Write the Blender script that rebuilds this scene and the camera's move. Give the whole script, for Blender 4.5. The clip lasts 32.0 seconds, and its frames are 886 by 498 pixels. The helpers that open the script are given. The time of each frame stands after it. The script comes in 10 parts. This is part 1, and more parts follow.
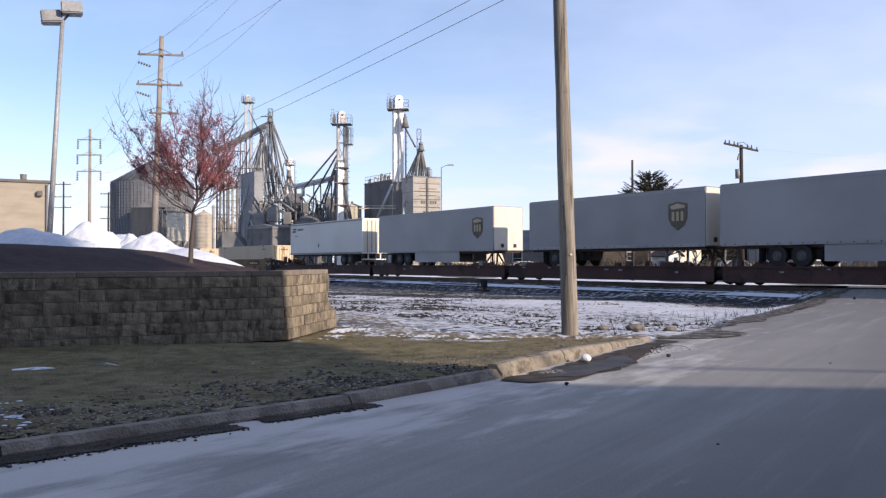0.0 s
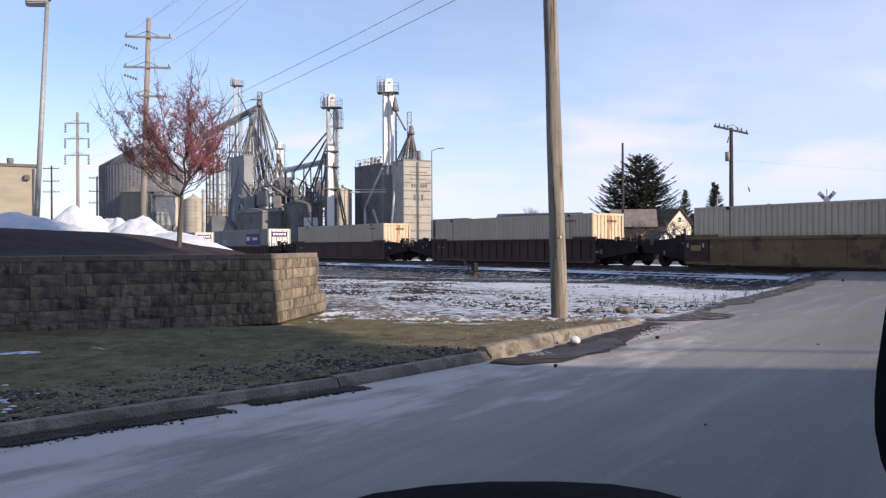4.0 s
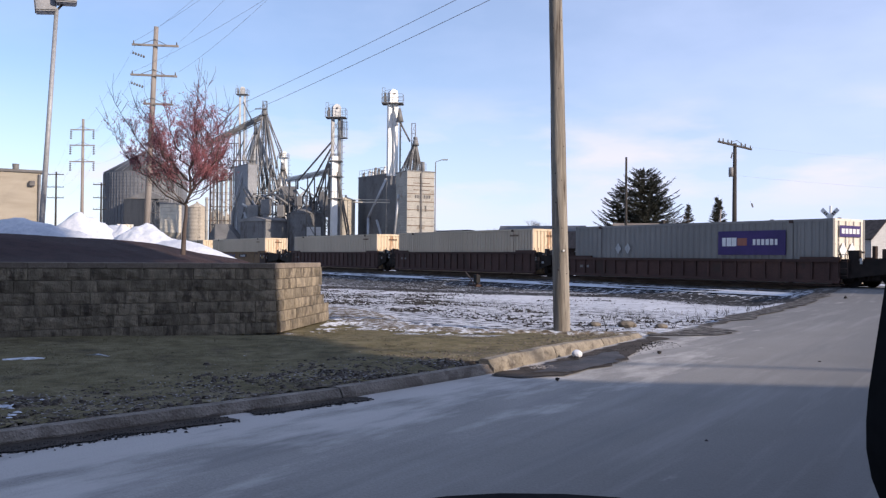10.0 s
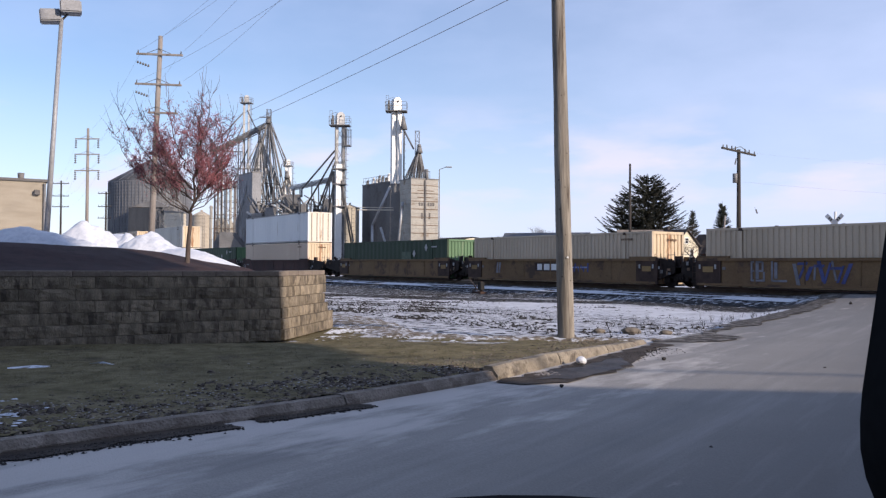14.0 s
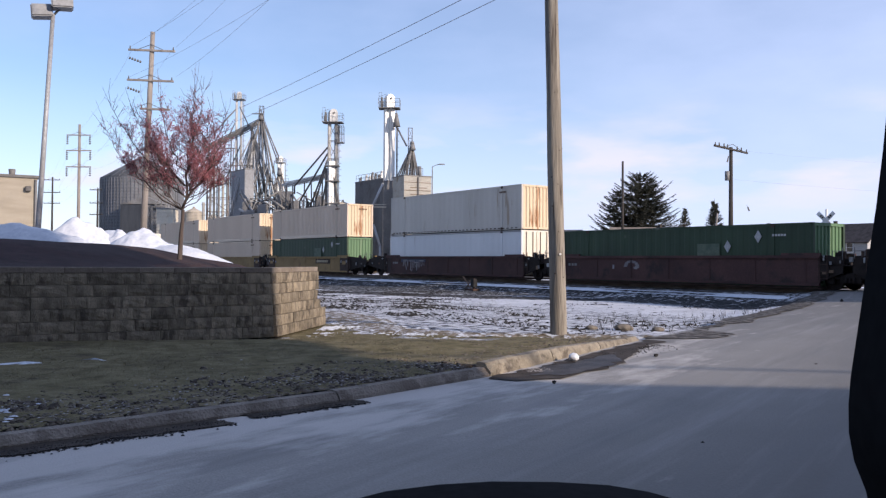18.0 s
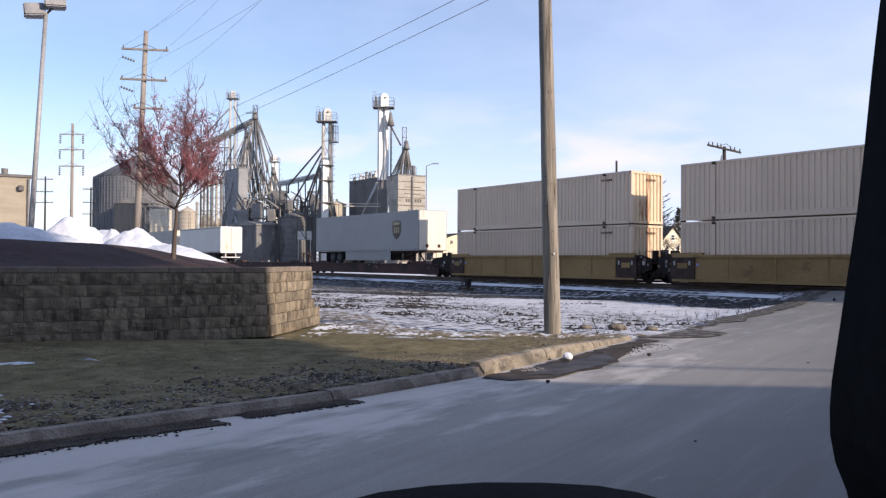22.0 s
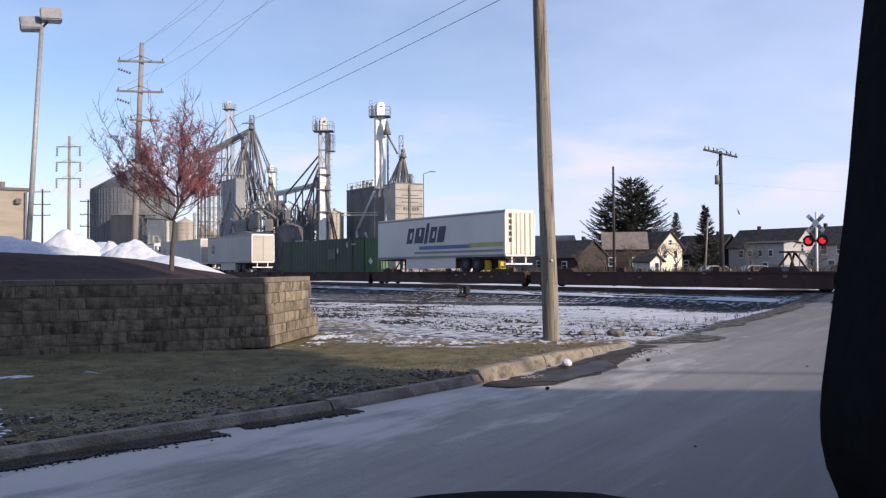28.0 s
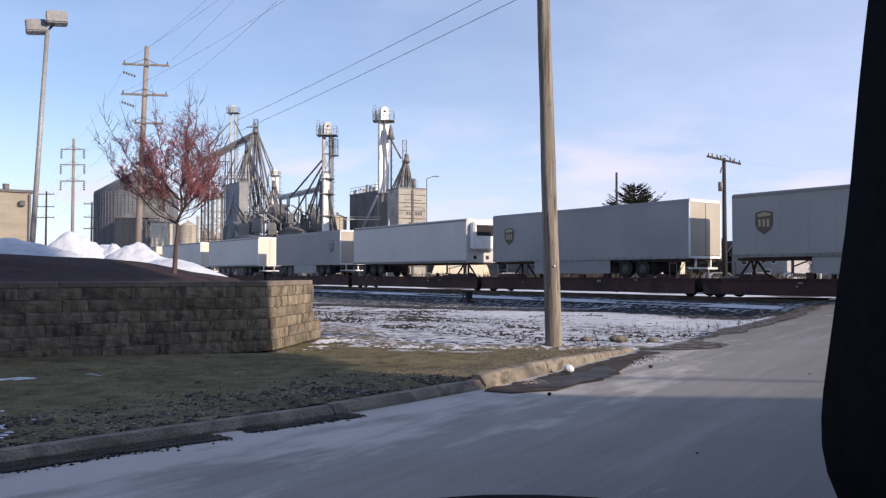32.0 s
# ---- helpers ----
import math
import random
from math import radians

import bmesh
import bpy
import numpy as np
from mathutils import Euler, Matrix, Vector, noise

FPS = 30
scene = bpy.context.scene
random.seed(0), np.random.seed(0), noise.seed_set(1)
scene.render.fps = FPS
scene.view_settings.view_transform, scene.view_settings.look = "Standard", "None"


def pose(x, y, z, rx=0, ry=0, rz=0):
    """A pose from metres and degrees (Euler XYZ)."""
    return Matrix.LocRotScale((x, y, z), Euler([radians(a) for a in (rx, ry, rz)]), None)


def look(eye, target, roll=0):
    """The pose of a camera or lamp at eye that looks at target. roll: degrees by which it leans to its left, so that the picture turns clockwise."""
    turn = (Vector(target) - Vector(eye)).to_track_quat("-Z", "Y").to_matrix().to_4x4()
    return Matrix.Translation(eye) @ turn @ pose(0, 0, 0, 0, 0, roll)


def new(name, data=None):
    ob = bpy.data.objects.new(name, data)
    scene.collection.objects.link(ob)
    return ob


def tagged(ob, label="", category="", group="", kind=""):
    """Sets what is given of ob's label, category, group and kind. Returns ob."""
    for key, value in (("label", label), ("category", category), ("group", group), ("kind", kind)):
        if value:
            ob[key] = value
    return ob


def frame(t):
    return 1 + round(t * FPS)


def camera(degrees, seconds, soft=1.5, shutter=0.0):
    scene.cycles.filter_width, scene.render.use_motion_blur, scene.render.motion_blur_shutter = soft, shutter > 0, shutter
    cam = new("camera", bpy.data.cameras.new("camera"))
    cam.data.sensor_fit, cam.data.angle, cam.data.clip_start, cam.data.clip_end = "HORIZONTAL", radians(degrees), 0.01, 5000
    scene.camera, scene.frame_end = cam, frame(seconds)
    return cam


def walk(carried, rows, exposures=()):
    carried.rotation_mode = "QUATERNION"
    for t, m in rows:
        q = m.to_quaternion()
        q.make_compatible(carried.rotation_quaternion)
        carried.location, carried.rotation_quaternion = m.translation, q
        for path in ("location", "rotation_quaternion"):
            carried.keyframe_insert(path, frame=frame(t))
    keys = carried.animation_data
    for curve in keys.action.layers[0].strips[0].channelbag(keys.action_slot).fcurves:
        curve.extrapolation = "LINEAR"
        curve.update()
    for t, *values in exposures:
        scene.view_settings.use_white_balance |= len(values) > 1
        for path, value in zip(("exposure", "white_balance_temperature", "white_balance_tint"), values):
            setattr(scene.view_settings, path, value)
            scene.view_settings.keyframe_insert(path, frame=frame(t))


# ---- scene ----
cam = camera(55.62, 32.0, soft=1.30)
# hand-held inside a parked car: seconds, place, turn
ROWS = [
    (0, -0.0158, 0.0314, 1.4654, 90.926, 0.097, 0.977),
    (0.5, -0.0203, 0.0215, 1.4629, 91.019, -1.050, 0.870),
    (1, -0.0118, 0.0343, 1.4609, 90.755, -1.258, 0.632),
    (1.5, -0.0009, 0.0514, 1.4557, 90.491, -0.679, 0.518),
    (2, -0.0047, 0.0386, 1.4581, 90.313, -0.415, 0.567),
    (2.5, 0.0004, 0.0432, 1.4612, 90.040, 0.086, 0.592),
    (3, 0.0101, 0.0622, 1.4564, 89.745, 0.130, 0.536),
    (3.5, 0.0123, 0.0723, 1.4485, 89.828, 0.252, 0.351),
    (5.5, -0.0081, 0.0476, 1.4569, 89.733, 0.134, 0.571),
    (6, -0.0040, 0.0494, 1.4562, 89.885, 0.294, 1.318),
    (6.5, 0.0014, 0.0472, 1.4592, 90.134, 0.185, 1.596),
    (7, -0.0029, 0.0428, 1.4589, 90.324, 0.001, 1.487),
    (7.5, -0.0009, 0.0420, 1.4610, 90.219, 0.197, 1.669),
    (8, -0.0041, 0.0426, 1.4542, 90.093, 0.231, 1.684),
    (8.5, 0.0028, 0.0451, 1.4572, 89.851, 0.201, 1.315),
    (9, -0.0004, 0.0337, 1.4584, 89.831, 0.040, 0.979),
    (9.5, 0.0005, 0.0311, 1.4600, 90.056, -0.195, 0.929),
    (10, -0.0081, 0.0170, 1.4629, 90.573, -0.559, 0.516),
    (10.5, -0.0100, 0.0151, 1.4571, 90.769, -0.727, 0.192),
    (11, -0.0100, 0.0104, 1.4611, 90.739, -0.245, 0.137),
    (11.5, -0.0058, 0.0127, 1.4590, 90.729, -0.172, 0.420),
    (12, -0.0077, 0.0074, 1.4605, 90.984, -0.675, 0.544),
    (12.5, -0.0089, 0.0094, 1.4562, 91.084, -0.682, 0.550),
    (13, -0.0061, 0.0096, 1.4584, 91.122, -0.411, 0.682),
    (13.5, -0.0052, 0.0069, 1.4602, 91.056, -0.406, 0.879),
    (14, -0.0009, 0.0090, 1.4585, 91.073, -0.344, 0.803),
    (14.5, -0.0058, 0.0057, 1.4591, 91.060, -0.473, 0.571),
    (16.5, -0.0074, 0.0093, 1.4523, 90.634, -1.005, 0.282),
    (17, -0.0068, 0.0046, 1.4513, 90.929, -1.100, 0.418),
    (17.5, -0.0033, 0.0035, 1.4515, 91.023, -0.487, 0.551),
    (18, -0.0023, 0.0023, 1.4486, 90.886, -0.412, 0.314),
    (18.5, -0.0023, -0.0004, 1.4515, 90.726, -0.224, 0.250),
    (19, 0.0002, 0.0056, 1.4481, 90.657, 0.085, 0.190),
    (19.5, 0.0043, 0.0063, 1.4526, 90.547, 0.269, 0.240),
    (20, 0.0003, 0.0003, 1.4502, 90.600, 0.115, 0.004),
    (20.5, -0.0001, -0.0031, 1.4512, 90.639, 0.248, -0.286),
    (21, -0.0002, -0.0037, 1.4525, 90.647, 0.021, -0.182),
    (21.5, 0.0049, -0.0090, 1.4518, 90.715, 0.097, 0.070),
    (22, 0.0003, -0.0144, 1.4550, 90.838, -0.375, -0.083),
    (22.5, -0.0014, -0.0152, 1.4547, 91.040, -0.362, -0.233),
    (23, -0.0009, -0.0165, 1.4561, 91.004, -0.053, 0.001),
    (23.5, 0.0060, -0.0141, 1.4553, 90.987, 0.089, 0.187),
    (24, 0.0027, -0.0190, 1.4578, 91.104, -0.107, -0.049),
    (24.5, 0.0010, -0.0229, 1.4552, 91.072, -0.080, -0.247),
    (25, 0.0030, -0.0193, 1.4595, 91.055, 0.101, -0.189),
    (25.5, 0.0030, -0.0286, 1.4588, 91.147, 0.302, -0.015),
    (27.5, 0.0074, -0.0268, 1.4583, 91.151, 0.543, 0.042),
    (28, 0.0022, -0.0305, 1.4602, 91.367, 0.346, -0.206),
    (28.5, -0.0015, -0.0316, 1.4551, 91.343, 0.093, -0.245),
    (29, 0.0013, -0.0291, 1.4568, 91.337, 0.126, 0.032),
    (29.5, 0.0037, -0.0280, 1.4575, 91.373, 0.375, 0.171),
    (30, 0.0037, -0.0307, 1.4577, 91.399, 0.031, 0.062),
    (30.5, 0.0036, -0.0281, 1.4560, 91.314, 0.308, 0.115),
    (31, 0.0060, -0.0228, 1.4555, 91.262, 0.367, 0.244),
    (31.5, 0.0023, -0.0295, 1.4604, 91.401, 0.252, 0.177),
    (32, 0.0009, -0.0360, 1.4594, 91.702, -0.059, -0.028),
]
# the picture brightens and tints a little as bright wagons pass
LEVELS = [(0.0, 0.37, 6034.0, 20.0), (2.0, 0.30, 5930.0, 20.0), (3.0, 0.31, 5982.0, 20.0), (6.0, 0.30, 6034.0, 20.0), (7.0, 0.29, 5878.0, 20.0), (8.0, 0.27, 5878.0, 20.0), (10.0, 0.29, 5904.0, 20.0), (12.0, 0.20, 5920.0, 20.0), (14.0, 0.20, 5940.0, 20.0), (17.0, 0.25, 5852.0, 20.0), (19.0, 0.25, 5904.0, 20.0), (20.0, 0.30, 5930.0, 20.0), (20.8, 0.40, 6112.0, 20.0), (22.0, 0.40, 6112.0, 20.0), (23.0, 0.36, 6008.0, 20.0), (24.0, 0.27, 5852.0, 20.0), (25.0, 0.22, 5950.0, 20.0), (28.0, 0.22, 6020.0, 20.0), (32.0, 0.20, 6040.0, 20.0)]
walk(cam, [(t, pose(*p)) for t, *p in ROWS], LEVELS)

from mathutils.geometry import tessellate_polygon

# ---- world, sun ----
ELEV = radians(20)
SUN = Vector((0.82, -0.572, 0.0)).normalized() * math.cos(ELEV) + Vector((0, 0, math.sin(ELEV)))


def make_world():
    w = bpy.data.worlds.new("sky")
    scene.world = w
    w.use_nodes = True
    nt = w.node_tree
    nt.nodes.clear()
    out = nt.nodes.new("ShaderNodeOutputWorld")
    bg = nt.nodes.new("ShaderNodeBackground")
    sky = nt.nodes.new("ShaderNodeTexSky")
    sky.sky_type, sky.sun_disc = "NISHITA", False
    sky.sun_elevation, sky.sun_rotation = ELEV, math.atan2(SUN.x, SUN.y)
    sky.air_density, sky.dust_density, sky.ozone_density = 1.0, 0.15, 1.6
    co = nt.nodes.new("ShaderNodeTexCoord")
    # thin drifting cloud, flattened towards the horizon
    mp = nt.nodes.new("ShaderNodeMapping")
    mp.inputs["Scale"].default_value, mp.inputs["Location"].default_value = (1.7, 1.7, 4.2), (0.55, 0.0, 2.1)
    no = nt.nodes.new("ShaderNodeTexNoise")
    no.inputs["Scale"].default_value, no.inputs["Detail"].default_value = 1.6, 6
    no.inputs["Roughness"].default_value = 0.55
    ra = nt.nodes.new("ShaderNodeMapRange")
    ra.inputs["From Min"].default_value, ra.inputs["From Max"].default_value = 0.38, 0.74
    ra.inputs["To Min"].default_value, ra.inputs["To Max"].default_value = 0.20, 0.52
    mix = nt.nodes.new("ShaderNodeMix")
    mix.data_type = "RGBA"
    mix.inputs["B"].default_value = (5.3, 6.05, 7.5, 1)
    nt.links.new(co.outputs["Generated"], mp.inputs["Vector"])
    nt.links.new(mp.outputs["Vector"], no.inputs["Vector"])
    nt.links.new(no.outputs["Fac"], ra.inputs["Value"])
    # pale haze low over the horizon
    sep = nt.nodes.new("ShaderNodeSeparateXYZ")
    hz = nt.nodes.new("ShaderNodeMapRange")
    hz.inputs["From Min"].default_value, hz.inputs["From Max"].default_value = 0.0, 0.27
    hz.inputs["To Min"].default_value, hz.inputs["To Max"].default_value = 0.74, 0.0
    top = nt.nodes.new("ShaderNodeMath")
    top.operation = "MAXIMUM"
    nt.links.new(co.outputs["Generated"], sep.inputs["Vector"])
    nt.links.new(sep.outputs["Z"], hz.inputs["Value"])
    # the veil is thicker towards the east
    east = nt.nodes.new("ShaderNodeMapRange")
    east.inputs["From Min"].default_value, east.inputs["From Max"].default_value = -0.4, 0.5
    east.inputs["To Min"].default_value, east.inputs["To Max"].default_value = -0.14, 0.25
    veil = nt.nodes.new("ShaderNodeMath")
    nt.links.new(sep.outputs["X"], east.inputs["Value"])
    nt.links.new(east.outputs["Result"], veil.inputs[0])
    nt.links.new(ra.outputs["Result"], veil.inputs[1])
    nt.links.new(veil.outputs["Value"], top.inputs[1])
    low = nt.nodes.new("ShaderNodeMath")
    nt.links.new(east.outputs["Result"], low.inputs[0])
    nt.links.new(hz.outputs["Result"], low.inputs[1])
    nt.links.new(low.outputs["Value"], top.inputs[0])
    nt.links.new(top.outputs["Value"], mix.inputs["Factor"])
    nt.links.new(sky.outputs["Color"], mix.inputs["A"])
    # faint rosy puffs low over the horizon
    mp2 = nt.nodes.new("ShaderNodeMapping")
    mp2.inputs["Scale"].default_value, mp2.inputs["Location"].default_value = (3.0, 3.0, 11.0), (1.3, 0.4, 0.2)
    no2 = nt.nodes.new("ShaderNodeTexNoise")
    no2.inputs["Scale"].default_value, no2.inputs["Detail"].default_value = 1.8, 5
    puff = nt.nodes.new("ShaderNodeMapRange")
    puff.inputs["From Min"].default_value, puff.inputs["From Max"].default_value = 0.46, 0.64
    puff.inputs["To Max"].default_value = 0.80
    rise = nt.nodes.new("ShaderNodeMapRange")
    rise.inputs["From Min"].default_value, rise.inputs["From Max"].default_value = 0.03, 0.09
    fade = nt.nodes.new("ShaderNodeMapRange")
    fade.inputs["From Min"].default_value, fade.inputs["From Max"].default_value = 0.12, 0.20
    fade.inputs["To Min"].default_value, fade.inputs["To Max"].default_value = 1.0, 0.0
    m1, m2 = nt.nodes.new("ShaderNodeMath"), nt.nodes.new("ShaderNodeMath")
    m1.operation = m2.operation = "MULTIPLY"
    mix2 = nt.nodes.new("ShaderNodeMix")
    mix2.data_type = "RGBA"
    mix2.inputs["B"].default_value = (6.6, 6.25, 6.75, 1)
    nt.links.new(co.outputs["Generated"], mp2.inputs["Vector"])
    nt.links.new(mp2.outputs["Vector"], no2.inputs["Vector"])
    nt.links.new(no2.outputs["Fac"], puff.inputs["Value"])
    nt.links.new(sep.outputs["Z"], rise.inputs["Value"])
    nt.links.new(sep.outputs["Z"], fade.inputs["Value"])
    nt.links.new(rise.outputs["Result"], m1.inputs[0])
    nt.links.new(fade.outputs["Result"], m1.inputs[1])
    nt.links.new(m1.outputs["Value"], m2.inputs[0])
    nt.links.new(puff.outputs["Result"], m2.inputs[1])
    nt.links.new(m2.outputs["Value"], mix2.inputs["Factor"])
    nt.links.new(mix.outputs["Result"], mix2.inputs["A"])
    nt.links.new(mix2.outputs["Result"], bg.inputs["Color"])
    bg.inputs["Strength"].default_value = 0.121
    nt.links.new(bg.outputs["Background"], out.inputs["Surface"])


make_world()
sun = new("sun", bpy.data.lights.new("sun", "SUN"))
sun.data.energy, sun.data.angle, sun.data.color = 4.5, radians(0.6), (1.0, 0.84, 0.60)
sun.matrix_world = look(SUN * 200, (0, 0, 0))


# ---- materials ----
def surf(name, a, b, scale=3.0, rough=0.7, metal=0.0, bump=0.15, fine=40.0, stretch=(1, 1, 1), stain=None, stain_scale=1.0,
         stain_at=0.6, vary=0.0, spec=0.4, along=None):
    """A weathered surface: two tones mixed by broad noise, fine grain in tone and relief, and an optional stain colour."""
    m = bpy.data.materials.new(name)
    m.use_nodes = True
    nt = m.node_tree
    n, l = nt.nodes, nt.links
    p = n["Principled BSDF"]
    p.inputs["Roughness"].default_value, p.inputs["Metallic"].default_value = rough, metal
    p.inputs["Specular IOR Level"].default_value = spec
    co = n.new("ShaderNodeTexCoord")
    mp = n.new("ShaderNodeMapping")
    mp.inputs["Scale"].default_value = stretch
    if along is not None:   # streaks run at this angle from the y axis
        mp.vector_type = "TEXTURE"
        mp.inputs["Rotation"].default_value = (0, 0, radians(along))
    l.new(co.outputs["Object"], mp.inputs["Vector"])
    if vary:   # each piece has its own stretch of the pattern
        own = n.new("ShaderNodeObjectInfo")
        far = n.new("ShaderNodeVectorMath")
        far.operation = "SCALE"
        far.inputs[0].default_value, far.inputs["Scale"].default_value = (37.0, 53.0, 29.0), 1.0
        l.new(own.outputs["Random"], far.inputs["Scale"])
        l.new(far.outputs["Vector"], mp.inputs["Location"])

    def noise_node(sc, detail=4):
        t = n.new("ShaderNodeTexNoise")
        t.inputs["Scale"].default_value, t.inputs["Detail"].default_value = sc, detail
        l.new(mp.outputs["Vector"], t.inputs["Vector"])
        return t
    broad, grain = noise_node(scale), noise_node(fine, 2)
    r = n.new("ShaderNodeValToRGB")
    r.color_ramp.elements[0].position, r.color_ramp.elements[1].position = 0.32, 0.68
    r.color_ramp.elements[0].color, r.color_ramp.elements[1].color = (*a, 1), (*b, 1)
    l.new(broad.outputs["Fac"], r.inputs["Fac"])
    last = r.outputs["Color"]
    g = n.new("ShaderNodeMix")
    g.data_type, g.blend_type = "RGBA", "OVERLAY"
    g.inputs["Factor"].default_value = 0.35
    l.new(last, g.inputs["A"])
    l.new(grain.outputs["Fac"], g.inputs["B"])
    last = g.outputs["Result"]
    if stain:
        st = noise_node(stain_scale, 6)
        st.inputs["Roughness"].default_value = 0.65
        mr = n.new("ShaderNodeMapRange")
        mr.inputs["From Min"].default_value, mr.inputs["From Max"].default_value = stain_at - 0.05, stain_at + 0.05
        l.new(st.outputs["Fac"], mr.inputs["Value"])
        sm = n.new("ShaderNodeMix")
        sm.data_type = "RGBA"
        sm.inputs["B"].default_value = (*stain, 1)
        l.new(mr.outputs["Result"], sm.inputs["Factor"])
        l.new(last, sm.inputs["A"])
        last = sm.outputs["Result"]
    if vary:
        oi = n.new("ShaderNodeObjectInfo")
        mr2 = n.new("ShaderNodeMapRange")
        mr2.inputs["To Min"].default_value, mr2.inputs["To Max"].default_value = 1 - vary, 1 + vary
        l.new(oi.outputs["Random"], mr2.inputs["Value"])
        hs = n.new("ShaderNodeHueSaturation")
        l.new(mr2.outputs["Result"], hs.inputs["Value"])
        l.new(last, hs.inputs["Color"])
        last = hs.outputs["Color"]
    l.new(last, p.inputs["Base Color"])
    if bump:
        bu = n.new("ShaderNodeBump")
        bu.inputs["Strength"].default_value, bu.inputs["Distance"].default_value = bump, 0.02
        l.new(grain.outputs["Fac"], bu.inputs["Height"])
        l.new(bu.outputs["Normal"], p.inputs["Normal"])
    return m


def frosted_asphalt():
    """Worn grey asphalt: faint wheel streaks along the road, salt and frost drifted thicker towards the kerb."""
    m = surf("frosted_asphalt", (0.256, 0.242, 0.222), (0.308, 0.29, 0.268), 0.7, 0.8, 0, 0.3, 60)
    nt = m.node_tree
    n, l = nt.nodes, nt.links
    p = n["Principled BSDF"]
    base = p.inputs["Base Color"].links[0].from_socket
    co = n.new("ShaderNodeTexCoord")

    def streaks(angle, long_, scale, lo, hi, a, b, detail=5):
        mp = n.new("ShaderNodeMapping")
        mp.vector_type = "TEXTURE"
        mp.inputs["Rotation"].default_value = (0, 0, radians(angle))
        mp.inputs["Scale"].default_value = (1, long_, 1)
        t = n.new("ShaderNodeTexNoise")
        t.inputs["Scale"].default_value, t.inputs["Detail"].default_value, t.inputs["Roughness"].default_value = scale, detail, 0.62
        r = n.new("ShaderNodeMapRange")
        for k, v in (("From Min", lo), ("From Max", hi), ("To Min", a), ("To Max", b)):
            r.inputs[k].default_value = v
        l.new(co.outputs["Object"], mp.inputs["Vector"])
        l.new(mp.outputs["Vector"], t.inputs["Vector"])
        l.new(t.outputs["Fac"], r.inputs["Value"])
        return r.outputs["Result"]
    # distance from the kerb line
    dot = n.new("ShaderNodeVectorMath")
    dot.operation = "DOT_PRODUCT"
    dot.inputs[1].default_value = (0.8, -0.6, 0)
    l.new(co.outputs["Object"], dot.inputs[0])
    near = n.new("ShaderNodeMapRange")
    for k, v in (("From Min", -5.8), ("From Max", -3.3), ("To Min", 0.23), ("To Max", -0.14)):
        near.inputs[k].default_value = v
    l.new(dot.outputs["Value"], near.inputs["Value"])
    # past the kerb's end the drift thins out
    sep = n.new("ShaderNodeSeparateXYZ")
    l.new(co.outputs["Object"], sep.inputs["Vector"])
    past = n.new("ShaderNodeMapRange")
    for k, v in (("From Min", 12.0), ("From Max", 19.0), ("To Min", 0.0), ("To Max", 0.30)):
        past.inputs[k].default_value = v
    l.new(sep.outputs["Y"], past.inputs["Value"])
    less = n.new("ShaderNodeMath")
    less.operation = "SUBTRACT"
    l.new(near.outputs["Result"], less.inputs[0])
    l.new(past.outputs["Result"], less.inputs[1])
    add = n.new("ShaderNodeMath")
    l.new(less.outputs["Value"], add.inputs[0])
    l.new(streaks(-35, 3.5, 2.2, 0.0, 1.0, 0.0, 1.0, 9), add.inputs[1])
    frost = n.new("ShaderNodeMapRange")
    for k, v in (("From Min", 0.52), ("From Max", 0.70), ("To Min", 0.0), ("To Max", 0.62)):
        frost.inputs[k].default_value = v
    l.new(add.outputs["Value"], frost.inputs["Value"])
    # darker with distance from the kerb line
    off_kerb = n.new("ShaderNodeMapRange")
    for k, v in (("From Min", -4.4), ("From Max", -0.8), ("To Min", 0.0), ("To Max", 1.0)):
        off_kerb.inputs[k].default_value = v
    l.new(dot.outputs["Value"], off_kerb.inputs["Value"])
    # darker farther up the road
    run = n.new("ShaderNodeMapRange")
    for k, v in (("From Min", 9.0), ("From Max", 21.0), ("To Min", 0.0), ("To Max", 0.75)):
        run.inputs[k].default_value = v
    l.new(sep.outputs["Y"], run.inputs["Value"])
    last = base
    for fac, colour in ((run.outputs["Result"], (0.135, 0.130, 0.126)), (off_kerb.outputs["Result"], (0.100, 0.095, 0.090)), (streaks(-33, 18, 3.2, 0.50, 0.70, 0.0, 0.40), (0.33, 0.315, 0.30)), (streaks(-32, 14, 1.4, 0.50, 0.64, 0.0, 0.50), (0.15, 0.147, 0.143)), (frost.outputs["Result"], (0.60, 0.562, 0.525))):
        mx = n.new("ShaderNodeMix")
        mx.data_type = "RGBA"
        mx.inputs["B"].default_value = (*colour, 1)
        l.new(fac, mx.inputs["Factor"])
        l.new(last, mx.inputs["A"])
        last = mx.outputs["Result"]
    l.new(last, p.inputs["Base Color"])
    return m


def glow(name, c, power):
    m = bpy.data.materials.new(name)
    m.use_nodes = True
    p = m.node_tree.nodes["Principled BSDF"]
    p.inputs["Base Color"].default_value = (*c, 1)
    p.inputs["Emission Color"].default_value, p.inputs["Emission Strength"].default_value = (*c, 1), power
    return m


def dot_with(nt, v, axis):
    d = nt.nodes.new("ShaderNodeVectorMath")
    d.operation = "DOT_PRODUCT"
    d.inputs[1].default_value = axis
    nt.links.new(v, d.inputs[0])
    return d.outputs["Value"]


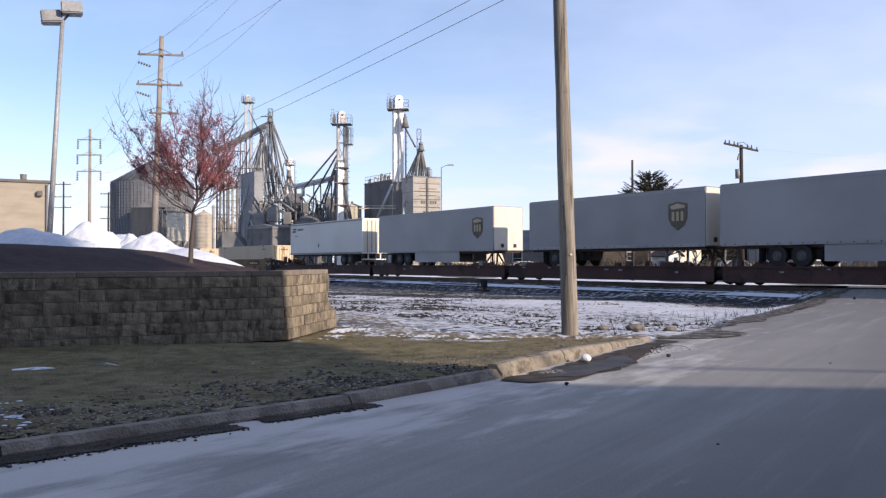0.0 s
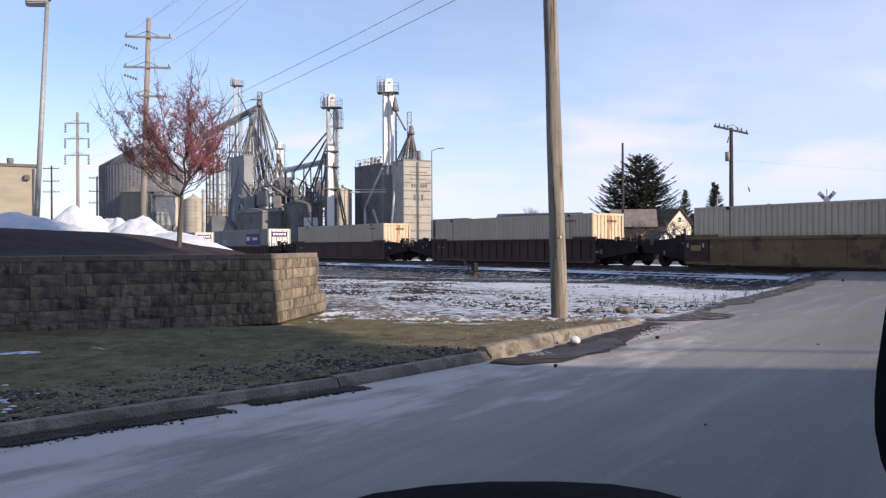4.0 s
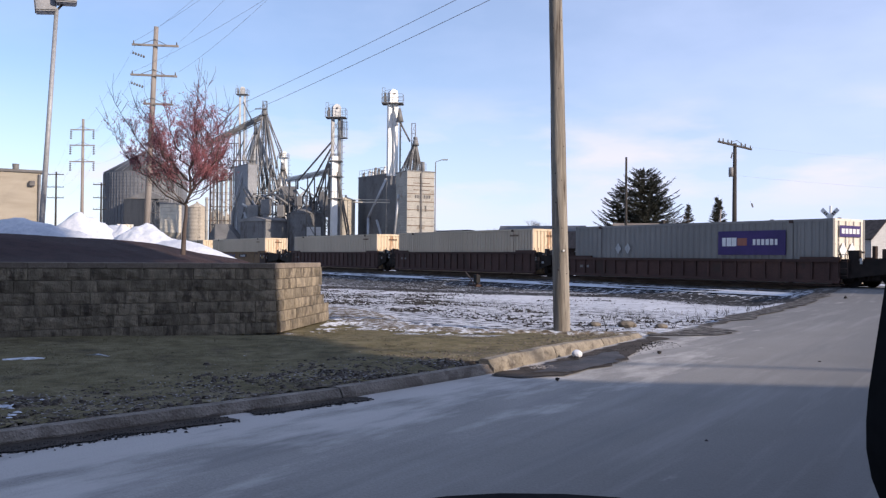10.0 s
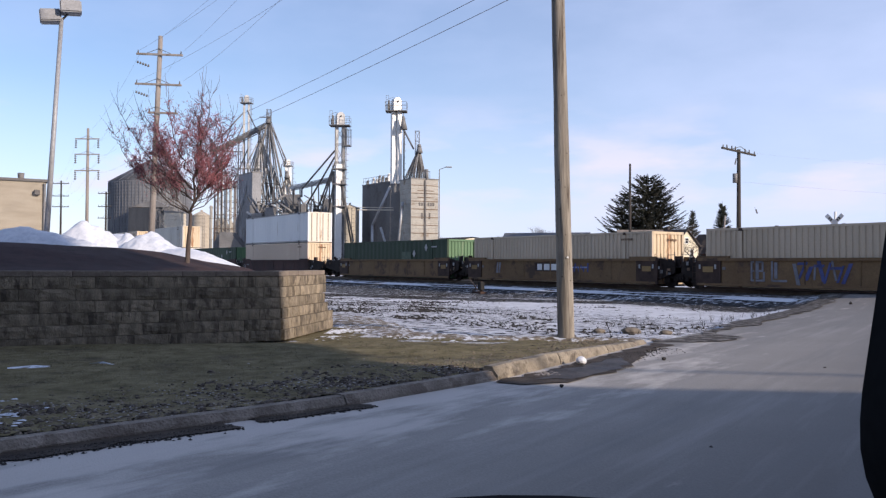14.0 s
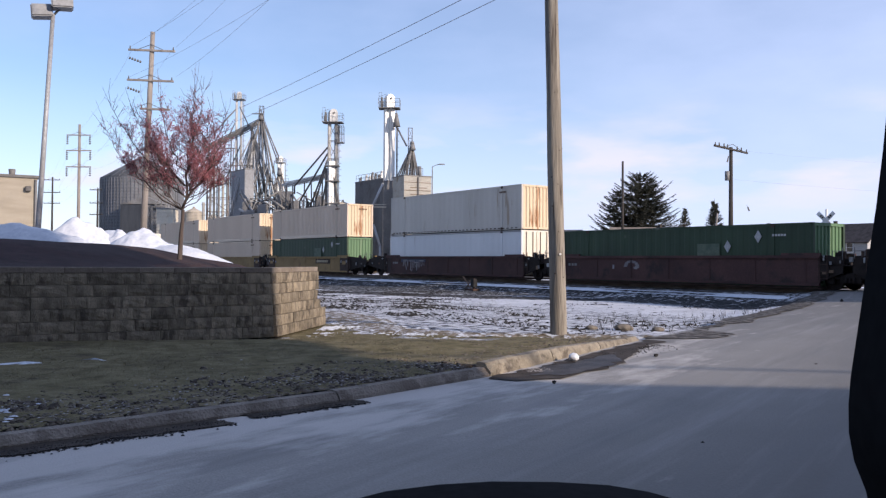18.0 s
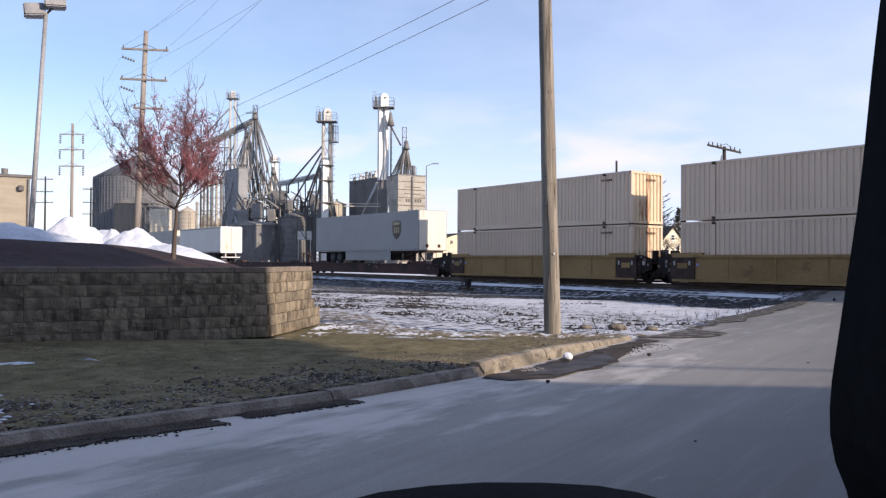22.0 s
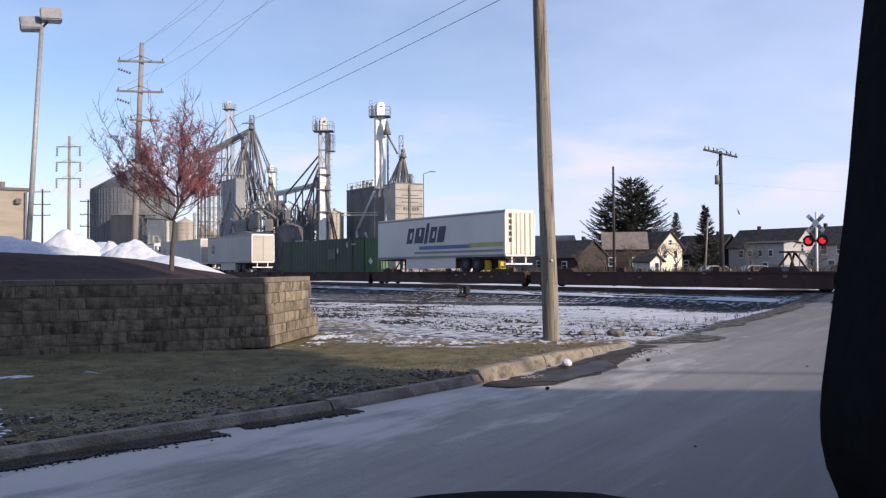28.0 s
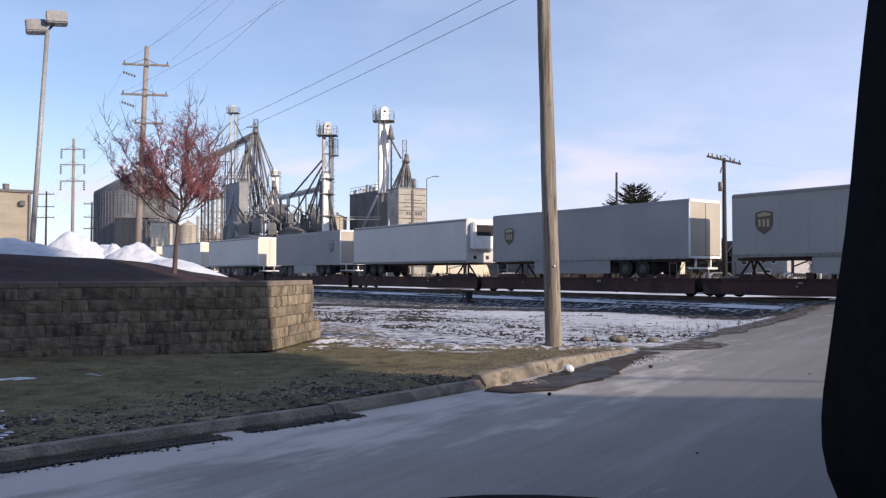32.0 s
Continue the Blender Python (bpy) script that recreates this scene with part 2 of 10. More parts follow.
def sums(nt, a, b, op="ADD", clamp=False):
    m = nt.nodes.new("ShaderNodeMath")
    m.operation, m.use_clamp = op, clamp
    for k, q in enumerate((a, b)):
        if isinstance(q, float):
            m.inputs[k].default_value = q
        else:
            nt.links.new(q, m.inputs[k])
    return m.outputs["Value"]


def noisy(nt, v, scale, detail, rough=0.5, stretch=None, turn=0.0):
    if stretch:
        mp = nt.nodes.new("ShaderNodeMapping")
        mp.inputs["Scale"].default_value, mp.inputs["Rotation"].default_value = stretch, (0, 0, radians(turn))
        nt.links.new(v, mp.inputs["Vector"])
        v = mp.outputs["Vector"]
    t = nt.nodes.new("ShaderNodeTexNoise")
    t.inputs["Scale"].default_value, t.inputs["Detail"].default_value, t.inputs["Roughness"].default_value = scale, detail, rough
    nt.links.new(v, t.inputs["Vector"])
    return t.outputs["Fac"]


def tones(nt, fac, *stops):
    r = nt.nodes.new("ShaderNodeValToRGB")
    while len(r.color_ramp.elements) < len(stops):
        r.color_ramp.elements.new(0.5)
    for e, (at, c) in zip(r.color_ramp.elements, stops):
        e.position, e.color = at, (*c, 1)
    nt.links.new(fac, r.inputs["Fac"])
    return r.outputs["Color"]


def blend(nt, fac, a, b):
    m = nt.nodes.new("ShaderNodeMix")
    m.data_type = "RGBA"
    nt.links.new(fac, m.inputs["Factor"])
    for k, q in (("A", a), ("B", b)):
        if isinstance(q, tuple):
            m.inputs[k].default_value = (*q, 1)
        else:
            nt.links.new(q, m.inputs[k])
    return m.outputs["Result"]


def ground_material(name, rough=0.9):
    m = bpy.data.materials.new(name)
    m.use_nodes = True
    nt = m.node_tree
    p = nt.nodes["Principled BSDF"]
    p.inputs["Roughness"].default_value, p.inputs["Specular IOR Level"].default_value = rough, 0.1
    return m, nt, p, nt.nodes.new("ShaderNodeTexCoord").outputs["Object"]


def relief(nt, p, height, strength, distance):
    b = nt.nodes.new("ShaderNodeBump")
    b.inputs["Strength"].default_value, b.inputs["Distance"].default_value = strength, distance
    nt.links.new(height, b.inputs["Height"])
    nt.links.new(b.outputs["Normal"], p.inputs["Normal"])


def snowy_field():
    """Thin snow over stubble and clods; bare gravel wanders in long strips beside the track bed."""
    m, nt, p, v = ground_material("snowy_field")
    lat = dot_with(nt, v, (0.818, 0.575, 0))
    drift = sums(nt, sums(nt, noisy(nt, v, 0.16, 3), 0.5, "SUBTRACT"), 5.0, "MULTIPLY")
    # away from the road the bare strip wanders off from the track
    astray = sums(nt, sums(nt, sums(nt, dot_with(nt, v, (-0.575, 0.818, 0)), 28.0, "SUBTRACT"), 0.055, "MULTIPLY", True), 9.0, "MULTIPLY")
    at = sums(nt, sums(nt, sums(nt, lat, drift), astray), 1 / 40.0, "MULTIPLY")
    def g(x):
        return (x, x, x)
    bare = tones(nt, at, (0.25, g(0.44)), (0.36, g(0.425)), (0.47, g(0.44)), (0.55, g(0.43)), (0.60, g(0.36)), (0.67, g(0.33)), (0.70, g(0.36)), (0.73, g(0.57)), (0.795, g(0.59)), (0.82, g(0.45)), (0.85, g(0.54)), (0.99, g(0.55)))
    clods = noisy(nt, v, 5.2, 8, 0.60, (0.62, 1.0, 1.0), 25)
    mask = sums(nt, sums(nt, sums(nt, clods, bare), 0.945, "SUBTRACT"), 20.0, "MULTIPLY", True)
    snow = tones(nt, noisy(nt, v, 0.9, 4), (0.3, (0.48, 0.49, 0.525)), (0.7, (0.66, 0.67, 0.70)))
    soil = tones(nt, noisy(nt, v, 9.0, 4), (0.3, (0.024, 0.024, 0.026)), (0.7, (0.066, 0.066, 0.068)))
    nt.links.new(blend(nt, mask, snow, soil), p.inputs["Base Color"])
    relief(nt, p, sums(nt, mask, sums(nt, noisy(nt, v, 6.0, 5, 0.6), 1.6, "MULTIPLY"), "ADD"), 0.7, 0.05)
    return m


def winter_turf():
    """Dull green grass that gives way to trodden tan earth, pale enough to lift the sunlit part."""
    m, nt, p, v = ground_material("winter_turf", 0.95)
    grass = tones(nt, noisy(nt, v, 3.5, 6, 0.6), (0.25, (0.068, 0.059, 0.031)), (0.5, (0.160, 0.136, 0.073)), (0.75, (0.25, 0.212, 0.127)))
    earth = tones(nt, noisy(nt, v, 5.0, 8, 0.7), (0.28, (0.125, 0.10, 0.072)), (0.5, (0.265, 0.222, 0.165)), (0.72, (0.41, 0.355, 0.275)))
    # trodden towards road and corner; the dark-to-pale step also strengthens sun against shade
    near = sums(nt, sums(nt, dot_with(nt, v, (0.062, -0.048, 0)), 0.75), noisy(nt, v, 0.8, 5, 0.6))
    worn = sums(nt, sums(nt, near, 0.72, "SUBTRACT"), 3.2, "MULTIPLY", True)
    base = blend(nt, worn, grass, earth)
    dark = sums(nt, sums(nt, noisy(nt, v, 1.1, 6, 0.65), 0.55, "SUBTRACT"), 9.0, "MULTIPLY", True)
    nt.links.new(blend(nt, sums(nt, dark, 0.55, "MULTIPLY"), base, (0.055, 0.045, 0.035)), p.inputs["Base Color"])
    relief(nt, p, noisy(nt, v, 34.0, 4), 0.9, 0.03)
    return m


M_ASPHALT = frosted_asphalt()
M_WET = surf("wet_dirt", (0.035, 0.028, 0.023), (0.075, 0.06, 0.048), 3.0, 0.8, 0, 0.8, 35, stain=(0.13, 0.115, 0.10), stain_scale=4.0, stain_at=0.66, spec=0.15)
M_ICE = surf("gutter_ice", (0.026, 0.021, 0.019), (0.065, 0.056, 0.052), 2.5, 0.55, 0, 0.6, 14, stain=(0.14, 0.13, 0.125), stain_scale=4.0, stain_at=0.66, spec=0.14)
M_DIRTYICE = surf("dirty_ice", (0.16, 0.145, 0.135), (0.40, 0.38, 0.37), 12.0, 0.7, 0, 0.4, 30)
M_GRAVEL = surf("dark_gravel", (0.035, 0.031, 0.028), (0.085, 0.076, 0.068), 3.0, 0.9, 0, 1.0, 25, stain=(0.22, 0.205, 0.19), stain_scale=5.0, stain_at=0.55, spec=0.15)
M_BALLAST = surf("ballast", (0.035, 0.031, 0.029), (0.10, 0.09, 0.085), 5.0, 0.95, 0, 1.0, 22, (0.7, 1.2, 1), (0.60, 0.62, 0.66), 2.6, 0.60, spec=0.1)
M_FIELD = snowy_field()
M_SNOW = surf("snow", (0.57, 0.60, 0.66), (0.68, 0.70, 0.745), 1.5, 0.7, 0, 0.6, 9, stain=(0.55, 0.53, 0.50), stain_scale=2.5, stain_at=0.72)
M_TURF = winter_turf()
M_SOIL = surf("bare_tan_soil", (0.085, 0.070, 0.052), (0.27, 0.228, 0.175), 7.0, 0.95, 0, 1.0, 30, stain=(0.60, 0.62, 0.66), stain_scale=5.5, stain_at=0.545, spec=0.1)
M_BLADE = surf("grass_blade", (0.135, 0.117, 0.064), (0.225, 0.190, 0.122), 1.2, 0.9, 0, 0, 10)
M_CLOD = surf("dark_frozen_clods", (0.012, 0.011, 0.011), (0.036, 0.033, 0.031), 5.0, 0.95, 0, 0.4, 30)
M_MUD = surf("frozen_mud", (0.062, 0.050, 0.041), (0.135, 0.110, 0.090), 4.0, 0.95, 0, 0.5, 30)
M_LITTER = surf("clods_and_leaves", (0.075, 0.062, 0.048), (0.235, 0.20, 0.155), 5.0, 0.95, 0, 0.4, 30)
M_MULCH = surf("dark_mulch", (0.021, 0.010, 0.0095), (0.046, 0.022, 0.021), 4.0, 0.95, 0, 1.0, 30)
M_KERB_WORN = surf("worn_dirty_kerb", (0.195, 0.166, 0.136), (0.30, 0.26, 0.218), 3.0, 0.9, 0, 1.0, 40, stain=(0.16, 0.132, 0.108), stain_scale=3.4, stain_at=0.54, vary=0.1)
M_KERB = surf("kerb_concrete", (0.17, 0.146, 0.112), (0.315, 0.275, 0.215), 4.5, 0.9, 0, 1.0, 40, stain=(0.10, 0.083, 0.066), stain_scale=4.0, stain_at=0.57, vary=0.1)
M_BLOCK = surf("split_face_block", (0.135, 0.112, 0.080), (0.285, 0.236, 0.168), 3.2, 0.95, 0, 1.0, 26, vary=0.24, stain=(0.088, 0.071, 0.053), stain_scale=2.1, stain_at=0.57)
M_CAP = surf("cap_block", (0.165, 0.134, 0.106), (0.225, 0.186, 0.148), 4.0, 0.9, 0, 0.6, 35, vary=0.12)
M_WOOD = surf("weathered_pole_wood", (0.15, 0.131, 0.108), (0.345, 0.312, 0.265), 1.6, 0.85, 0, 1.0, 14, (6, 6, 0.22), (0.065, 0.048, 0.036), 2.6, 0.60)
M_WOOD_FAR = surf("grey_pole_wood", (0.21, 0.182, 0.158), (0.315, 0.28, 0.25), 1.0, 0.9, 0, 0.3, 12, (4, 4, 0.4))
M_DARKWOOD = surf("dark_pole_wood", (0.03, 0.026, 0.024), (0.06, 0.052, 0.045), 1.0, 0.9, 0, 0.3, 12, (4, 4, 0.4))
M_BARK = surf("bark", (0.055, 0.041, 0.036), (0.115, 0.09, 0.078), 4.0, 0.9, 0, 0.6, 25, (1, 1, 0.3))
M_PLUM = surf("plum_brown_twigs", (0.095, 0.056, 0.062), (0.155, 0.094, 0.10), 5.0, 0.85, 0, 0, 20)
M_LAMPGREY = surf("grey_lamp_paint", (0.27, 0.275, 0.29), (0.36, 0.365, 0.38), 1.0, 0.5, 0.1, 0.1, 12)
M_BERRY = surf("red_berries", (0.25, 0.066, 0.082), (0.42, 0.17, 0.19), 6.0, 0.6, 0, 0, 20)
M_NEEDLE = surf("conifer_needles", (0.040, 0.043, 0.033), (0.095, 0.096, 0.074), 1.5, 0.9, 0, 0, 10)
M_TWIG = surf("bare_twigs", (0.075, 0.06, 0.05), (0.14, 0.115, 0.098), 2.0, 0.95, 0, 0, 10)
M_WIRE = surf("wire", (0.28, 0.28, 0.30), (0.38, 0.38, 0.40), 1.0, 0.6, 0.5, 0, 10)
M_BLACK = surf("black_rubber", (0.012, 0.012, 0.013), (0.025, 0.024, 0.024), 3.0, 0.85, 0, 0.2, 30)
M_UNDER = surf("grimy_underframe", (0.034, 0.021, 0.017), (0.080, 0.048, 0.037), 2.0, 0.85, 0.1, 0.3, 20)
# black bogie steel, darkened further with the shade under the wagon ends
M_BLACKSHADE = surf("black_shaded_steel", (0.011, 0.0075, 0.0065), (0.028, 0.019, 0.016), 2.0, 0.85, 0.1, 0.3, 20)
M_RIM = surf("wheel_rim", (0.045, 0.043, 0.042), (0.10, 0.097, 0.094), 4.0, 0.7, 0.2, 0.1, 30)
M_RAIL = surf("rail_steel", (0.08, 0.06, 0.05), (0.16, 0.13, 0.11), 1.0, 0.6, 0.5, 0.2, 20)
M_TIE = surf("creosote_tie", (0.04, 0.033, 0.028), (0.09, 0.075, 0.06), 2.0, 0.95, 0, 0.5, 20, vary=0.2)
M_GALV = surf("galvanised_steel", (0.29, 0.295, 0.30), (0.46, 0.465, 0.47), 0.7, 0.55, 0.2, 0.15, 8, stain=(0.26, 0.20, 0.15), stain_scale=0.5, stain_at=0.68)
M_GALV_DULL = surf("dull_galvanised", (0.145, 0.143, 0.142), (0.235, 0.231, 0.227), 0.5, 0.65, 0.1, 0.2, 6, stain=(0.20, 0.15, 0.11), stain_scale=0.3, stain_at=0.66)
M_SILVER = surf("bright_white_casing", (0.70, 0.69, 0.66), (0.80, 0.79, 0.76), 0.6, 0.45, 0.1, 0.1, 8, stain=(0.45, 0.40, 0.33), stain_scale=0.8, stain_at=0.70)
M_CREAMSTEEL = surf("cream_siding", (0.52, 0.47, 0.38), (0.62, 0.57, 0.47), 0.4, 0.7, 0.0, 0.15, 8, stain=(0.36, 0.27, 0.18), stain_scale=0.5, stain_at=0.66)
M_TANCONC = surf("tan_concrete", (0.36, 0.32, 0.26), (0.46, 0.41, 0.34), 0.4, 0.85, 0, 0.3, 6)
M_SILO = surf("stained_concrete", (0.145, 0.145, 0.148), (0.20, 0.20, 0.20), 0.5, 0.9, 0, 0.3, 8, (1, 1, 0.4), (0.11, 0.10, 0.095), 0.7, 0.6)
# stained concrete made paler: the haze over the tall silo is in its colour
M_HAZECONC = surf("hazed_stained_concrete", (0.225, 0.23, 0.242), (0.30, 0.305, 0.315), 0.5, 0.9, 0, 0.3, 8, (1, 1, 0.4), (0.17, 0.165, 0.165), 0.7, 0.6)
M_ANNEXE = surf("blue_black_sheeting", (0.028, 0.033, 0.042), (0.05, 0.057, 0.07), 0.4, 0.8, 0, 0.2, 6, (3, 3, 0.3))
M_BLUESTEEL = surf("blue_grey_bin_steel", (0.12, 0.124, 0.135), (0.185, 0.19, 0.20), 0.3, 0.6, 0.1, 0.15, 6, (1, 1, 0.3), (0.10, 0.10, 0.11), 0.25, 0.6)
M_DARKSTEEL = surf("dark_steelwork", (0.092, 0.086, 0.082), (0.165, 0.157, 0.15), 0.8, 0.7, 0.1, 0.2, 10)
M_RUST = surf("rusty_steel", (0.12, 0.07, 0.045), (0.22, 0.15, 0.10), 1.0, 0.85, 0.2, 0.3, 10)
M_TANBRICK = surf("tan_brick", (0.30, 0.262, 0.205), (0.38, 0.335, 0.265), 0.5, 0.9, 0, 0.4, 15, (1, 1, 6))
M_ROOFDARK = surf("dark_shingle", (0.038, 0.032, 0.031), (0.078, 0.066, 0.063), 1.5, 0.95, 0, 0.4, 12)
M_ROOFTAN = surf("tan_shingle", (0.16, 0.135, 0.115), (0.24, 0.205, 0.175), 1.5, 0.95, 0, 0.4, 12)
M_ROOFMETAL = surf("blue_grey_metal_roof", (0.10, 0.106, 0.118), (0.155, 0.163, 0.178), 0.4, 0.6, 0.2, 0.2, 6)
M_SIDING_W = surf("white_siding", (0.58, 0.57, 0.55), (0.68, 0.67, 0.65), 0.8, 0.8, 0, 0.2, 10, (1, 1, 8))
M_SIDING_C = surf("cream_house_siding", (0.62, 0.56, 0.42), (0.72, 0.66, 0.51), 0.8, 0.8, 0, 0.2, 10, (1, 1, 8))
M_SIDING_D = surf("brown_siding", (0.032, 0.025, 0.021), (0.060, 0.048, 0.040), 0.8, 0.85, 0, 0.2, 10, (1, 1, 8))
M_SIDING_G = surf("pale_grey_siding", (0.35, 0.345, 0.34), (0.43, 0.425, 0.42), 0.8, 0.8, 0, 0.2, 10, (1, 1, 8))
M_AGEDCREAM = surf("aged_cream_steel", (0.33, 0.312, 0.275), (0.42, 0.40, 0.355), 0.5, 0.75, 0.0, 0.15, 8, stain=(0.24, 0.19, 0.14), stain_scale=0.6, stain_at=0.62)
M_YARD = surf("yard_gravel", (0.05, 0.047, 0.043), (0.11, 0.10, 0.09), 0.3, 0.95, 0, 0.5, 8, stain=(0.42, 0.43, 0.46), stain_scale=0.12, stain_at=0.66)
M_SCRUB = surf("winter_scrub", (0.035, 0.03, 0.025), (0.085, 0.072, 0.058), 0.5, 0.95, 0, 0, 6)
M_PANE = surf("window_pane", (0.02, 0.025, 0.03), (0.05, 0.055, 0.06), 1.0, 0.12, 0, 0, 10, spec=0.6)
M_WHITEPAINT = surf("white_paint", (0.66, 0.66, 0.65), (0.78, 0.78, 0.77), 2.0, 0.5, 0, 0.1, 20)
M_SIGNAL_LIT = glow("lit_red_lens", (0.9, 0.012, 0.018), 1.3)
M_CARDARK = surf("dark_car_trim", (0.009, 0.009, 0.010), (0.015, 0.015, 0.017), 4.0, 0.9, 0, 0.05, 60, spec=0.05)
M_CARPAINT = surf("dark_blue_car_paint", (0.012, 0.016, 0.028), (0.02, 0.025, 0.04), 2.0, 0.35, 0.2, 0.02, 60)
# for the added blocks out of view, dark so they bounce little light
M_UNSEEN = surf("dark_unseen_wall", (0.09, 0.07, 0.058), (0.14, 0.11, 0.09), 0.6, 0.9, 0, 0.3, 8)


# ---- helpers ----
def box(bm, c, s, m=None):
    v = bmesh.ops.create_cube(bm, size=1.0)["verts"]
    t = Matrix.Translation(c) @ Matrix.Diagonal((*s, 1))
    bmesh.ops.transform(bm, matrix=(m @ t) if m else t, verts=v)
    return v


def soft_box(bm, c, s, r):
    """A box with chamfered edges."""
    b = bmesh.new()
    box(b, c, s)
    bmesh.ops.bevel(b, geom=b.edges[:], offset=r, segments=1, affect="EDGES")
    me = bpy.data.meshes.new("tmp")
    b.to_mesh(me)
    b.free()
    bm.from_mesh(me)
    bpy.data.meshes.remove(me)


def tube(bm, a, b, r0, r1=None, seg=8, caps=True):
    a, b = Vector(a), Vector(b)
    r1 = r0 if r1 is None else r1
    d = b - a
    q = d.to_track_quat("Z", "Y").to_matrix()
    ra, rb = [], []
    for i in range(seg):
        w = 2 * math.pi * i / seg
        o = q @ Vector((math.cos(w), math.sin(w), 0))
        ra.append(bm.verts.new(a + o * r0))
        rb.append(bm.verts.new(b + o * r1))
    for i in range(seg):
        j = (i + 1) % seg
        f = bm.faces.new((ra[i], ra[j], rb[j], rb[i]))
        f.smooth = seg > 6
    if caps:
        bm.faces.new(ra[::-1])
        bm.faces.new(rb)


def prism(bm, pts, m):
    """A flat outline (x, y) given thickness: from z=0 to z=1 in the frame m."""
    lo = [bm.verts.new(m @ Vector((x, y, 0))) for x, y in pts]
    hi = [bm.verts.new(m @ Vector((x, y, 1))) for x, y in pts]
    k = len(pts)
    bm.faces.new(lo[::-1])
    bm.faces.new(hi)
    for i in range(k):
        bm.faces.new((lo[i], lo[(i + 1) % k], hi[(i + 1) % k], hi[i]))


def mesh_of(name, bm, material):
    bmesh.ops.recalc_face_normals(bm, faces=bm.faces[:])
    me = bpy.data.meshes.new(name)
    bm.to_mesh(me)
    bm.free()
    me.materials.append(material)
    return me


def part(name, bm, material, parent, label=""):
    """Links a bmesh as one mesh object under a thing or part."""
    ob = new(name, mesh_of(name, bm, material))
    ob.parent = parent
    if label:
        tagged(ob, label)
    return ob


def share(name, me, parent, m):
    ob = new(name, me)
    ob.parent = parent
    ob.matrix_local = m
    return ob


def thing(name, m, label, category, group="", kind=""):
    ob = new(name)
    ob.empty_display_size = 0.3
    ob.matrix_world = m
    return tagged(ob, label, category, group, kind)


def solid(name, bm, material, label, category="", kind="", m=None, group=""):
    ob = new(name, mesh_of(name, bm, material))
    if m:
        ob.matrix_world = m
    return tagged(ob, label, category, group, kind)


def raw(name, verts, faces, material, label, category, kind="stuff", smooth=False):
    me = bpy.data.meshes.new(name)
    me.from_pydata(verts, [], faces)
    me.materials.append(material)
    if smooth:
        me.polygons.foreach_set("use_smooth", [True] * len(me.polygons))
    return tagged(new(name, me), label, category, "", kind)


def smooth01(x, a, b):
    t = min(1.0, max(0.0, (x - a) / (b - a)))
    return t * t * (3 - 2 * t)


# ---- plan: the railway runs along U at N . p = TRACK, the road along its left edge ----
TRACK_TURN = -54.905
U = Vector((math.cos(radians(54.905)), -math.sin(radians(54.905)), 0))
N = Vector((math.sin(radians(54.905)), math.cos(radians(54.905)), 0))
SIDE = 34.88            # near face of the train
AXIS = SIDE + 1.30      # middle of the track
RAIL = 0.30             # top of the rails
SPEED = 18.10           # metres a second
ROAD_LEFT = [(-14.0, -5.2), (-3.42, 6.26), (-1.09, 8.57), (0.54, 10.59), (3.58, 15.73), (6.6, 20.4), (17.6, 38.6), (20.8, 44.0), (44.0, 84.0), (160.0, 284.0)]
ROAD_W = 11.5


def road_x(y):
    for (x0, y0), (x1, y1) in zip(ROAD_LEFT, ROAD_LEFT[1:]):
        if y <= y1:
            return x0 + (x1 - x0) * (y - y0) / (y1 - y0)
    return ROAD_LEFT[-1][0]


def ground_z(x, y):
    """Height of the land."""
    lat = N.x * x + N.y * y
    off = road_x(y) - x
    on_road = smooth01(-off, -3.0, 0.5) * smooth01(off, -ROAD_W * 1.5, -ROAD_W * 1.2)
    dip = -0.34 * smooth01(lat, 13, 22) * (1 - smooth01(lat, 31.2, 33.4)) * (1 - on_road)
    bed = 0.12 * smooth01(lat, 31.6, 33.6)
    cross = 0.17 * smooth01(lat, 27.0, 33.0) * on_road * (1 - smooth01(lat, 39.5, 46))
    far = 0.20 * smooth01(lat, 44, 70)
    return dip + bed + cross + far


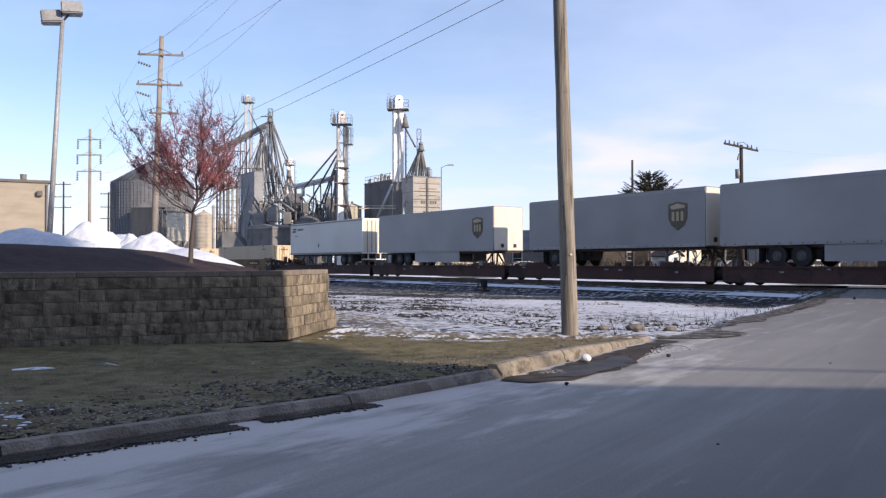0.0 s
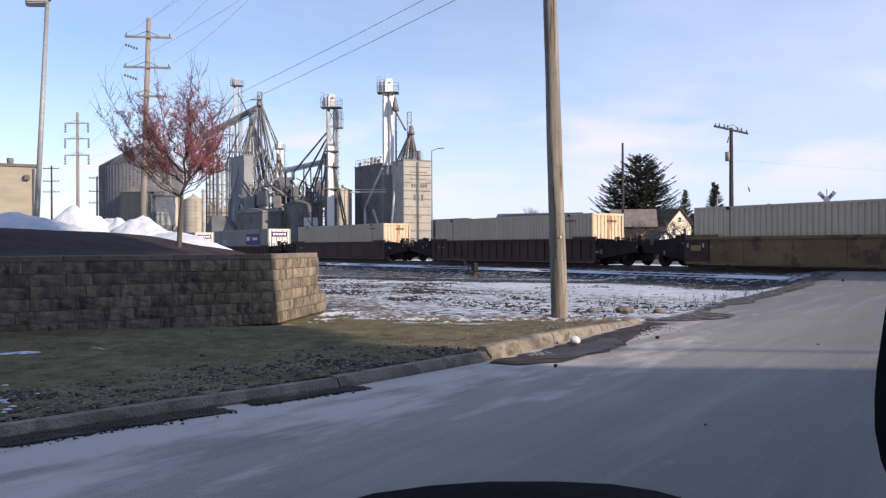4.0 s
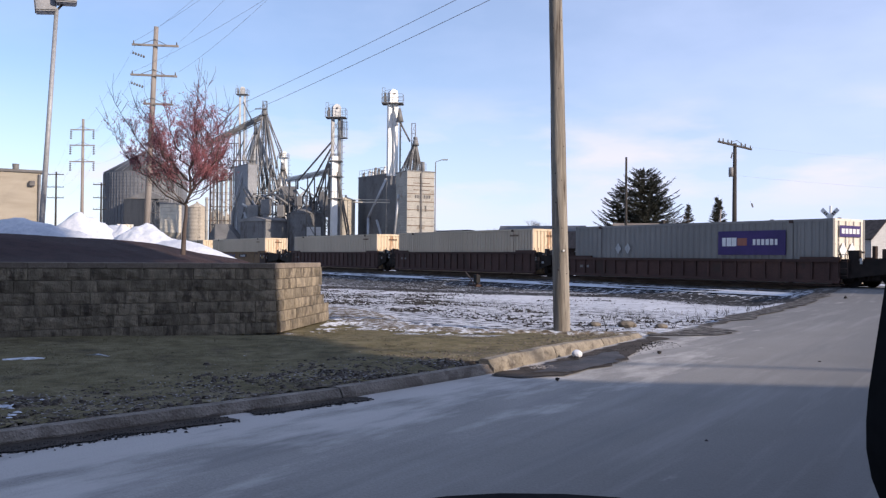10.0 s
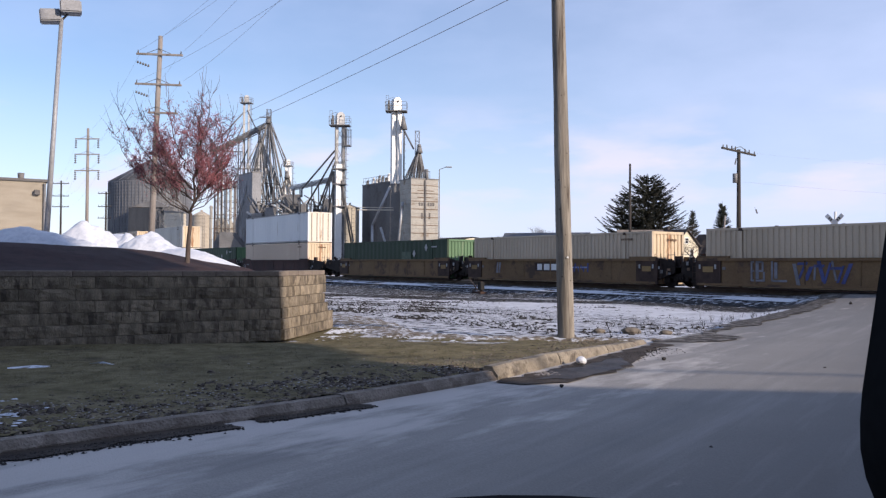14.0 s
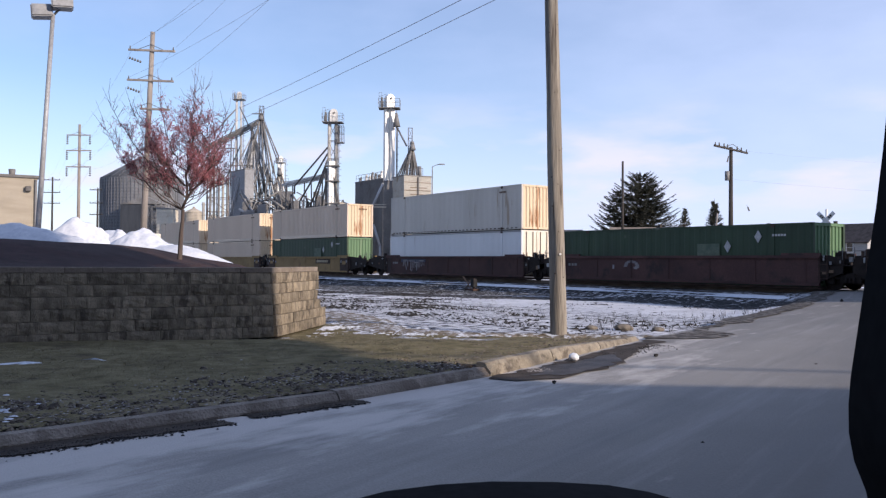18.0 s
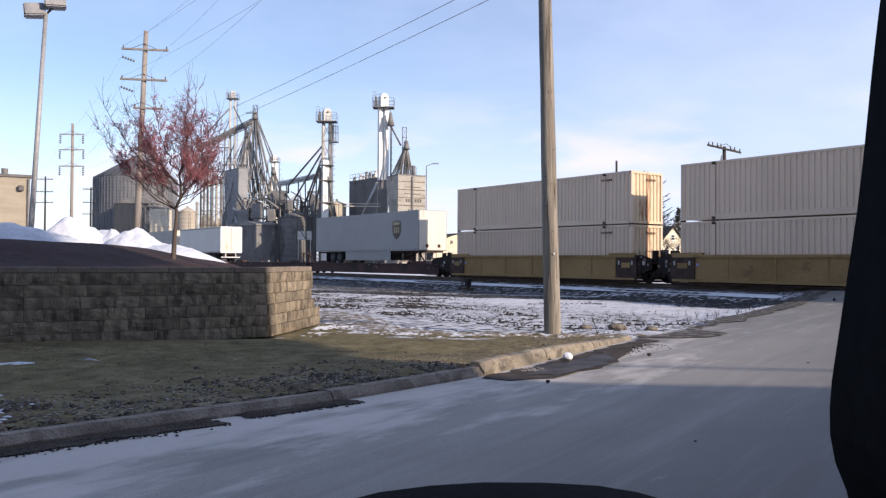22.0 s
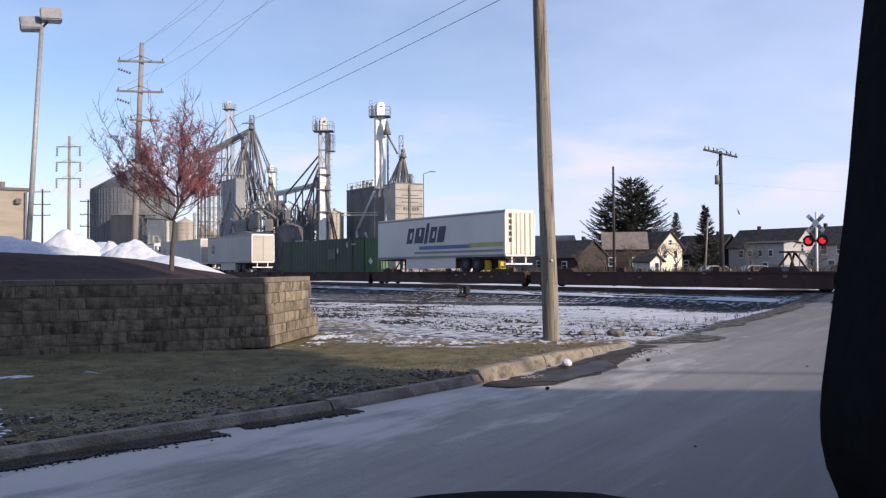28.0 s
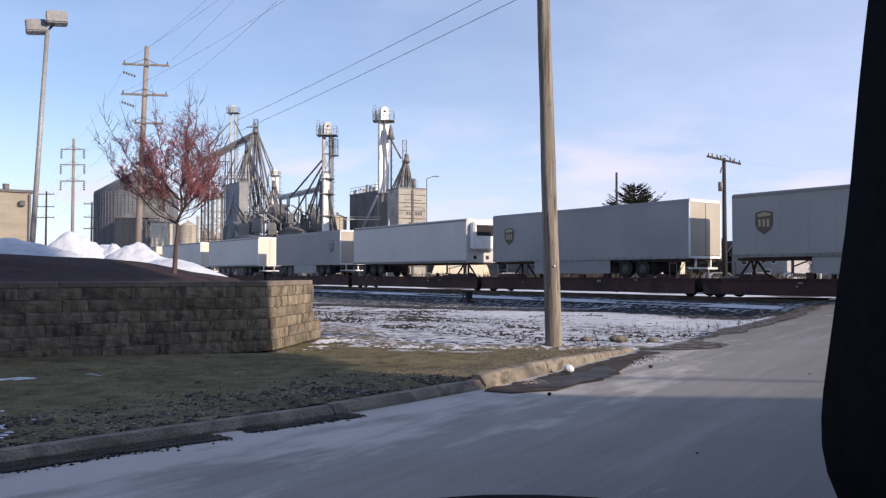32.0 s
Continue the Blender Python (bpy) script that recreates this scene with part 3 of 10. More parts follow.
# ---- ground ----
def make_ground():
    rng = random.Random(3)
    xs = sorted({-2500, -900, -420, -240, *range(-180, -30, 6), *range(-30, 45, 1), *range(45, 180, 6), 260, 420, 900, 2500})
    ys = sorted({-2500, -800, -300, -120, -60, -30, *range(-16, 70, 1), *range(70, 240, 6), 300, 420, 700, 1300, 3500})
    verts, faces = [], []
    for y in ys:
        for x in xs:
            lat = N.x * x + N.y * y
            z = ground_z(x, y) - 0.02
            if -20 < x < 30 and 14 < y < 60 and lat < 31:
                z += 0.05 * noise.noise(Vector((x * 0.5, y * 0.5, 0))) + 0.03 * noise.noise(Vector((x * 1.7, y * 1.7, 3)))
            off = road_x(y) - x
            if -ROAD_W * 1.45 < off < 0.2:
                z -= 0.05
            verts.append((x, y, z))
    w = len(xs)
    for j in range(len(ys) - 1):
        for i in range(w - 1):
            a = j * w + i
            faces.append((a, a + 1, a + w + 1, a + w))
    raw("ground", verts, faces, M_FIELD, "flat snow-dusted field with dark soil showing through", "ground", "structure", True)
    # dark tufts and clods that stand out of the snow
    verts, faces = [], []
    for _ in range(80000):
        y = rng.uniform(16, 52)
        x = rng.uniform(-16, 19)
        lat = N.x * x + N.y * y
        if lat > 31.5 or road_x(y) - x < 0.4 or lat < 10.0 or (lat < 12.0 and x < 1.6):
            continue
        dip = 0.5 * max(0.0, 1 - abs(lat - 12.6) / 1.3) + 0.25 * smooth01(-x, -1.5, 4.0) - 0.30 * smooth01(x, 0.0, 4.0) * smooth01(lat, 13.5, 15.5)
        if dip + 0.7 * noise.noise(Vector((x * 0.30, y * 0.30, 7))) + 0.75 * noise.noise(Vector((x * 1.1, y * 1.1, 2))) < rng.uniform(-0.25, 0.45):
            continue
        z = ground_z(x, y) - 0.05
        k = len(verts)
        s, hgt, tw = rng.choice((0.02, 0.03, 0.045, 0.07, 0.11)) * rng.uniform(0.7, 1.3), rng.uniform(0.02, 0.07), rng.gauss(0.6, 0.5)
        for q in range(5):
            w_ = q * 1.2566
            a, b = s * rng.uniform(0.9, 1.9) * math.cos(w_), s * rng.uniform(0.35, 0.8) * math.sin(w_)
            verts.append((x + a * math.cos(tw) - b * math.sin(tw), y + a * math.sin(tw) + b * math.cos(tw), z))
        verts.append((x + rng.uniform(-s, s) * 0.6, y, z + hgt))
        faces += [(k + q, k + (q + 1) % 5, k + 5) for q in range(5)]
    raw("field_clod", verts, faces, M_CLOD, "dark frozen clods and dead tufts standing out of thin snow", "clods")
    # dry weed stalks at the field's road side
    verts, faces = [], []
    for _ in range(95):
        y = rng.uniform(17.0, 30)
        x = road_x(y) - abs(rng.gauss(0, 3.2)) - 0.7
        if N.x * x + N.y * y < 12.5:
            continue
        z = ground_z(x, y) - 0.03
        for _ in range(3):
            k = len(verts)
            dx, dy, hh = rng.uniform(-0.12, 0.12), rng.uniform(-0.1, 0.1), rng.uniform(0.06, 0.30)
            verts += [(x - 0.006, y, z), (x + 0.006, y, z), (x + dx, y + dy, z + hh)]
            faces.append((k, k + 1, k + 2))
    raw("dry_weeds", verts, faces, M_CLOD, "thin dead weed stalks along the snowy field edge", "weeds")


make_ground()


def make_road():
    verts, faces = [], []
    y, rows_ = -40.0, []
    while y < 280:
        rows_.append(y)
        y += 0.8 if y < 60 else 12
    cols = 15
    for y in rows_:
        for i in range(cols):
            f = i / (cols - 1)
            x = road_x(y) + f * ROAD_W * 1.42
            crown = 0.05 * math.sin(math.pi * f)
            verts.append((x, y, ground_z(x, y) + 0.012 + crown))
    for j in range(len(rows_) - 1):
        for i in range(cols - 1):
            a = j * cols + i
            faces.append((a, a + 1, a + cols + 1, a + cols))
    raw("road", verts, faces, M_ASPHALT, "pale frosted asphalt road with salt-white wheel streaks", "road", "structure", True)


make_road()


def road_z(x, y):
    f = min(1.0, max(0.0, (x - road_x(y)) / (ROAD_W * 1.42)))
    return ground_z(x, y) + 0.012 + 0.05 * math.sin(math.pi * f)


def patch(name, outline, lift, material, label, category, kind="structure", ripple=0.12, seed=1, dome=0.0, on_road=True):
    """A thin irregular patch on the ground, with a wandering edge; dome raises its middle."""
    rng = random.Random(seed)
    edge = []
    k = len(outline)
    for i in range(k):
        a, b = Vector(outline[i]), Vector(outline[(i + 1) % k])
        steps = max(2, int((b - a).length / 0.22))
        for q in range(steps):
            p = a.lerp(b, q / steps)
            edge.append((p.x + rng.uniform(-ripple, ripple), p.y + rng.uniform(-ripple, ripple)))
    def base(x, y):
        return road_z(x, y) if on_road else ground_z(x, y)
    if not dome:
        flat = [Vector((x, y, 0)) for x, y in edge]
        verts = [(x, y, base(x, y) + lift) for x, y in edge]
        return raw(name, verts, [tuple(f) for f in tessellate_polygon([flat])], material, label, category, kind, True)
    cx, cy = sum(p[0] for p in edge) / len(edge), sum(p[1] for p in edge) / len(edge)
    verts, faces = [], []
    rings = (1.0, 0.85, 0.6, 0.3)
    for r in rings:
        for x, y in edge:
            px, py = cx + (x - cx) * r, cy + (y - cy) * r
            up = dome * (1 - r) * (0.8 + 0.6 * noise.noise(Vector((px * 3, py * 3, seed))))
            verts.append((px, py, base(px, py) + up))
    verts.append((cx, cy, base(cx, cy) + dome * 0.8))
    e = len(edge)
    for q in range(len(rings) - 1):
        for i in range(e):
            j = (i + 1) % e
            faces.append((q * e + i, q * e + j, (q + 1) * e + j, (q + 1) * e + i))
    faces += [((len(rings) - 1) * e + i, (len(rings) - 1) * e + (i + 1) % e, len(verts) - 1) for i in range(e)]
    return raw(name, verts, faces, material, label, category, kind, True)


patch("gutter_dirt", [(0.55, 10.40), (0.92, 10.12), (1.35, 10.35), (1.85, 10.9), (2.40, 11.85), (2.82, 13.0), (3.2, 14.15), (4.0, 15.5), (3.75, 15.75), (2.2, 13.1), (0.75, 10.75)], 0.012,
      M_WET, "dark wet dirt in the gutter where the kerb ends", "dirt", seed=4, ripple=0.09)
patch("gutter_ice", [(1.05, 10.5), (1.5, 10.62), (2.05, 11.25), (2.5, 12.2), (2.68, 13.0), (2.6, 13.3), (2.15, 12.6), (1.75, 11.9), (1.35, 11.5)], 0.018,
      M_ICE, "thin sheet of dirty ice in the gutter", "ice", seed=14, ripple=0.10)
patch("gravel_apron", [(3.8, 15.9), (4.6, 15.9), (5.6, 16.5), (5.75, 17.0), (5.6, 18.3), (6.5, 19.7), (7.4, 20.9), (7.05, 21.0), (5.75, 19.0), (5.1, 17.6), (4.1, 16.5)], 0.014,
      M_GRAVEL, "dark wet gravel where the kerb ends", "gravel", seed=5)
patch("gutter_dirt", [(-4.6, 4.7), (-3.3, 6.0), (-1.9, 7.35), (-2.1, 7.6), (-3.6, 6.2), (-4.9, 4.8)], 0.012, M_WET, "dark dirt along the kerb foot", "dirt", seed=6, ripple=0.08)
patch("gutter_dirt", [(-1.75, 7.65), (-0.75, 8.5), (-0.95, 8.7), (-1.9, 7.8)], 0.012, M_WET, "dark dirt along the kerb foot", "dirt", seed=7, ripple=0.05)


def gutter_crumbs():
    """Loose frozen dirt strewn along the kerb foot."""
    rng = random.Random(61)
    verts, faces = [], []
    for (ax, ay), (bx, by), n_, wide in (((-4.75, 4.75), (-2.0, 7.5), 2600, 0.10), ((-1.8, 7.7), (-0.85, 8.6), 700, 0.06), ((0.9, 10.7), (3.5, 14.9), 1500, 0.22)):
        side = Vector((by - ay, ax - bx)).normalized()
        for _ in range(n_):
            f = rng.random()
            o = abs(rng.gauss(0, wide))
            x, y = ax + (bx - ax) * f + side.x * o, ay + (by - ay) * f + side.y * o
            r, k = rng.uniform(0.006, 0.018), len(verts)
            z = road_z(x, y) + 0.004
            tw = rng.uniform(0, 3)
            for q in range(4):
                w = tw + q * 1.5708
                verts.append((x + r * rng.uniform(0.7, 1.5) * math.cos(w), y + r * rng.uniform(0.7, 1.5) * math.sin(w), z))
            verts.append((x, y, z + r * rng.uniform(0.5, 1.0)))
            faces += [(k + q, k + (q + 1) % 4, k + 4) for q in range(4)]
    raw("gutter_crumbs", verts, faces, M_CLOD, "loose dark frozen dirt along the kerb foot", "dirt")


gutter_crumbs()


def edge_gravel():
    """The dark crumbling road edge on to the crossing."""
    pts_l, pts_r = [], []
    rng = random.Random(8)
    for i in range(28):
        y = 20.6 + i * 0.62
        x = road_x(y)
        pts_l.append((x - 0.30 - rng.uniform(0, 0.3), y))
        pts_r.append((x + 0.35 + rng.uniform(0, 0.4), y))
    verts = [(x, y, ground_z(x, y) + 0.03) for x, y in pts_l] + [(x, y, ground_z(x, y) + 0.035) for x, y in pts_r]
    k = len(pts_l)
    raw("road_edge_gravel", verts, [(i, k + i, k + i + 1, i + 1) for i in range(k - 1)], M_GRAVEL, "crumbling dark gravel edge of the road", "gravel", "structure")


edge_gravel()

# verge: turf between kerb and wall
KERB_LINE = [(-14.0, -5.2), (-3.42, 6.26), (-1.09, 8.57), (0.54, 10.59), (3.58, 15.73)]
WALL_A, WALL_B, WALL_C = Vector((-15.0, 8.6, 0)), Vector((-3.30, 15.80, 0)), Vector((-2.86, 19.0, 0))


def verge_z(x, y):
    return 0.11 + 0.03 * noise.noise(Vector((x * 0.6, y * 0.6, 1))) - 0.12 * smooth01(y - 0.1 * x, 13.9, 16.3)


def make_verge():
    rng = random.Random(11)
    verts, faces, index = [], [], {}
    step = 0.22

    def inside(x, y):
        off = road_x(y) - x
        if y > 15.9 + 0.10 * (x < 3.0):
            if x > -2.0 and y > 17.3 - 0.25 * x:
                return False
        return off > 0.16 and y < 19.8 and x > -16
    ny, nx = int(26 / step), int(21 / step)
    for j in range(ny):
        for i in range(nx):
            x, y = -16 + i * step, -5.4 + j * step
            if not (inside(x, y) and inside(x + step, y) and inside(x, y + step) and inside(x + step, y + step)):
                continue
            ids = []
            for di, dj in ((0, 0), (1, 0), (1, 1), (0, 1)):
                key = (i + di, j + dj)
                if key not in index:
                    px, py = -16 + key[0] * step, -5.4 + key[1] * step
                    index[key] = len(verts)
                    verts.append((px, py, verge_z(px, py) + 0.02 * noise.noise(Vector((px * 4, py * 4, 9)))))
                ids.append(index[key])
            faces.append(ids)
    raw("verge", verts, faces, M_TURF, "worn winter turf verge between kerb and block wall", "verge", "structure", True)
    verts, faces = [], []
    count = 0
    while count < 42000:
        y = rng.uniform(3, 19)
        x = rng.uniform(-9, 3.4)
        if not inside(x, y):
            continue
        if noise.noise(Vector((x * 1.1, y * 1.1, 5))) < rng.uniform(-0.6, 0.25) or road_x(y) - x < rng.uniform(0.5, 2.0):
            count += 0.25
            continue
        count += 1
        z = verge_z(x, y)
        k = len(verts)
        w_, hh, a = rng.uniform(0.004, 0.010), rng.uniform(0.010, 0.032), rng.uniform(0, 6.28)
        dx, dy = math.cos(a), math.sin(a)
        verts += [(x - dx * w_, y - dy * w_, z), (x + dx * w_, y + dy * w_, z), (x + dy * hh * 2.0, y - dx * hh * 2.0, z + hh * 0.45)]
        faces.append((k, k + 1, k + 2))
    raw("turf_blades", verts, faces, M_BLADE, "short matted yellow-green winter grass", "grass")
    verts, faces, dark, dark_faces = [], [], [], []
    for _ in range(7000):
        f = rng.random()
        i = 1 if f < 0.4 else (2 if f < 0.65 else 3)
        a, b = Vector(KERB_LINE[i]), Vector(KERB_LINE[i + 1])
        p = a.lerp(b, rng.random()) + Vector((-0.72, 0.69)) * (0.25 + abs(rng.gauss(0, 0.75)))
        x, y = p
        if not inside(x, y):
            continue
        z = verge_z(x, y) - 0.01
        clump = i < 3 and (noise.noise(Vector((x * 0.9, y * 0.9, 8))) > 0.16 or rng.random() < 0.10)
        s = rng.uniform(0.010, 0.032) * (rng.choice((0.9, 1.3, 1.9)) if clump else 1.0)
        to, to_faces = (dark, dark_faces) if clump else (verts, faces)
        k = len(to)
        hh, tw = s * rng.uniform(0.35, 0.8), rng.uniform(0, 3)
        for q in range(4):
            w_ = tw + q * 1.5708
            to.append((x + s * rng.uniform(0.6, 1.4) * math.cos(w_), y + s * rng.uniform(0.6, 1.4) * math.sin(w_), z))
        for q in range(4):
            w_ = tw + 0.4 + q * 1.5708
            to.append((x + s * rng.uniform(0.3, 0.8) * math.cos(w_), y + s * rng.uniform(0.3, 0.8) * math.sin(w_), z + hh * rng.uniform(0.7, 1.1)))
        to_faces += [(k + q, k + (q + 1) % 4, k + 4 + (q + 1) % 4, k + 4 + q) for q in range(4)] + [(k + 4, k + 5, k + 6, k + 7)]
    raw("mud_clods", dark, dark_faces, M_MUD, "dark clods of frozen mud along the kerb", "mud")
    raw("verge_litter", verts, faces, M_LITTER, "dark clods, gravel and dead leaves along the kerb", "litter")


make_verge()


def bare_strip():
    """Bare tan soil that curves from the wall's end along the edge of the snow, thinning into it."""
    line = [(-3.3, 23.6), (-2.65, 22.2), (-2.15, 20.6), (-1.75, 19.0), (-1.0, 17.6), (0.2, 16.9), (1.6, 16.8), (3.0, 16.6), (4.1, 16.5)]
    wide = [0.6, 0.75, 0.8, 0.75, 0.6, 0.4, 0.3, 0.3, 0.25]
    verts, faces = [], []
    n_ = 90
    for i in range(n_ + 1):
        f = i / n_ * (len(line) - 1)
        k = min(len(line) - 2, int(f))
        a, b = Vector(line[k]), Vector(line[k + 1])
        p = a.lerp(b, f - k)
        w = wide[k] + (wide[k + 1] - wide[k]) * (f - k)
        d = (b - a).normalized()
        o = Vector((-d.y, d.x))
        for q in range(7):
            g = (q - 3) / 3
            e = p + o * (g * w + 0.22 * noise.noise(Vector((i * 0.35, q, 2))))
            z = ground_z(e.x, e.y) + 0.035 * (1 - g * g) - 0.035 * (abs(g) > 0.9) + 0.03 * noise.noise(Vector((e.x * 6, e.y * 6, 1)))
            verts.append((e.x, e.y, max(z, verge_z(e.x, e.y) - 0.05) if e.y < 17.6 - 0.25 * e.x else z))
        if i:
            faces += [(i * 7 + q - 7, i * 7 + q, i * 7 + q + 1, i * 7 + q - 6) for q in range(6)]
    raw("bare_soil", verts, faces, M_SOIL, "strip of bare trodden soil between turf and snow", "soil", "structure", True)


bare_strip()


def snow_patch(c, sx, sy, seed):
    outline = [(c[0] + sx * math.cos(a * 0.628), c[1] + sy * math.sin(a * 0.628)) for a in range(10)]
    ob = patch("snow_patch", outline, 0.0, M_SNOW, "small thawing patch of old snow on turf", "snow", "", 0.10, seed, 0.04, False)
    ob.location.z = 0.10


snow_patch((-5.42, 10.8), 0.38, 0.20, 21)
snow_patch((-4.75, 11.25), 0.15, 0.08, 22)
snow_patch((-4.75, 6.9), 0.16, 0.2, 23)
snow_patch((-3.9, 7.35), 0.14, 0.10, 24)


def snow_crumbs():
    """Melting crumbs of snow where the turf meets the snowy field."""
    rng = random.Random(29)
    verts, faces = [], []
    line = [(-2.70, 16.4), (-2.6, 18.2), (-2.0, 18.9), (-1.3, 18.3), (-0.7, 17.0), (0.3, 16.8)]
    for _ in range(2300):
        i = min(4, int(rng.random() * 5))
        a, b = Vector(line[i]), Vector(line[i + 1])
        p = a.lerp(b, rng.random()) + Vector((rng.gauss(0, 0.26), rng.gauss(0, 0.40)))
        corner = rng.random() < 0.22
        if corner:
            p = Vector((-4.45 + rng.gauss(0, 0.35), 7.0 + rng.gauss(0, 0.4)))
            if road_x(p.y) - p.x < 0.3:
                continue
        if (p.x < -2.7 and not corner) or noise.noise(Vector((p.x * 1.3, p.y * 1.3, 4))) < rng.uniform(-0.35, 0.2):
            continue
        z = max(verge_z(p.x, p.y), ground_z(p.x, p.y)) + 0.012
        r, k = rng.choice((0.010, 0.015, 0.022, 0.042)) * rng.uniform(0.7, 1.3) * (0.7 if corner else 1), len(verts)
        for q in range(6):
            w = q * 1.047
            verts.append((p.x + r * rng.uniform(0.6, 1.6) * math.cos(w), p.y + r * rng.uniform(0.5, 1.1) * math.sin(w), z))
        verts.append((p.x, p.y, z + r * 0.35))
        faces += [(k + q, k + (q + 1) % 6, k + 6) for q in range(6)]
    raw("snow_crumbs", verts, faces, M_SNOW, "melting crumbs of snow at the edge of the turf", "snow")
    verts, faces = [], []
    for _ in range(1500):
        i = rng.choice((1, 1, 2))
        a, b = Vector(KERB_LINE[i]), Vector(KERB_LINE[i + 1])
        p = a.lerp(b, rng.random()) + Vector((-0.72, 0.69)) * (0.25 + abs(rng.gauss(0, 0.8)))
        if noise.noise(Vector((p.x * 0.9, p.y * 0.9, 8))) < rng.uniform(-0.2, 0.3):
            continue
        r, k, z = rng.uniform(0.006, 0.017), len(verts), verge_z(p.x, p.y) + 0.012
        for q in range(4):
            w = q * 1.5708
            verts.append((p.x + r * rng.uniform(0.6, 1.5) * math.cos(w), p.y + r * rng.uniform(0.6, 1.3) * math.sin(w), z))
        verts.append((p.x, p.y, z + r * 0.5))
        faces += [(k + q, k + (q + 1) % 4, k + 4) for q in range(4)]
    raw("frost_crumbs", verts, faces, M_DIRTYICE, "frost clinging to frozen clods beside the kerb", "frost")
    verts, faces = [], []
    for _ in range(90):
        p = Vector((0.98 + rng.uniform(0, 0.40), 11.10 + rng.uniform(-0.12, 0.22)))
        r, k = rng.uniform(0.007, 0.020), len(verts)
        for q in range(6):
            w = q * 1.047
            verts.append((p.x + r * rng.uniform(0.6, 1.5) * math.cos(w), p.y + r * rng.uniform(0.6, 1.3) * math.sin(w), road_z(p.x, p.y) + 0.012))
        verts.append((p.x, p.y, road_z(p.x, p.y) + 0.012 + r * 0.7))
        faces += [(k + q, k + (q + 1) % 6, k + 6) for q in range(6)]
    raw("ice_crumbs", verts, faces, M_DIRTYICE, "dirty crumbs of ice in the gutter", "ice")


snow_crumbs()


# ---- kerb ----
def make_kerb():
    k = thing("kerb", pose(0, 0, 0), "cracked grey concrete road kerb, chipped and sinking at its end", "kerb", "", "structure")
    rng = random.Random(31)
    for i in range(len(KERB_LINE) - 1):
        a, b = Vector((*KERB_LINE[i], 0)), Vector((*KERB_LINE[i + 1], 0))
        d = (b - a).normalized()
        run = (b - a).length
        n_ = max(1, round(run / 2.4)) if i < 3 else 3
        side = Vector((-d.y, d.x, 0))
        for q in range(n_):
            p, r = a + d * (run * q / n_ + 0.010), a + d * (run * (q + 1) / n_ - 0.010)
            bm = bmesh.new()
            lift = rng.uniform(-0.012, 0.012)
            steps = 26
            prev = None
            for e in range(steps + 1):
                c = p.lerp(r, e / steps)
                f = (q + e / steps) / n_
                top = 0.115 + lift
                if i == 3:   # the end piece stands proud, then sinks into the ground
                    top = 0.185 - 0.10 * smooth01(f, 0.25, 1.0)
                nz = noise.noise(Vector((c.x * 2.3, c.y * 2.3, 3))) + 0.6 * noise.noise(Vector((c.x * 8, c.y * 8, 5)))
                chip = (0.030 if i == 3 else 0.012) * nz
                bite = 0.05 * max(0.0, noise.noise(Vector((c.x * 3.1, c.y * 3.1, 11))) - 0.25) * (2.0 if i == 3 else 1.0)
                prof = [(0.0 - chip * 0.6, -0.08), (0.006 + chip * 0.7, top * 0.35), (0.022 + bite, top - 0.045 + chip * 0.5), (0.055 + bite, top + chip * 0.3),
                        (0.15, top + 0.006 + chip * 0.4), (0.20, top - 0.004), (0.22, -0.08)]
                ring = [bm.verts.new(c + side * o + Vector((0, 0, z))) for o, z in prof]
                if prev:
                    for t in range(len(prof) - 1):
                        bm.faces.new((prev[t], prev[t + 1], ring[t + 1], ring[t]))
                else:
                    bm.faces.new(ring)
                prev = ring
            bm.faces.new(prev[::-1])
            part("kerb_stone", bm, M_KERB if i == 3 else M_KERB_WORN, k)


make_kerb()


def make_litter():
    rng = random.Random(5)
    bm = bmesh.new()
    bmesh.ops.create_icosphere(bm, subdivisions=2, radius=0.078)
    for v in bm.verts:
        v.co *= 1 + 0.15 * noise.noise(v.co * 14)
        v.co.z *= 0.8
    solid("snow_lump", bm, M_SNOW, "lump of dirty white ice lying in the gutter", "ice", m=pose(1.84, 12.22, 0.085))
    for x, y, s in ((3.19, 12.87, 0.030), (1.26, 9.9, 0.026), (2.0, 6.6, 0.02), (14.5, 31.0, 0.06), (5.2, 11.9, 0.02)):
        bm = bmesh.new()
        bmesh.ops.create_icosphere(bm, subdivisions=1, radius=s)
        for v in bm.verts:
            v.co *= 1 + 0.3 * rng.uniform(-1, 1)
        solid("road_stone", bm, M_CLOD, "small dark stone lying on the road", "stone", m=pose(x, y, ground_z(x, y) + s * 0.7 + 0.03), group="stones on the road")
    for x, y, s in ((3.9, 18.6, 0.22), (3.2, 18.7, 0.14), (4.6, 18.4, 0.14)):
        bm = bmesh.new()
        bmesh.ops.create_icosphere(bm, subdivisions=2, radius=s)
        for v in bm.verts:
            v.co *= 1 + 0.2 * noise.noise(v.co * 5)
            v.co.z *= 0.42
        solid("boulder", bm, M_LITTER, "half-buried brown stone at the field edge", "stone", m=pose(x, y, ground_z(x, y) + s * 0.12), group="stones at the field edge")


make_litter()


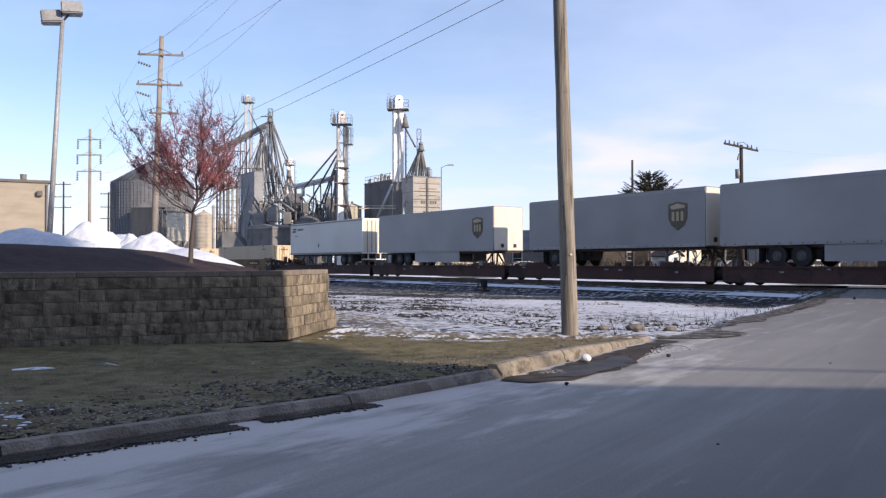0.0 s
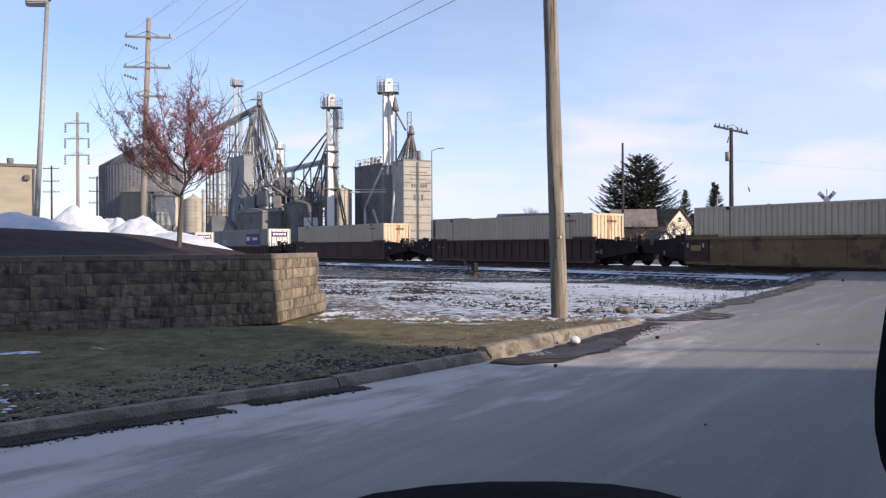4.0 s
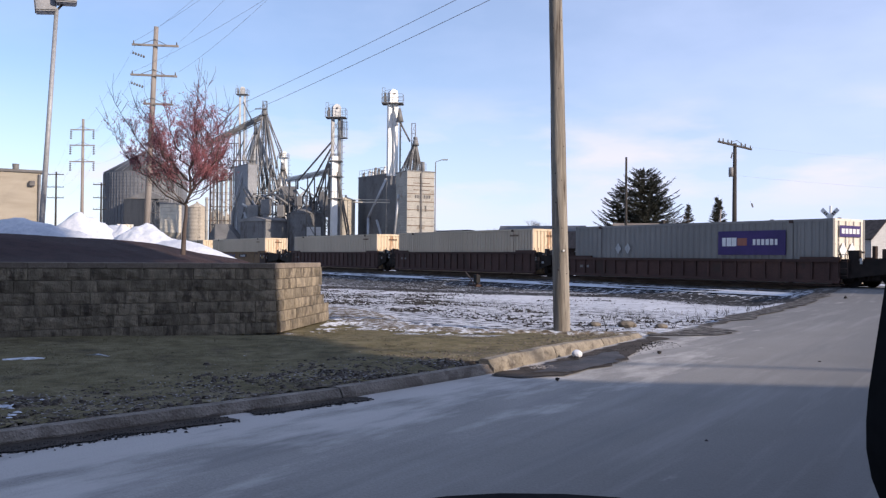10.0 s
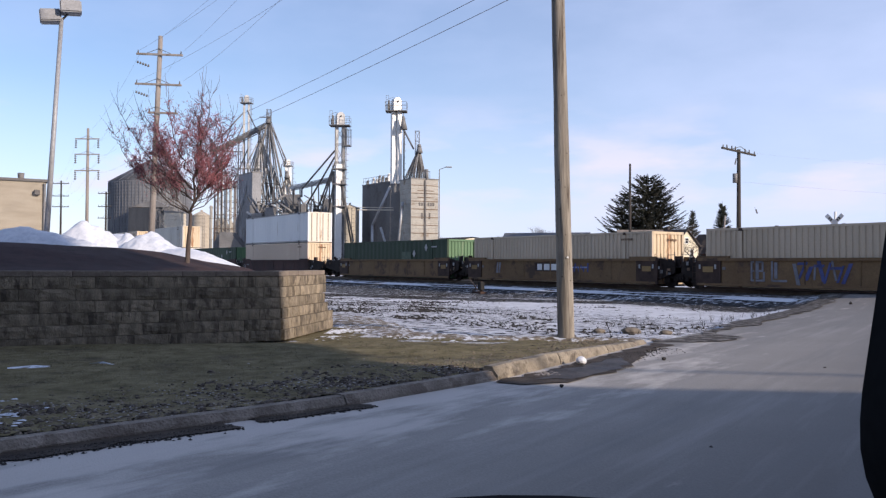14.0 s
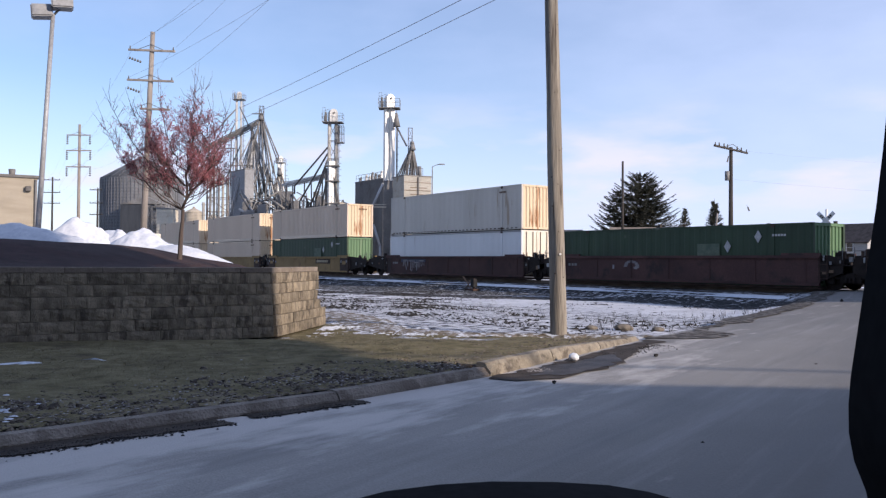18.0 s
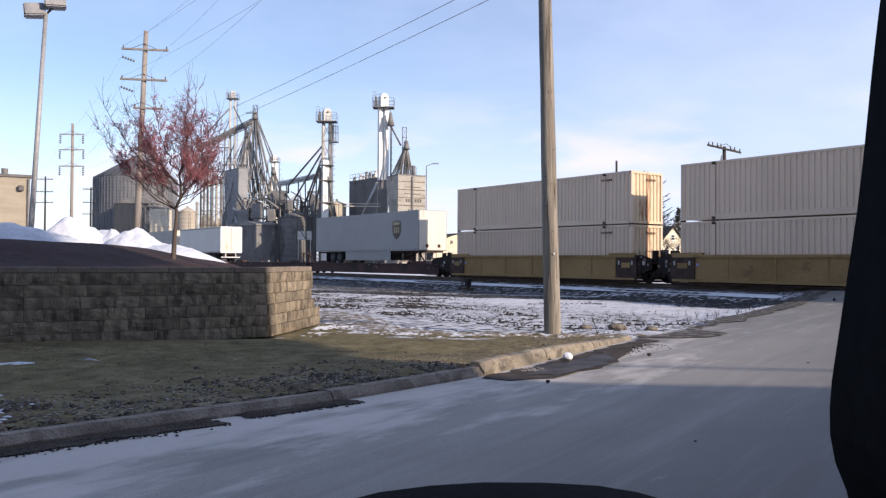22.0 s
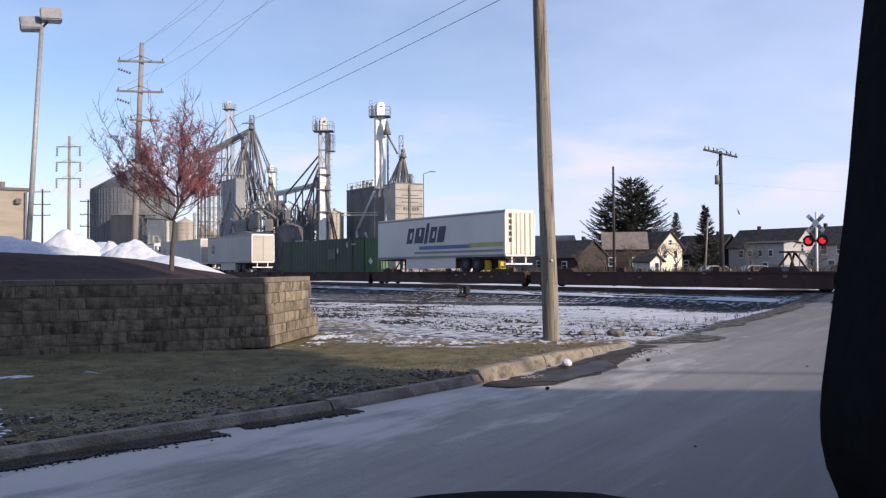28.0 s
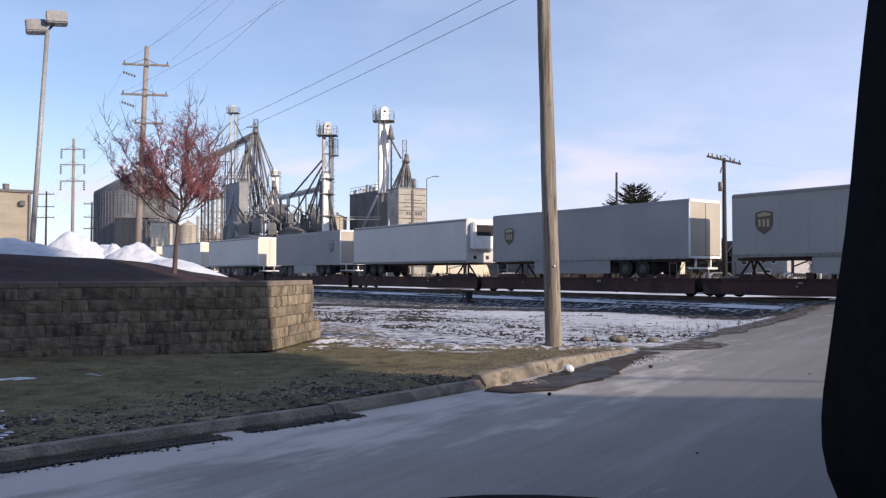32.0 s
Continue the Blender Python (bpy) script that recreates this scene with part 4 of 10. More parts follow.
# ---- retaining wall of split-face blocks ----
def make_wall():
    wall = thing("retaining_wall", pose(0, 0, 0), "dry-stacked grey split-face block retaining wall with cap course", "wall", "", "structure")
    rng = random.Random(41)
    shapes = []
    for _ in range(9):
        bm = bmesh.new()
        box(bm, (0, 0, 0), (1.0, 0.30, 0.197))
        bmesh.ops.subdivide_edges(bm, edges=bm.edges[:], cuts=2, use_grid_fill=True)
        for v in bm.verts:
            if v.co.y < -0.10:
                edge = abs(v.co.x) > 0.45 or abs(v.co.z) > 0.09
                v.co.y += rng.uniform(-0.006, 0.006) + (0.003 if edge else -rng.uniform(0.0, 0.014))
                if abs(v.co.x) > 0.45:
                    v.co.x *= 0.995
                if abs(v.co.z) > 0.09:
                    v.co.z *= 0.975
        shapes.append(mesh_of("block", bm, M_BLOCK))
    bm = bmesh.new()
    soft_box(bm, (0, 0, 0), (0.597, 0.36, 0.10), 0.008)
    cap_me = mesh_of("cap", bm, M_CAP)
    courses = 6
    batter = 0.028
    for a, b, left in ((WALL_B, WALL_A, True), (WALL_B, WALL_C, False)):
        d = (b - a).normalized()
        out = Vector((-d.y, d.x, 0))
        if (out.x if not left else -out.y) < 0:
            out = -out
        turn = math.atan2(out.x, -out.y)
        run = (b - a).length
        for c in range(courses + 1):
            top = c == courses
            z = 0.02 + 0.2 * c + (0.05 if top else 0.1)
            shift = batter * (courses - c) - 0.05
            length = min(13.5, run) if left else run - 0.25 - 0.045 * c
            x = 0.0
            while x < length:
                w = 0.60 if top else rng.choice((0.30, 0.40, 0.46, 0.56) if left else (0.30, 0.40, 0.46, 0.56))
                p = a + d * (x + w / 2) + out * (shift - 0.15)
                m = Matrix.Translation((p.x, p.y, z)) @ Matrix.Rotation(turn, 4, "Z") @ pose(0, rng.uniform(-0.007, 0.007), 0, 0, 0, rng.uniform(-0.5, 0.5))
                if top:
                    share("cap_block", cap_me, wall, m)
                else:
                    share("block", rng.choice(shapes), wall, m @ Matrix.Diagonal((w - 0.003, 1, 1, 1)))
                x += w
    bm = bmesh.new()
    d = (WALL_A - WALL_B).normalized()
    e = (WALL_C - WALL_B).normalized()
    for p0, p1 in ((WALL_B + d * 0.5 + e * 0.5, WALL_A + e * 0.55), (WALL_B + d * 0.5 + e * 0.5, WALL_C + d * 0.5 - e * 0.9)):
        dd = (p1 - p0).normalized()
        mid = (p0 + p1) / 2
        box(bm, (0, 0, 0), ((p1 - p0).length, 0.35, 1.22), Matrix.Translation((mid.x, mid.y, 0.60)) @ Matrix.Rotation(math.atan2(dd.y, dd.x), 4, "Z"))
    part("wall_core", bm, M_BLOCK, wall)
    bm = bmesh.new()
    tube(bm, (-7.62, 13.35, 0.28), (-7.72, 13.5, 0.28), 0.06, 0.06, 12)
    part("drain_pipe", bm, M_BLACK, wall, "black plastic drain outlet")


make_wall()


def berm_z(x, y):
    """Mulched mound behind the wall."""
    d = (WALL_A - WALL_B).normalized()
    p = Vector((x, y, 0)) - WALL_B
    back = p.x * d.y - p.y * d.x
    back = abs(back)
    rise = 0.62 * smooth01(back, 0.4, 5.0) * smooth01(-x, 5.4, 9.6)
    fall = smooth01(back, 9.5, 15.0)
    return (1.26 + rise) * (1 - fall) + 0.0 + 0.04 * noise.noise(Vector((x, y, 0)))


def make_berm():
    d = (WALL_A - WALL_B).normalized()
    e = Vector((0.0, 1.0, 0))
    verts, faces = [], []
    na, nb = 70, 50
    for i in range(na):
        for j in range(nb):
            p = WALL_B + d * (0.6 + i * 0.42) + e * (0.25 + j * 0.36)
            z = berm_z(p.x, p.y)
            z -= 1.25 * smooth01(j, 5, 10) * (1 - smooth01(i, 1, 7))
            verts.append((p.x, p.y, z))
    for i in range(na - 1):
        for j in range(nb - 1):
            a = i * nb + j
            faces.append((a, a + 1, a + nb + 1, a + nb))
    raw("mulch_bed", verts, faces, M_MULCH, "raised planting bed of dark brown bark mulch", "mulch bed", "structure", True)


make_berm()


def snow_pile(c, sx, sy, h, seed, turn=0):
    bm = bmesh.new()
    bmesh.ops.create_grid(bm, x_segments=64, y_segments=40, size=1)
    for v in bm.verts:
        x, y = v.co.x, v.co.y
        r = math.sqrt(x * x + y * y + 0.02)
        lump = 1 + 0.14 * noise.noise(Vector((x * 1.8, y * 1.8, seed))) + 0.07 * noise.noise(Vector((x * 5, y * 5, seed))) + 0.05 * noise.noise(Vector((x * 13, y * 13, seed)))
        v.co.z = h * max(0.0, 1 - r ** 1.4) * lump - 0.25 * smooth01(r, 0.8, 1.2)
        v.co.x, v.co.y = x * sx, y * sy
    for f in bm.faces:
        f.smooth = True
    z = 1.15
    solid("snow_mound", bm, M_SNOW, "ploughed heap of clean white snow behind the mulch bed", "snow", m=pose(c[0], c[1], z, 0, 0, turn), group="ploughed snow heaps")


snow_pile((-11.95, 23.6), 3.6, 1.1, 1.36, 1)
snow_pile((-17.6, 30.5), 2.6, 2.0, 1.45, 6)
snow_pile((-13.0, 29.6), 2.1, 1.6, 1.80, 2)
snow_pile((-11.9, 30.2), 4.0, 1.3, 1.40, 7)
snow_pile((-11.8, 29.8), 1.5, 1.0, 1.40, 3)
snow_pile((-10.75, 29.3), 2.0, 1.4, 1.45, 4, -12)
snow_pile((-9.3, 28.4), 2.7, 1.3, 0.86, 5, -14)


# ---- poles ----
def near_pole():
    p = thing("utility_pole", pose(2.22, 16.75, 0), "tall weathered round wooden utility pole beside the kerb", "utility pole", "poles of the power line")
    bm = bmesh.new()
    prev = None
    seg = 28
    for i in range(100):
        z = -0.3 + i * 0.15
        r = 0.168 - 0.0052 * z
        x = -0.0275 * z + 0.006 * noise.noise(Vector((z * 0.5, 3, 1)))
        ring = []
        for q in range(seg):
            w = q * 2 * math.pi / seg
            rr = r * (1 + 0.035 * noise.noise(Vector((math.cos(w) * 2, math.sin(w) * 2, z * 0.7))))
            split = noise.noise(Vector((q * 3.7, z * 0.45, 8)))
            rr -= 0.014 * smooth01(split, 0.22, 0.4) + 0.004 * abs(noise.noise(Vector((q * 1.9, z * 2.2, 4))))
            ring.append(bm.verts.new((x + rr * math.cos(w), rr * math.sin(w), z)))
        if prev:
            for q in range(seg):
                f = bm.faces.new((prev[q], prev[(q + 1) % seg], ring[(q + 1) % seg], ring[q]))
                f.smooth = True
        prev = ring
    bm.faces.new(prev)
    part("shaft", bm, M_WOOD, p)
    rng = random.Random(19)
    for _ in range(16):
        z, w = rng.uniform(0.3, 9.0), rng.uniform(-2.9, -0.2)
        r = 0.166 - 0.0052 * z
        c = Vector((-0.0275 * z + r * math.cos(w), r * math.sin(w), z))
        o = Vector((math.cos(w), math.sin(w), 0))
        bm = bmesh.new()
        tube(bm, c - o * 0.02, c + o * 0.006, 0.020, 0.011, 7)
        part("knot", bm, M_BARK, p)
    bm = bmesh.new()
    tube(bm, (0.0, -0.165, 1.62), (0.0, -0.185, 1.62), 0.022, 0.022, 10)
    part("tag", bm, M_WHITEPAINT, p, "small round pole tag")
    for z in (12.9, 11.1):
        bm = bmesh.new()
        soft_box(bm, (-0.36, -0.16, z), (2.8, 0.11, 0.13), 0.01)
        part("crossarm", bm, M_WOOD_FAR, p)


near_pole()


def line_pole(x, y, base, top, arms, r, material, label, group="poles of the power line", hang=0.0, braces=True, lean=0.0, turn=0.0, sag=0.0):
    """arms: (height, half-length to the left, to the right)."""
    p = thing("utility_pole", pose(x, y, base, 0, lean, turn), label, "utility pole", group)
    bm = bmesh.new()
    tube(bm, (0, 0, -0.3), (0, 0, top - base), r * 1.25, r * 0.8, 10)
    part("shaft", bm, material, p)
    for z, l_, r_ in arms:
        zz = z - base
        bm = bmesh.new()
        soft_box(bm, ((r_ - l_) / 2, -r, zz), (l_ + r_, 0.10, 0.12), 0.01)
        arm = part("crossarm", bm, material, p)
        if braces:
            for sx in (-0.75, 0.75):
                bm = bmesh.new()
                tube(bm, (0, -r, zz + 0.36), (sx, -r, zz + 0.05), 0.018, seg=5)
                part("brace", bm, M_DARKSTEEL, arm)
        for sx in (-l_ + 0.1, r_ - 0.12):
            bm = bmesh.new()
            if hang:
                tube(bm, (sx, -r, zz), (sx, -r, zz - 0.25 - 0.51 * hang), 0.02, seg=6)
                for q in range(4):
                    c = Vector((sx + 0.0, -r, zz - 0.16 - q * 0.17 * hang))
                    tube(bm, c, c - Vector((0, 0, 0.13)), 0.13, 0.09, 8)
            else:
                tube(bm, (sx, -r, zz + 0.06), (sx, -r, zz + 0.24), 0.045, 0.03, 8)
            part("insulator", bm, M_DARKSTEEL, arm)
        arm.matrix_local = pose(0, 0, zz, 0, sag, 0) @ pose(0, 0, -zz)
    return p


up = line_pole(-18.28, 50, 0, 15.1, [(13.95, 1.35, 1.45), (12.15, 1.35, 1.45), (10.45, 0.5, 1.3)], 0.17, M_WOOD_FAR, "tall grey wooden power pole with three crossarms", hang=0.0, lean=2.0)
for z in (13.35, 11.55):
    bm = bmesh.new()
    for q in range(5):
        c = Vector((-1.25 + q * 0.16, -0.2, z + 0.10 - q * 0.05))
        tube(bm, c, c + Vector((0.07, 0, -0.02)), 0.09, 0.05, 8)
    part("strain_insulator", bm, M_DARKSTEEL, up)
line_pole(-40.6, 92, 0, 16.3, [(15.1, 1.35, 1.35), (13.4, 1.4, 1.4), (11.6, 1.4, 1.4)], 0.17, M_WOOD_FAR, "grey wooden power pole with three crossarms and hanging insulators", hang=1.4)
line_pole(-66.2, 140, 0, 15.2, [(14.7, 1.35, 1.35), (12.6, 1.4, 1.4), (10.8, 1.4, 1.4)], 0.16, M_DARKWOOD, "distant dark wooden power pole with crossarms")
line_pole(-54.4, 130, 0, 12.5, [(12.25, 1.2, 0.7), (10.2, 1.2, 0.9), (8.4, 1.2, 0.9)], 0.16, M_DARKWOOD, "distant dark wooden pole with short crossarms")
line_pole(12.05, 58, 0.1, 8.5, [], 0.09, M_DARKWOOD, "bare slender wooden pole behind the railway", "poles behind the railway")
rp = line_pole(18.5, 55, 0.1, 9.1, [(8.92, 1.55, 1.3)], 0.14, M_DARKWOOD, "wooden street pole with one crossarm and a transformer", "poles behind the railway", turn=24, sag=7)
for sx in (-1.1, -0.7, -0.4, 0.4, 0.75):
    bm = bmesh.new()
    tube(bm, (sx, -0.14, 8.87 - 0.123 * sx), (sx, -0.14, 9.1 - 0.123 * sx), 0.05, 0.035, 7)
    part("insulator", bm, M_DARKSTEEL, rp)
bm = bmesh.new()
tube(bm, (-0.36, -0.05, 6.8), (-0.36, -0.05, 7.4), 0.15, 0.15, 12)
part("transformer", bm, M_GALV_DULL, rp, "grey can transformer")
bm = bmesh.new()
tube(bm, (-0.35, -0.05, 8.0), (-0.25, -0.05, 8.4), 0.05, 0.03, 6)
part("fuse_cutout", bm, M_DARKSTEEL, rp)
bm = bmesh.new()
soft_box(bm, (0, 0, 0), (0.09, 0.07, 0.30), 0.02)
tube(bm, (0.0, 0, 0.15), (-0.03, 0, 0.3), 0.008, seg=5)
solid("hanging_tag", bm, M_DARKSTEEL, "small dark tag hanging from a thin overhead wire", "tag", m=pose(19.62, 54.9, 5.05, 0, -20, 0))
line_pole(25.2, 80, 0.1, 6.3, [], 0.09, M_WOOD_FAR, "short leaning wooden pole behind the railway", "poles behind the railway", lean=4)


def wire(name, a, b, sag, r=0.012, material=None, label="slack overhead wire between poles"):
    a, b = Vector(a), Vector(b)
    bm = bmesh.new()
    pts = [a.lerp(b, i / 14) - Vector((0, 0, sag * 4 * (i / 14) * (1 - i / 14))) for i in range(15)]
    side = (b - a).cross(Vector((0, 0, 1))).normalized()
    prev = None
    for p in pts:
        ring = [bm.verts.new(p + side * (r * math.cos(w * 1.2566)) + Vector((0, 0, r * math.sin(w * 1.2566)))) for w in range(5)]
        if prev:
            for w in range(5):
                bm.faces.new((prev[w], prev[(w + 1) % 5], ring[(w + 1) % 5], ring[w]))
        prev = ring
    solid(name, bm, material or M_WIRE, label, "wire", group="overhead wires")


NP = (2.22, 16.75)
for (ax, az), (bx, bz), sag, r in (((-16.35, 14.2), (0.75, 13.05), 0.5, 0.006), ((-19.1, 14.2), (2.9, 13.05), 0.5, 0.006), ((-16.35, 12.4), (0.75, 11.25), 0.5, 0.006),
                                   ((-19.1, 12.4), (2.9, 11.25), 0.5, 0.006), ((-17.6, 15.1), (2.0, 13.9), 0.5, 0.006), ((-17.6, 8.35), (2.0, 7.62), 0.2, 0.008), ((-17.6, 7.75), (2.0, 7.25), 0.2, 0.008)):
    wire("power_wire", (ax, 50, az), (bx, NP[1], bz), sag, r)
for az, bz in ((14.0, 14.9), (12.2, 13.2), (10.4, 11.4)):
    for o in (-1.2, 1.2):
        wire("power_wire", (-17.8 + o, 50, az), (-40.6 + o, 92, bz), 0.9, 0.005)
        wire("power_wire", (-40.6 + o, 92, bz), (-66.2 + o, 140, bz - 0.4), 0.9, 0.005)
wire("power_wire", (18.5, 55, 8.95), (60, 66, 9.6), 0.8, 0.0025)
wire("power_wire", (18.5, 55, 7.0), (60, 70, 7.2), 0.5, 0.004)


def parking_lamp():
    p = thing("parking_lamp", pose(-12.2, 25, 1.5), "tall grey parking-lot lamp with two box heads", "street lamp")
    bm = bmesh.new()
    tube(bm, (-0.10, 0, -0.3), (0.32, 0, 7.3), 0.085, 0.06, 12)
    part("pole", bm, M_LAMPGREY, p)
    for sx, sz, tilt in ((-0.02, 7.36, -6), (0.59, 7.62, -4)):
        bm = bmesh.new()
        b = bmesh.new()
        box(b, (0, 0, 0), (0.60, 0.55, 0.36))
        bmesh.ops.bevel(b, geom=b.edges[:], offset=0.035, segments=2, affect="EDGES")
        me = bpy.data.meshes.new("tmp")
        b.to_mesh(me)
        b.free()
        bm.from_mesh(me)
        bmesh.ops.transform(bm, matrix=pose(sx, 0, sz, 0, tilt, 25), verts=bm.verts[:])
        head = part("lamp_head", bm, M_LAMPGREY, p)
        bm = bmesh.new()
        tube(bm, (0.32, 0, 7.25), (sx, 0, sz - 0.1), 0.035, seg=8)
        part("arm", bm, M_GALV_DULL, head)


parking_lamp()


# ---- ornamental tree with red fruit ----
def fruit_tree():
    t = thing("fruit_tree", pose(-7.05, 22.0, 1.55), "bare ornamental crab-apple tree full of small dark red fruit", "tree")
    rng = random.Random(77)
    bm = bmesh.new()
    fork = Vector((0.10, 0, 1.22))
    prev = Vector((0, 0, -0.25))
    for i in range(1, 6):
        p = Vector((0.10 * i / 5 + rng.uniform(-0.012, 0.012), rng.uniform(-0.01, 0.01), -0.25 + (fork.z + 0.25) * i / 5))
        tube(bm, prev, p, 0.072 - 0.006 * (i - 1), 0.072 - 0.006 * i, 9, False)
        prev = p
    perches = []
    fine = bmesh.new()

    def twig(p, d, r, length, depth):
        """A thin shoot that bends upwards and carries side shoots."""
        steps = 3 if depth < 2 else 2
        q = p
        for i in range(steps):
            d = (d + Vector((rng.gauss(0, 0.16), rng.gauss(0, 0.16), 0.10 + rng.gauss(0, 0.12)))).normalized()
            e = q + d * (length / steps)
            tube(fine, q, e, max(0.0028, r * (1 - 0.5 * i / steps)), max(0.0024, r * (1 - 0.5 * (i + 1) / steps)), 3, False)
            perches.extend((q.lerp(e, 0.4), e))
            if depth < 3:
                for _ in range(2 if depth == 1 else 1):
                    s_ = Vector((rng.uniform(-1, 1), rng.uniform(-1, 1), rng.uniform(-0.35, 0.8)))
                    twig(e, (d * 0.55 + s_ * 0.75).normalized(), r * 0.6, length * rng.uniform(0.34, 0.6), depth + 1)
            q = e

    # limbs leave a short leader at several heights, run outwards, then turn up; the low ones spread almost level
    leader = [fork + Vector((0.03 * i + rng.gauss(0, 0.02), rng.gauss(0, 0.03), 0.30 * i)) for i in range(8)]
    for i in range(7):
        tube(bm, leader[i], leader[i + 1], 0.040 - 0.005 * i, 0.035 - 0.005 * i, 7, False)
    limbs = [(-2.15, 0.2, 2.15, 0), (-1.75, -0.5, 2.65, 1), (-1.25, 0.7, 2.75, 2), (-0.55, -0.4, 3.0, 3), (0.10, 0.5, 3.15, 4), (0.60, -0.4, 3.1, 3), (1.0, 0.4, 2.6, 2),
             (1.15, -0.3, 1.95, 1), (1.15, 0.2, 1.35, 0), (-1.15, 0.1, 1.45, 0), (0.25, 1.2, 2.1, 1), (-0.55, -1.2, 2.0, 1), (-0.95, 0.2, 1.55, 1), (0.6, -0.9, 1.8, 0), (1.05, 0.1, 1.0, 1),
             (-1.65, -0.3, 1.85, 0), (0.85, 0.6, 1.6, 1), (-1.15, 0.5, 2.0, 2), (-0.6, -0.8, 1.5, 0), (0.55, -0.6, 1.6, 0), (0.4, 0.9, 1.6, 0), (0.95, -0.8, 2.3, 3), (-0.2, 0.9, 2.7, 4), (-1.0, -0.9, 2.4, 2), (0.35, -0.2, 3.05, 5)]
    for k, (dx, dy, dz, at) in enumerate(limbs):
        start = leader[at]
        end = fork + Vector((dx, dy, dz))
        go = end - start
        ctrl = start + Vector((go.x * 0.72, go.y * 0.72, go.z * rng.uniform(0.34, 0.56)))
        n_ = 11
        q, r0 = start, 0.019 if k < 8 else 0.011
        for i in range(1, n_ + 1):
            f = i / n_
            p = start * (1 - f) ** 2 + ctrl * (2 * f * (1 - f)) + end * f * f + Vector((rng.gauss(0, 0.035), rng.gauss(0, 0.035), rng.gauss(0, 0.03)))
            tube(bm, q, p, r0 * (1.10 - f) + 0.003, r0 * (1.10 - f - 1 / n_) + 0.003, 6, False)
            d = (p - q).normalized()
            if f > 0.22:
                for _ in range(rng.choice((1, 2, 2, 3))):
                    s_ = Vector((rng.uniform(-1, 1), rng.uniform(-1, 1), rng.uniform(-0.35, 0.85)))
                    twig(q.lerp(p, rng.random()), (d * 0.45 + s_ * 0.75).normalized(), 0.0075, rng.uniform(0.26, 0.58) * (1.2 - 0.5 * f), 1 if f < 0.8 else 2)
            q = p
        for _ in range(2):
            twig(end, (go.normalized() * 0.5 + Vector((0, 0, 0.8)) + Vector((rng.gauss(0, 0.25), rng.gauss(0, 0.25), 0))).normalized(), 0.006, rng.uniform(0.35, 0.8), 3)
    part("trunk", bm, M_BARK, t)
    tagged(part("twig_growth", fine, M_PLUM, t), "dense fine plum-brown twigs", kind="stuff")
    verts, faces = [], []
    for p in perches:
        lobe = math.sqrt(((p.x + 0.25) / 2.1) ** 2 + (p.y / 1.6) ** 2 + ((p.z - 2.9) / 1.35) ** 2)
        dense = 0.40 * (1 - smooth01(lobe, 0.55, 1.25)) + 0.035 * (p.z < 4.1)
        dense *= 0.25 + 1.5 * max(0.0, 0.4 + 1.3 * noise.noise(p * 1.9))
        for _ in range(rng.choice((1, 2, 3)) if rng.random() < dense else 0):
            c = p + Vector([rng.gauss(0, 0.035) for _ in range(3)])
            s = rng.uniform(0.008, 0.015)
            k = len(verts)
            verts += [c + Vector(o) * s for o in ((1, 0, 0), (0, 1, 0), (-1, 0, 0), (0, -1, 0), (0, 0, 1.2), (0, 0, -1.2))]
            faces += [(k + a, k + b, k + c_) for a, b, c_ in ((0, 1, 4), (1, 2, 4), (2, 3, 4), (3, 0, 4), (1, 0, 5), (2, 1, 5), (3, 2, 5), (0, 3, 5))]
    me = bpy.data.meshes.new("fruit")
    me.from_pydata(verts, [], faces)
    me.materials.append(M_BERRY)
    ob = new("fruit", me)
    ob.parent = t
    tagged(ob, "clusters of shrivelled dark red fruit", kind="stuff")


fruit_tree()


# ---- railway ----
def on_track(s, lat, z):
    return U * s + N * lat + Vector((0, 0, z))


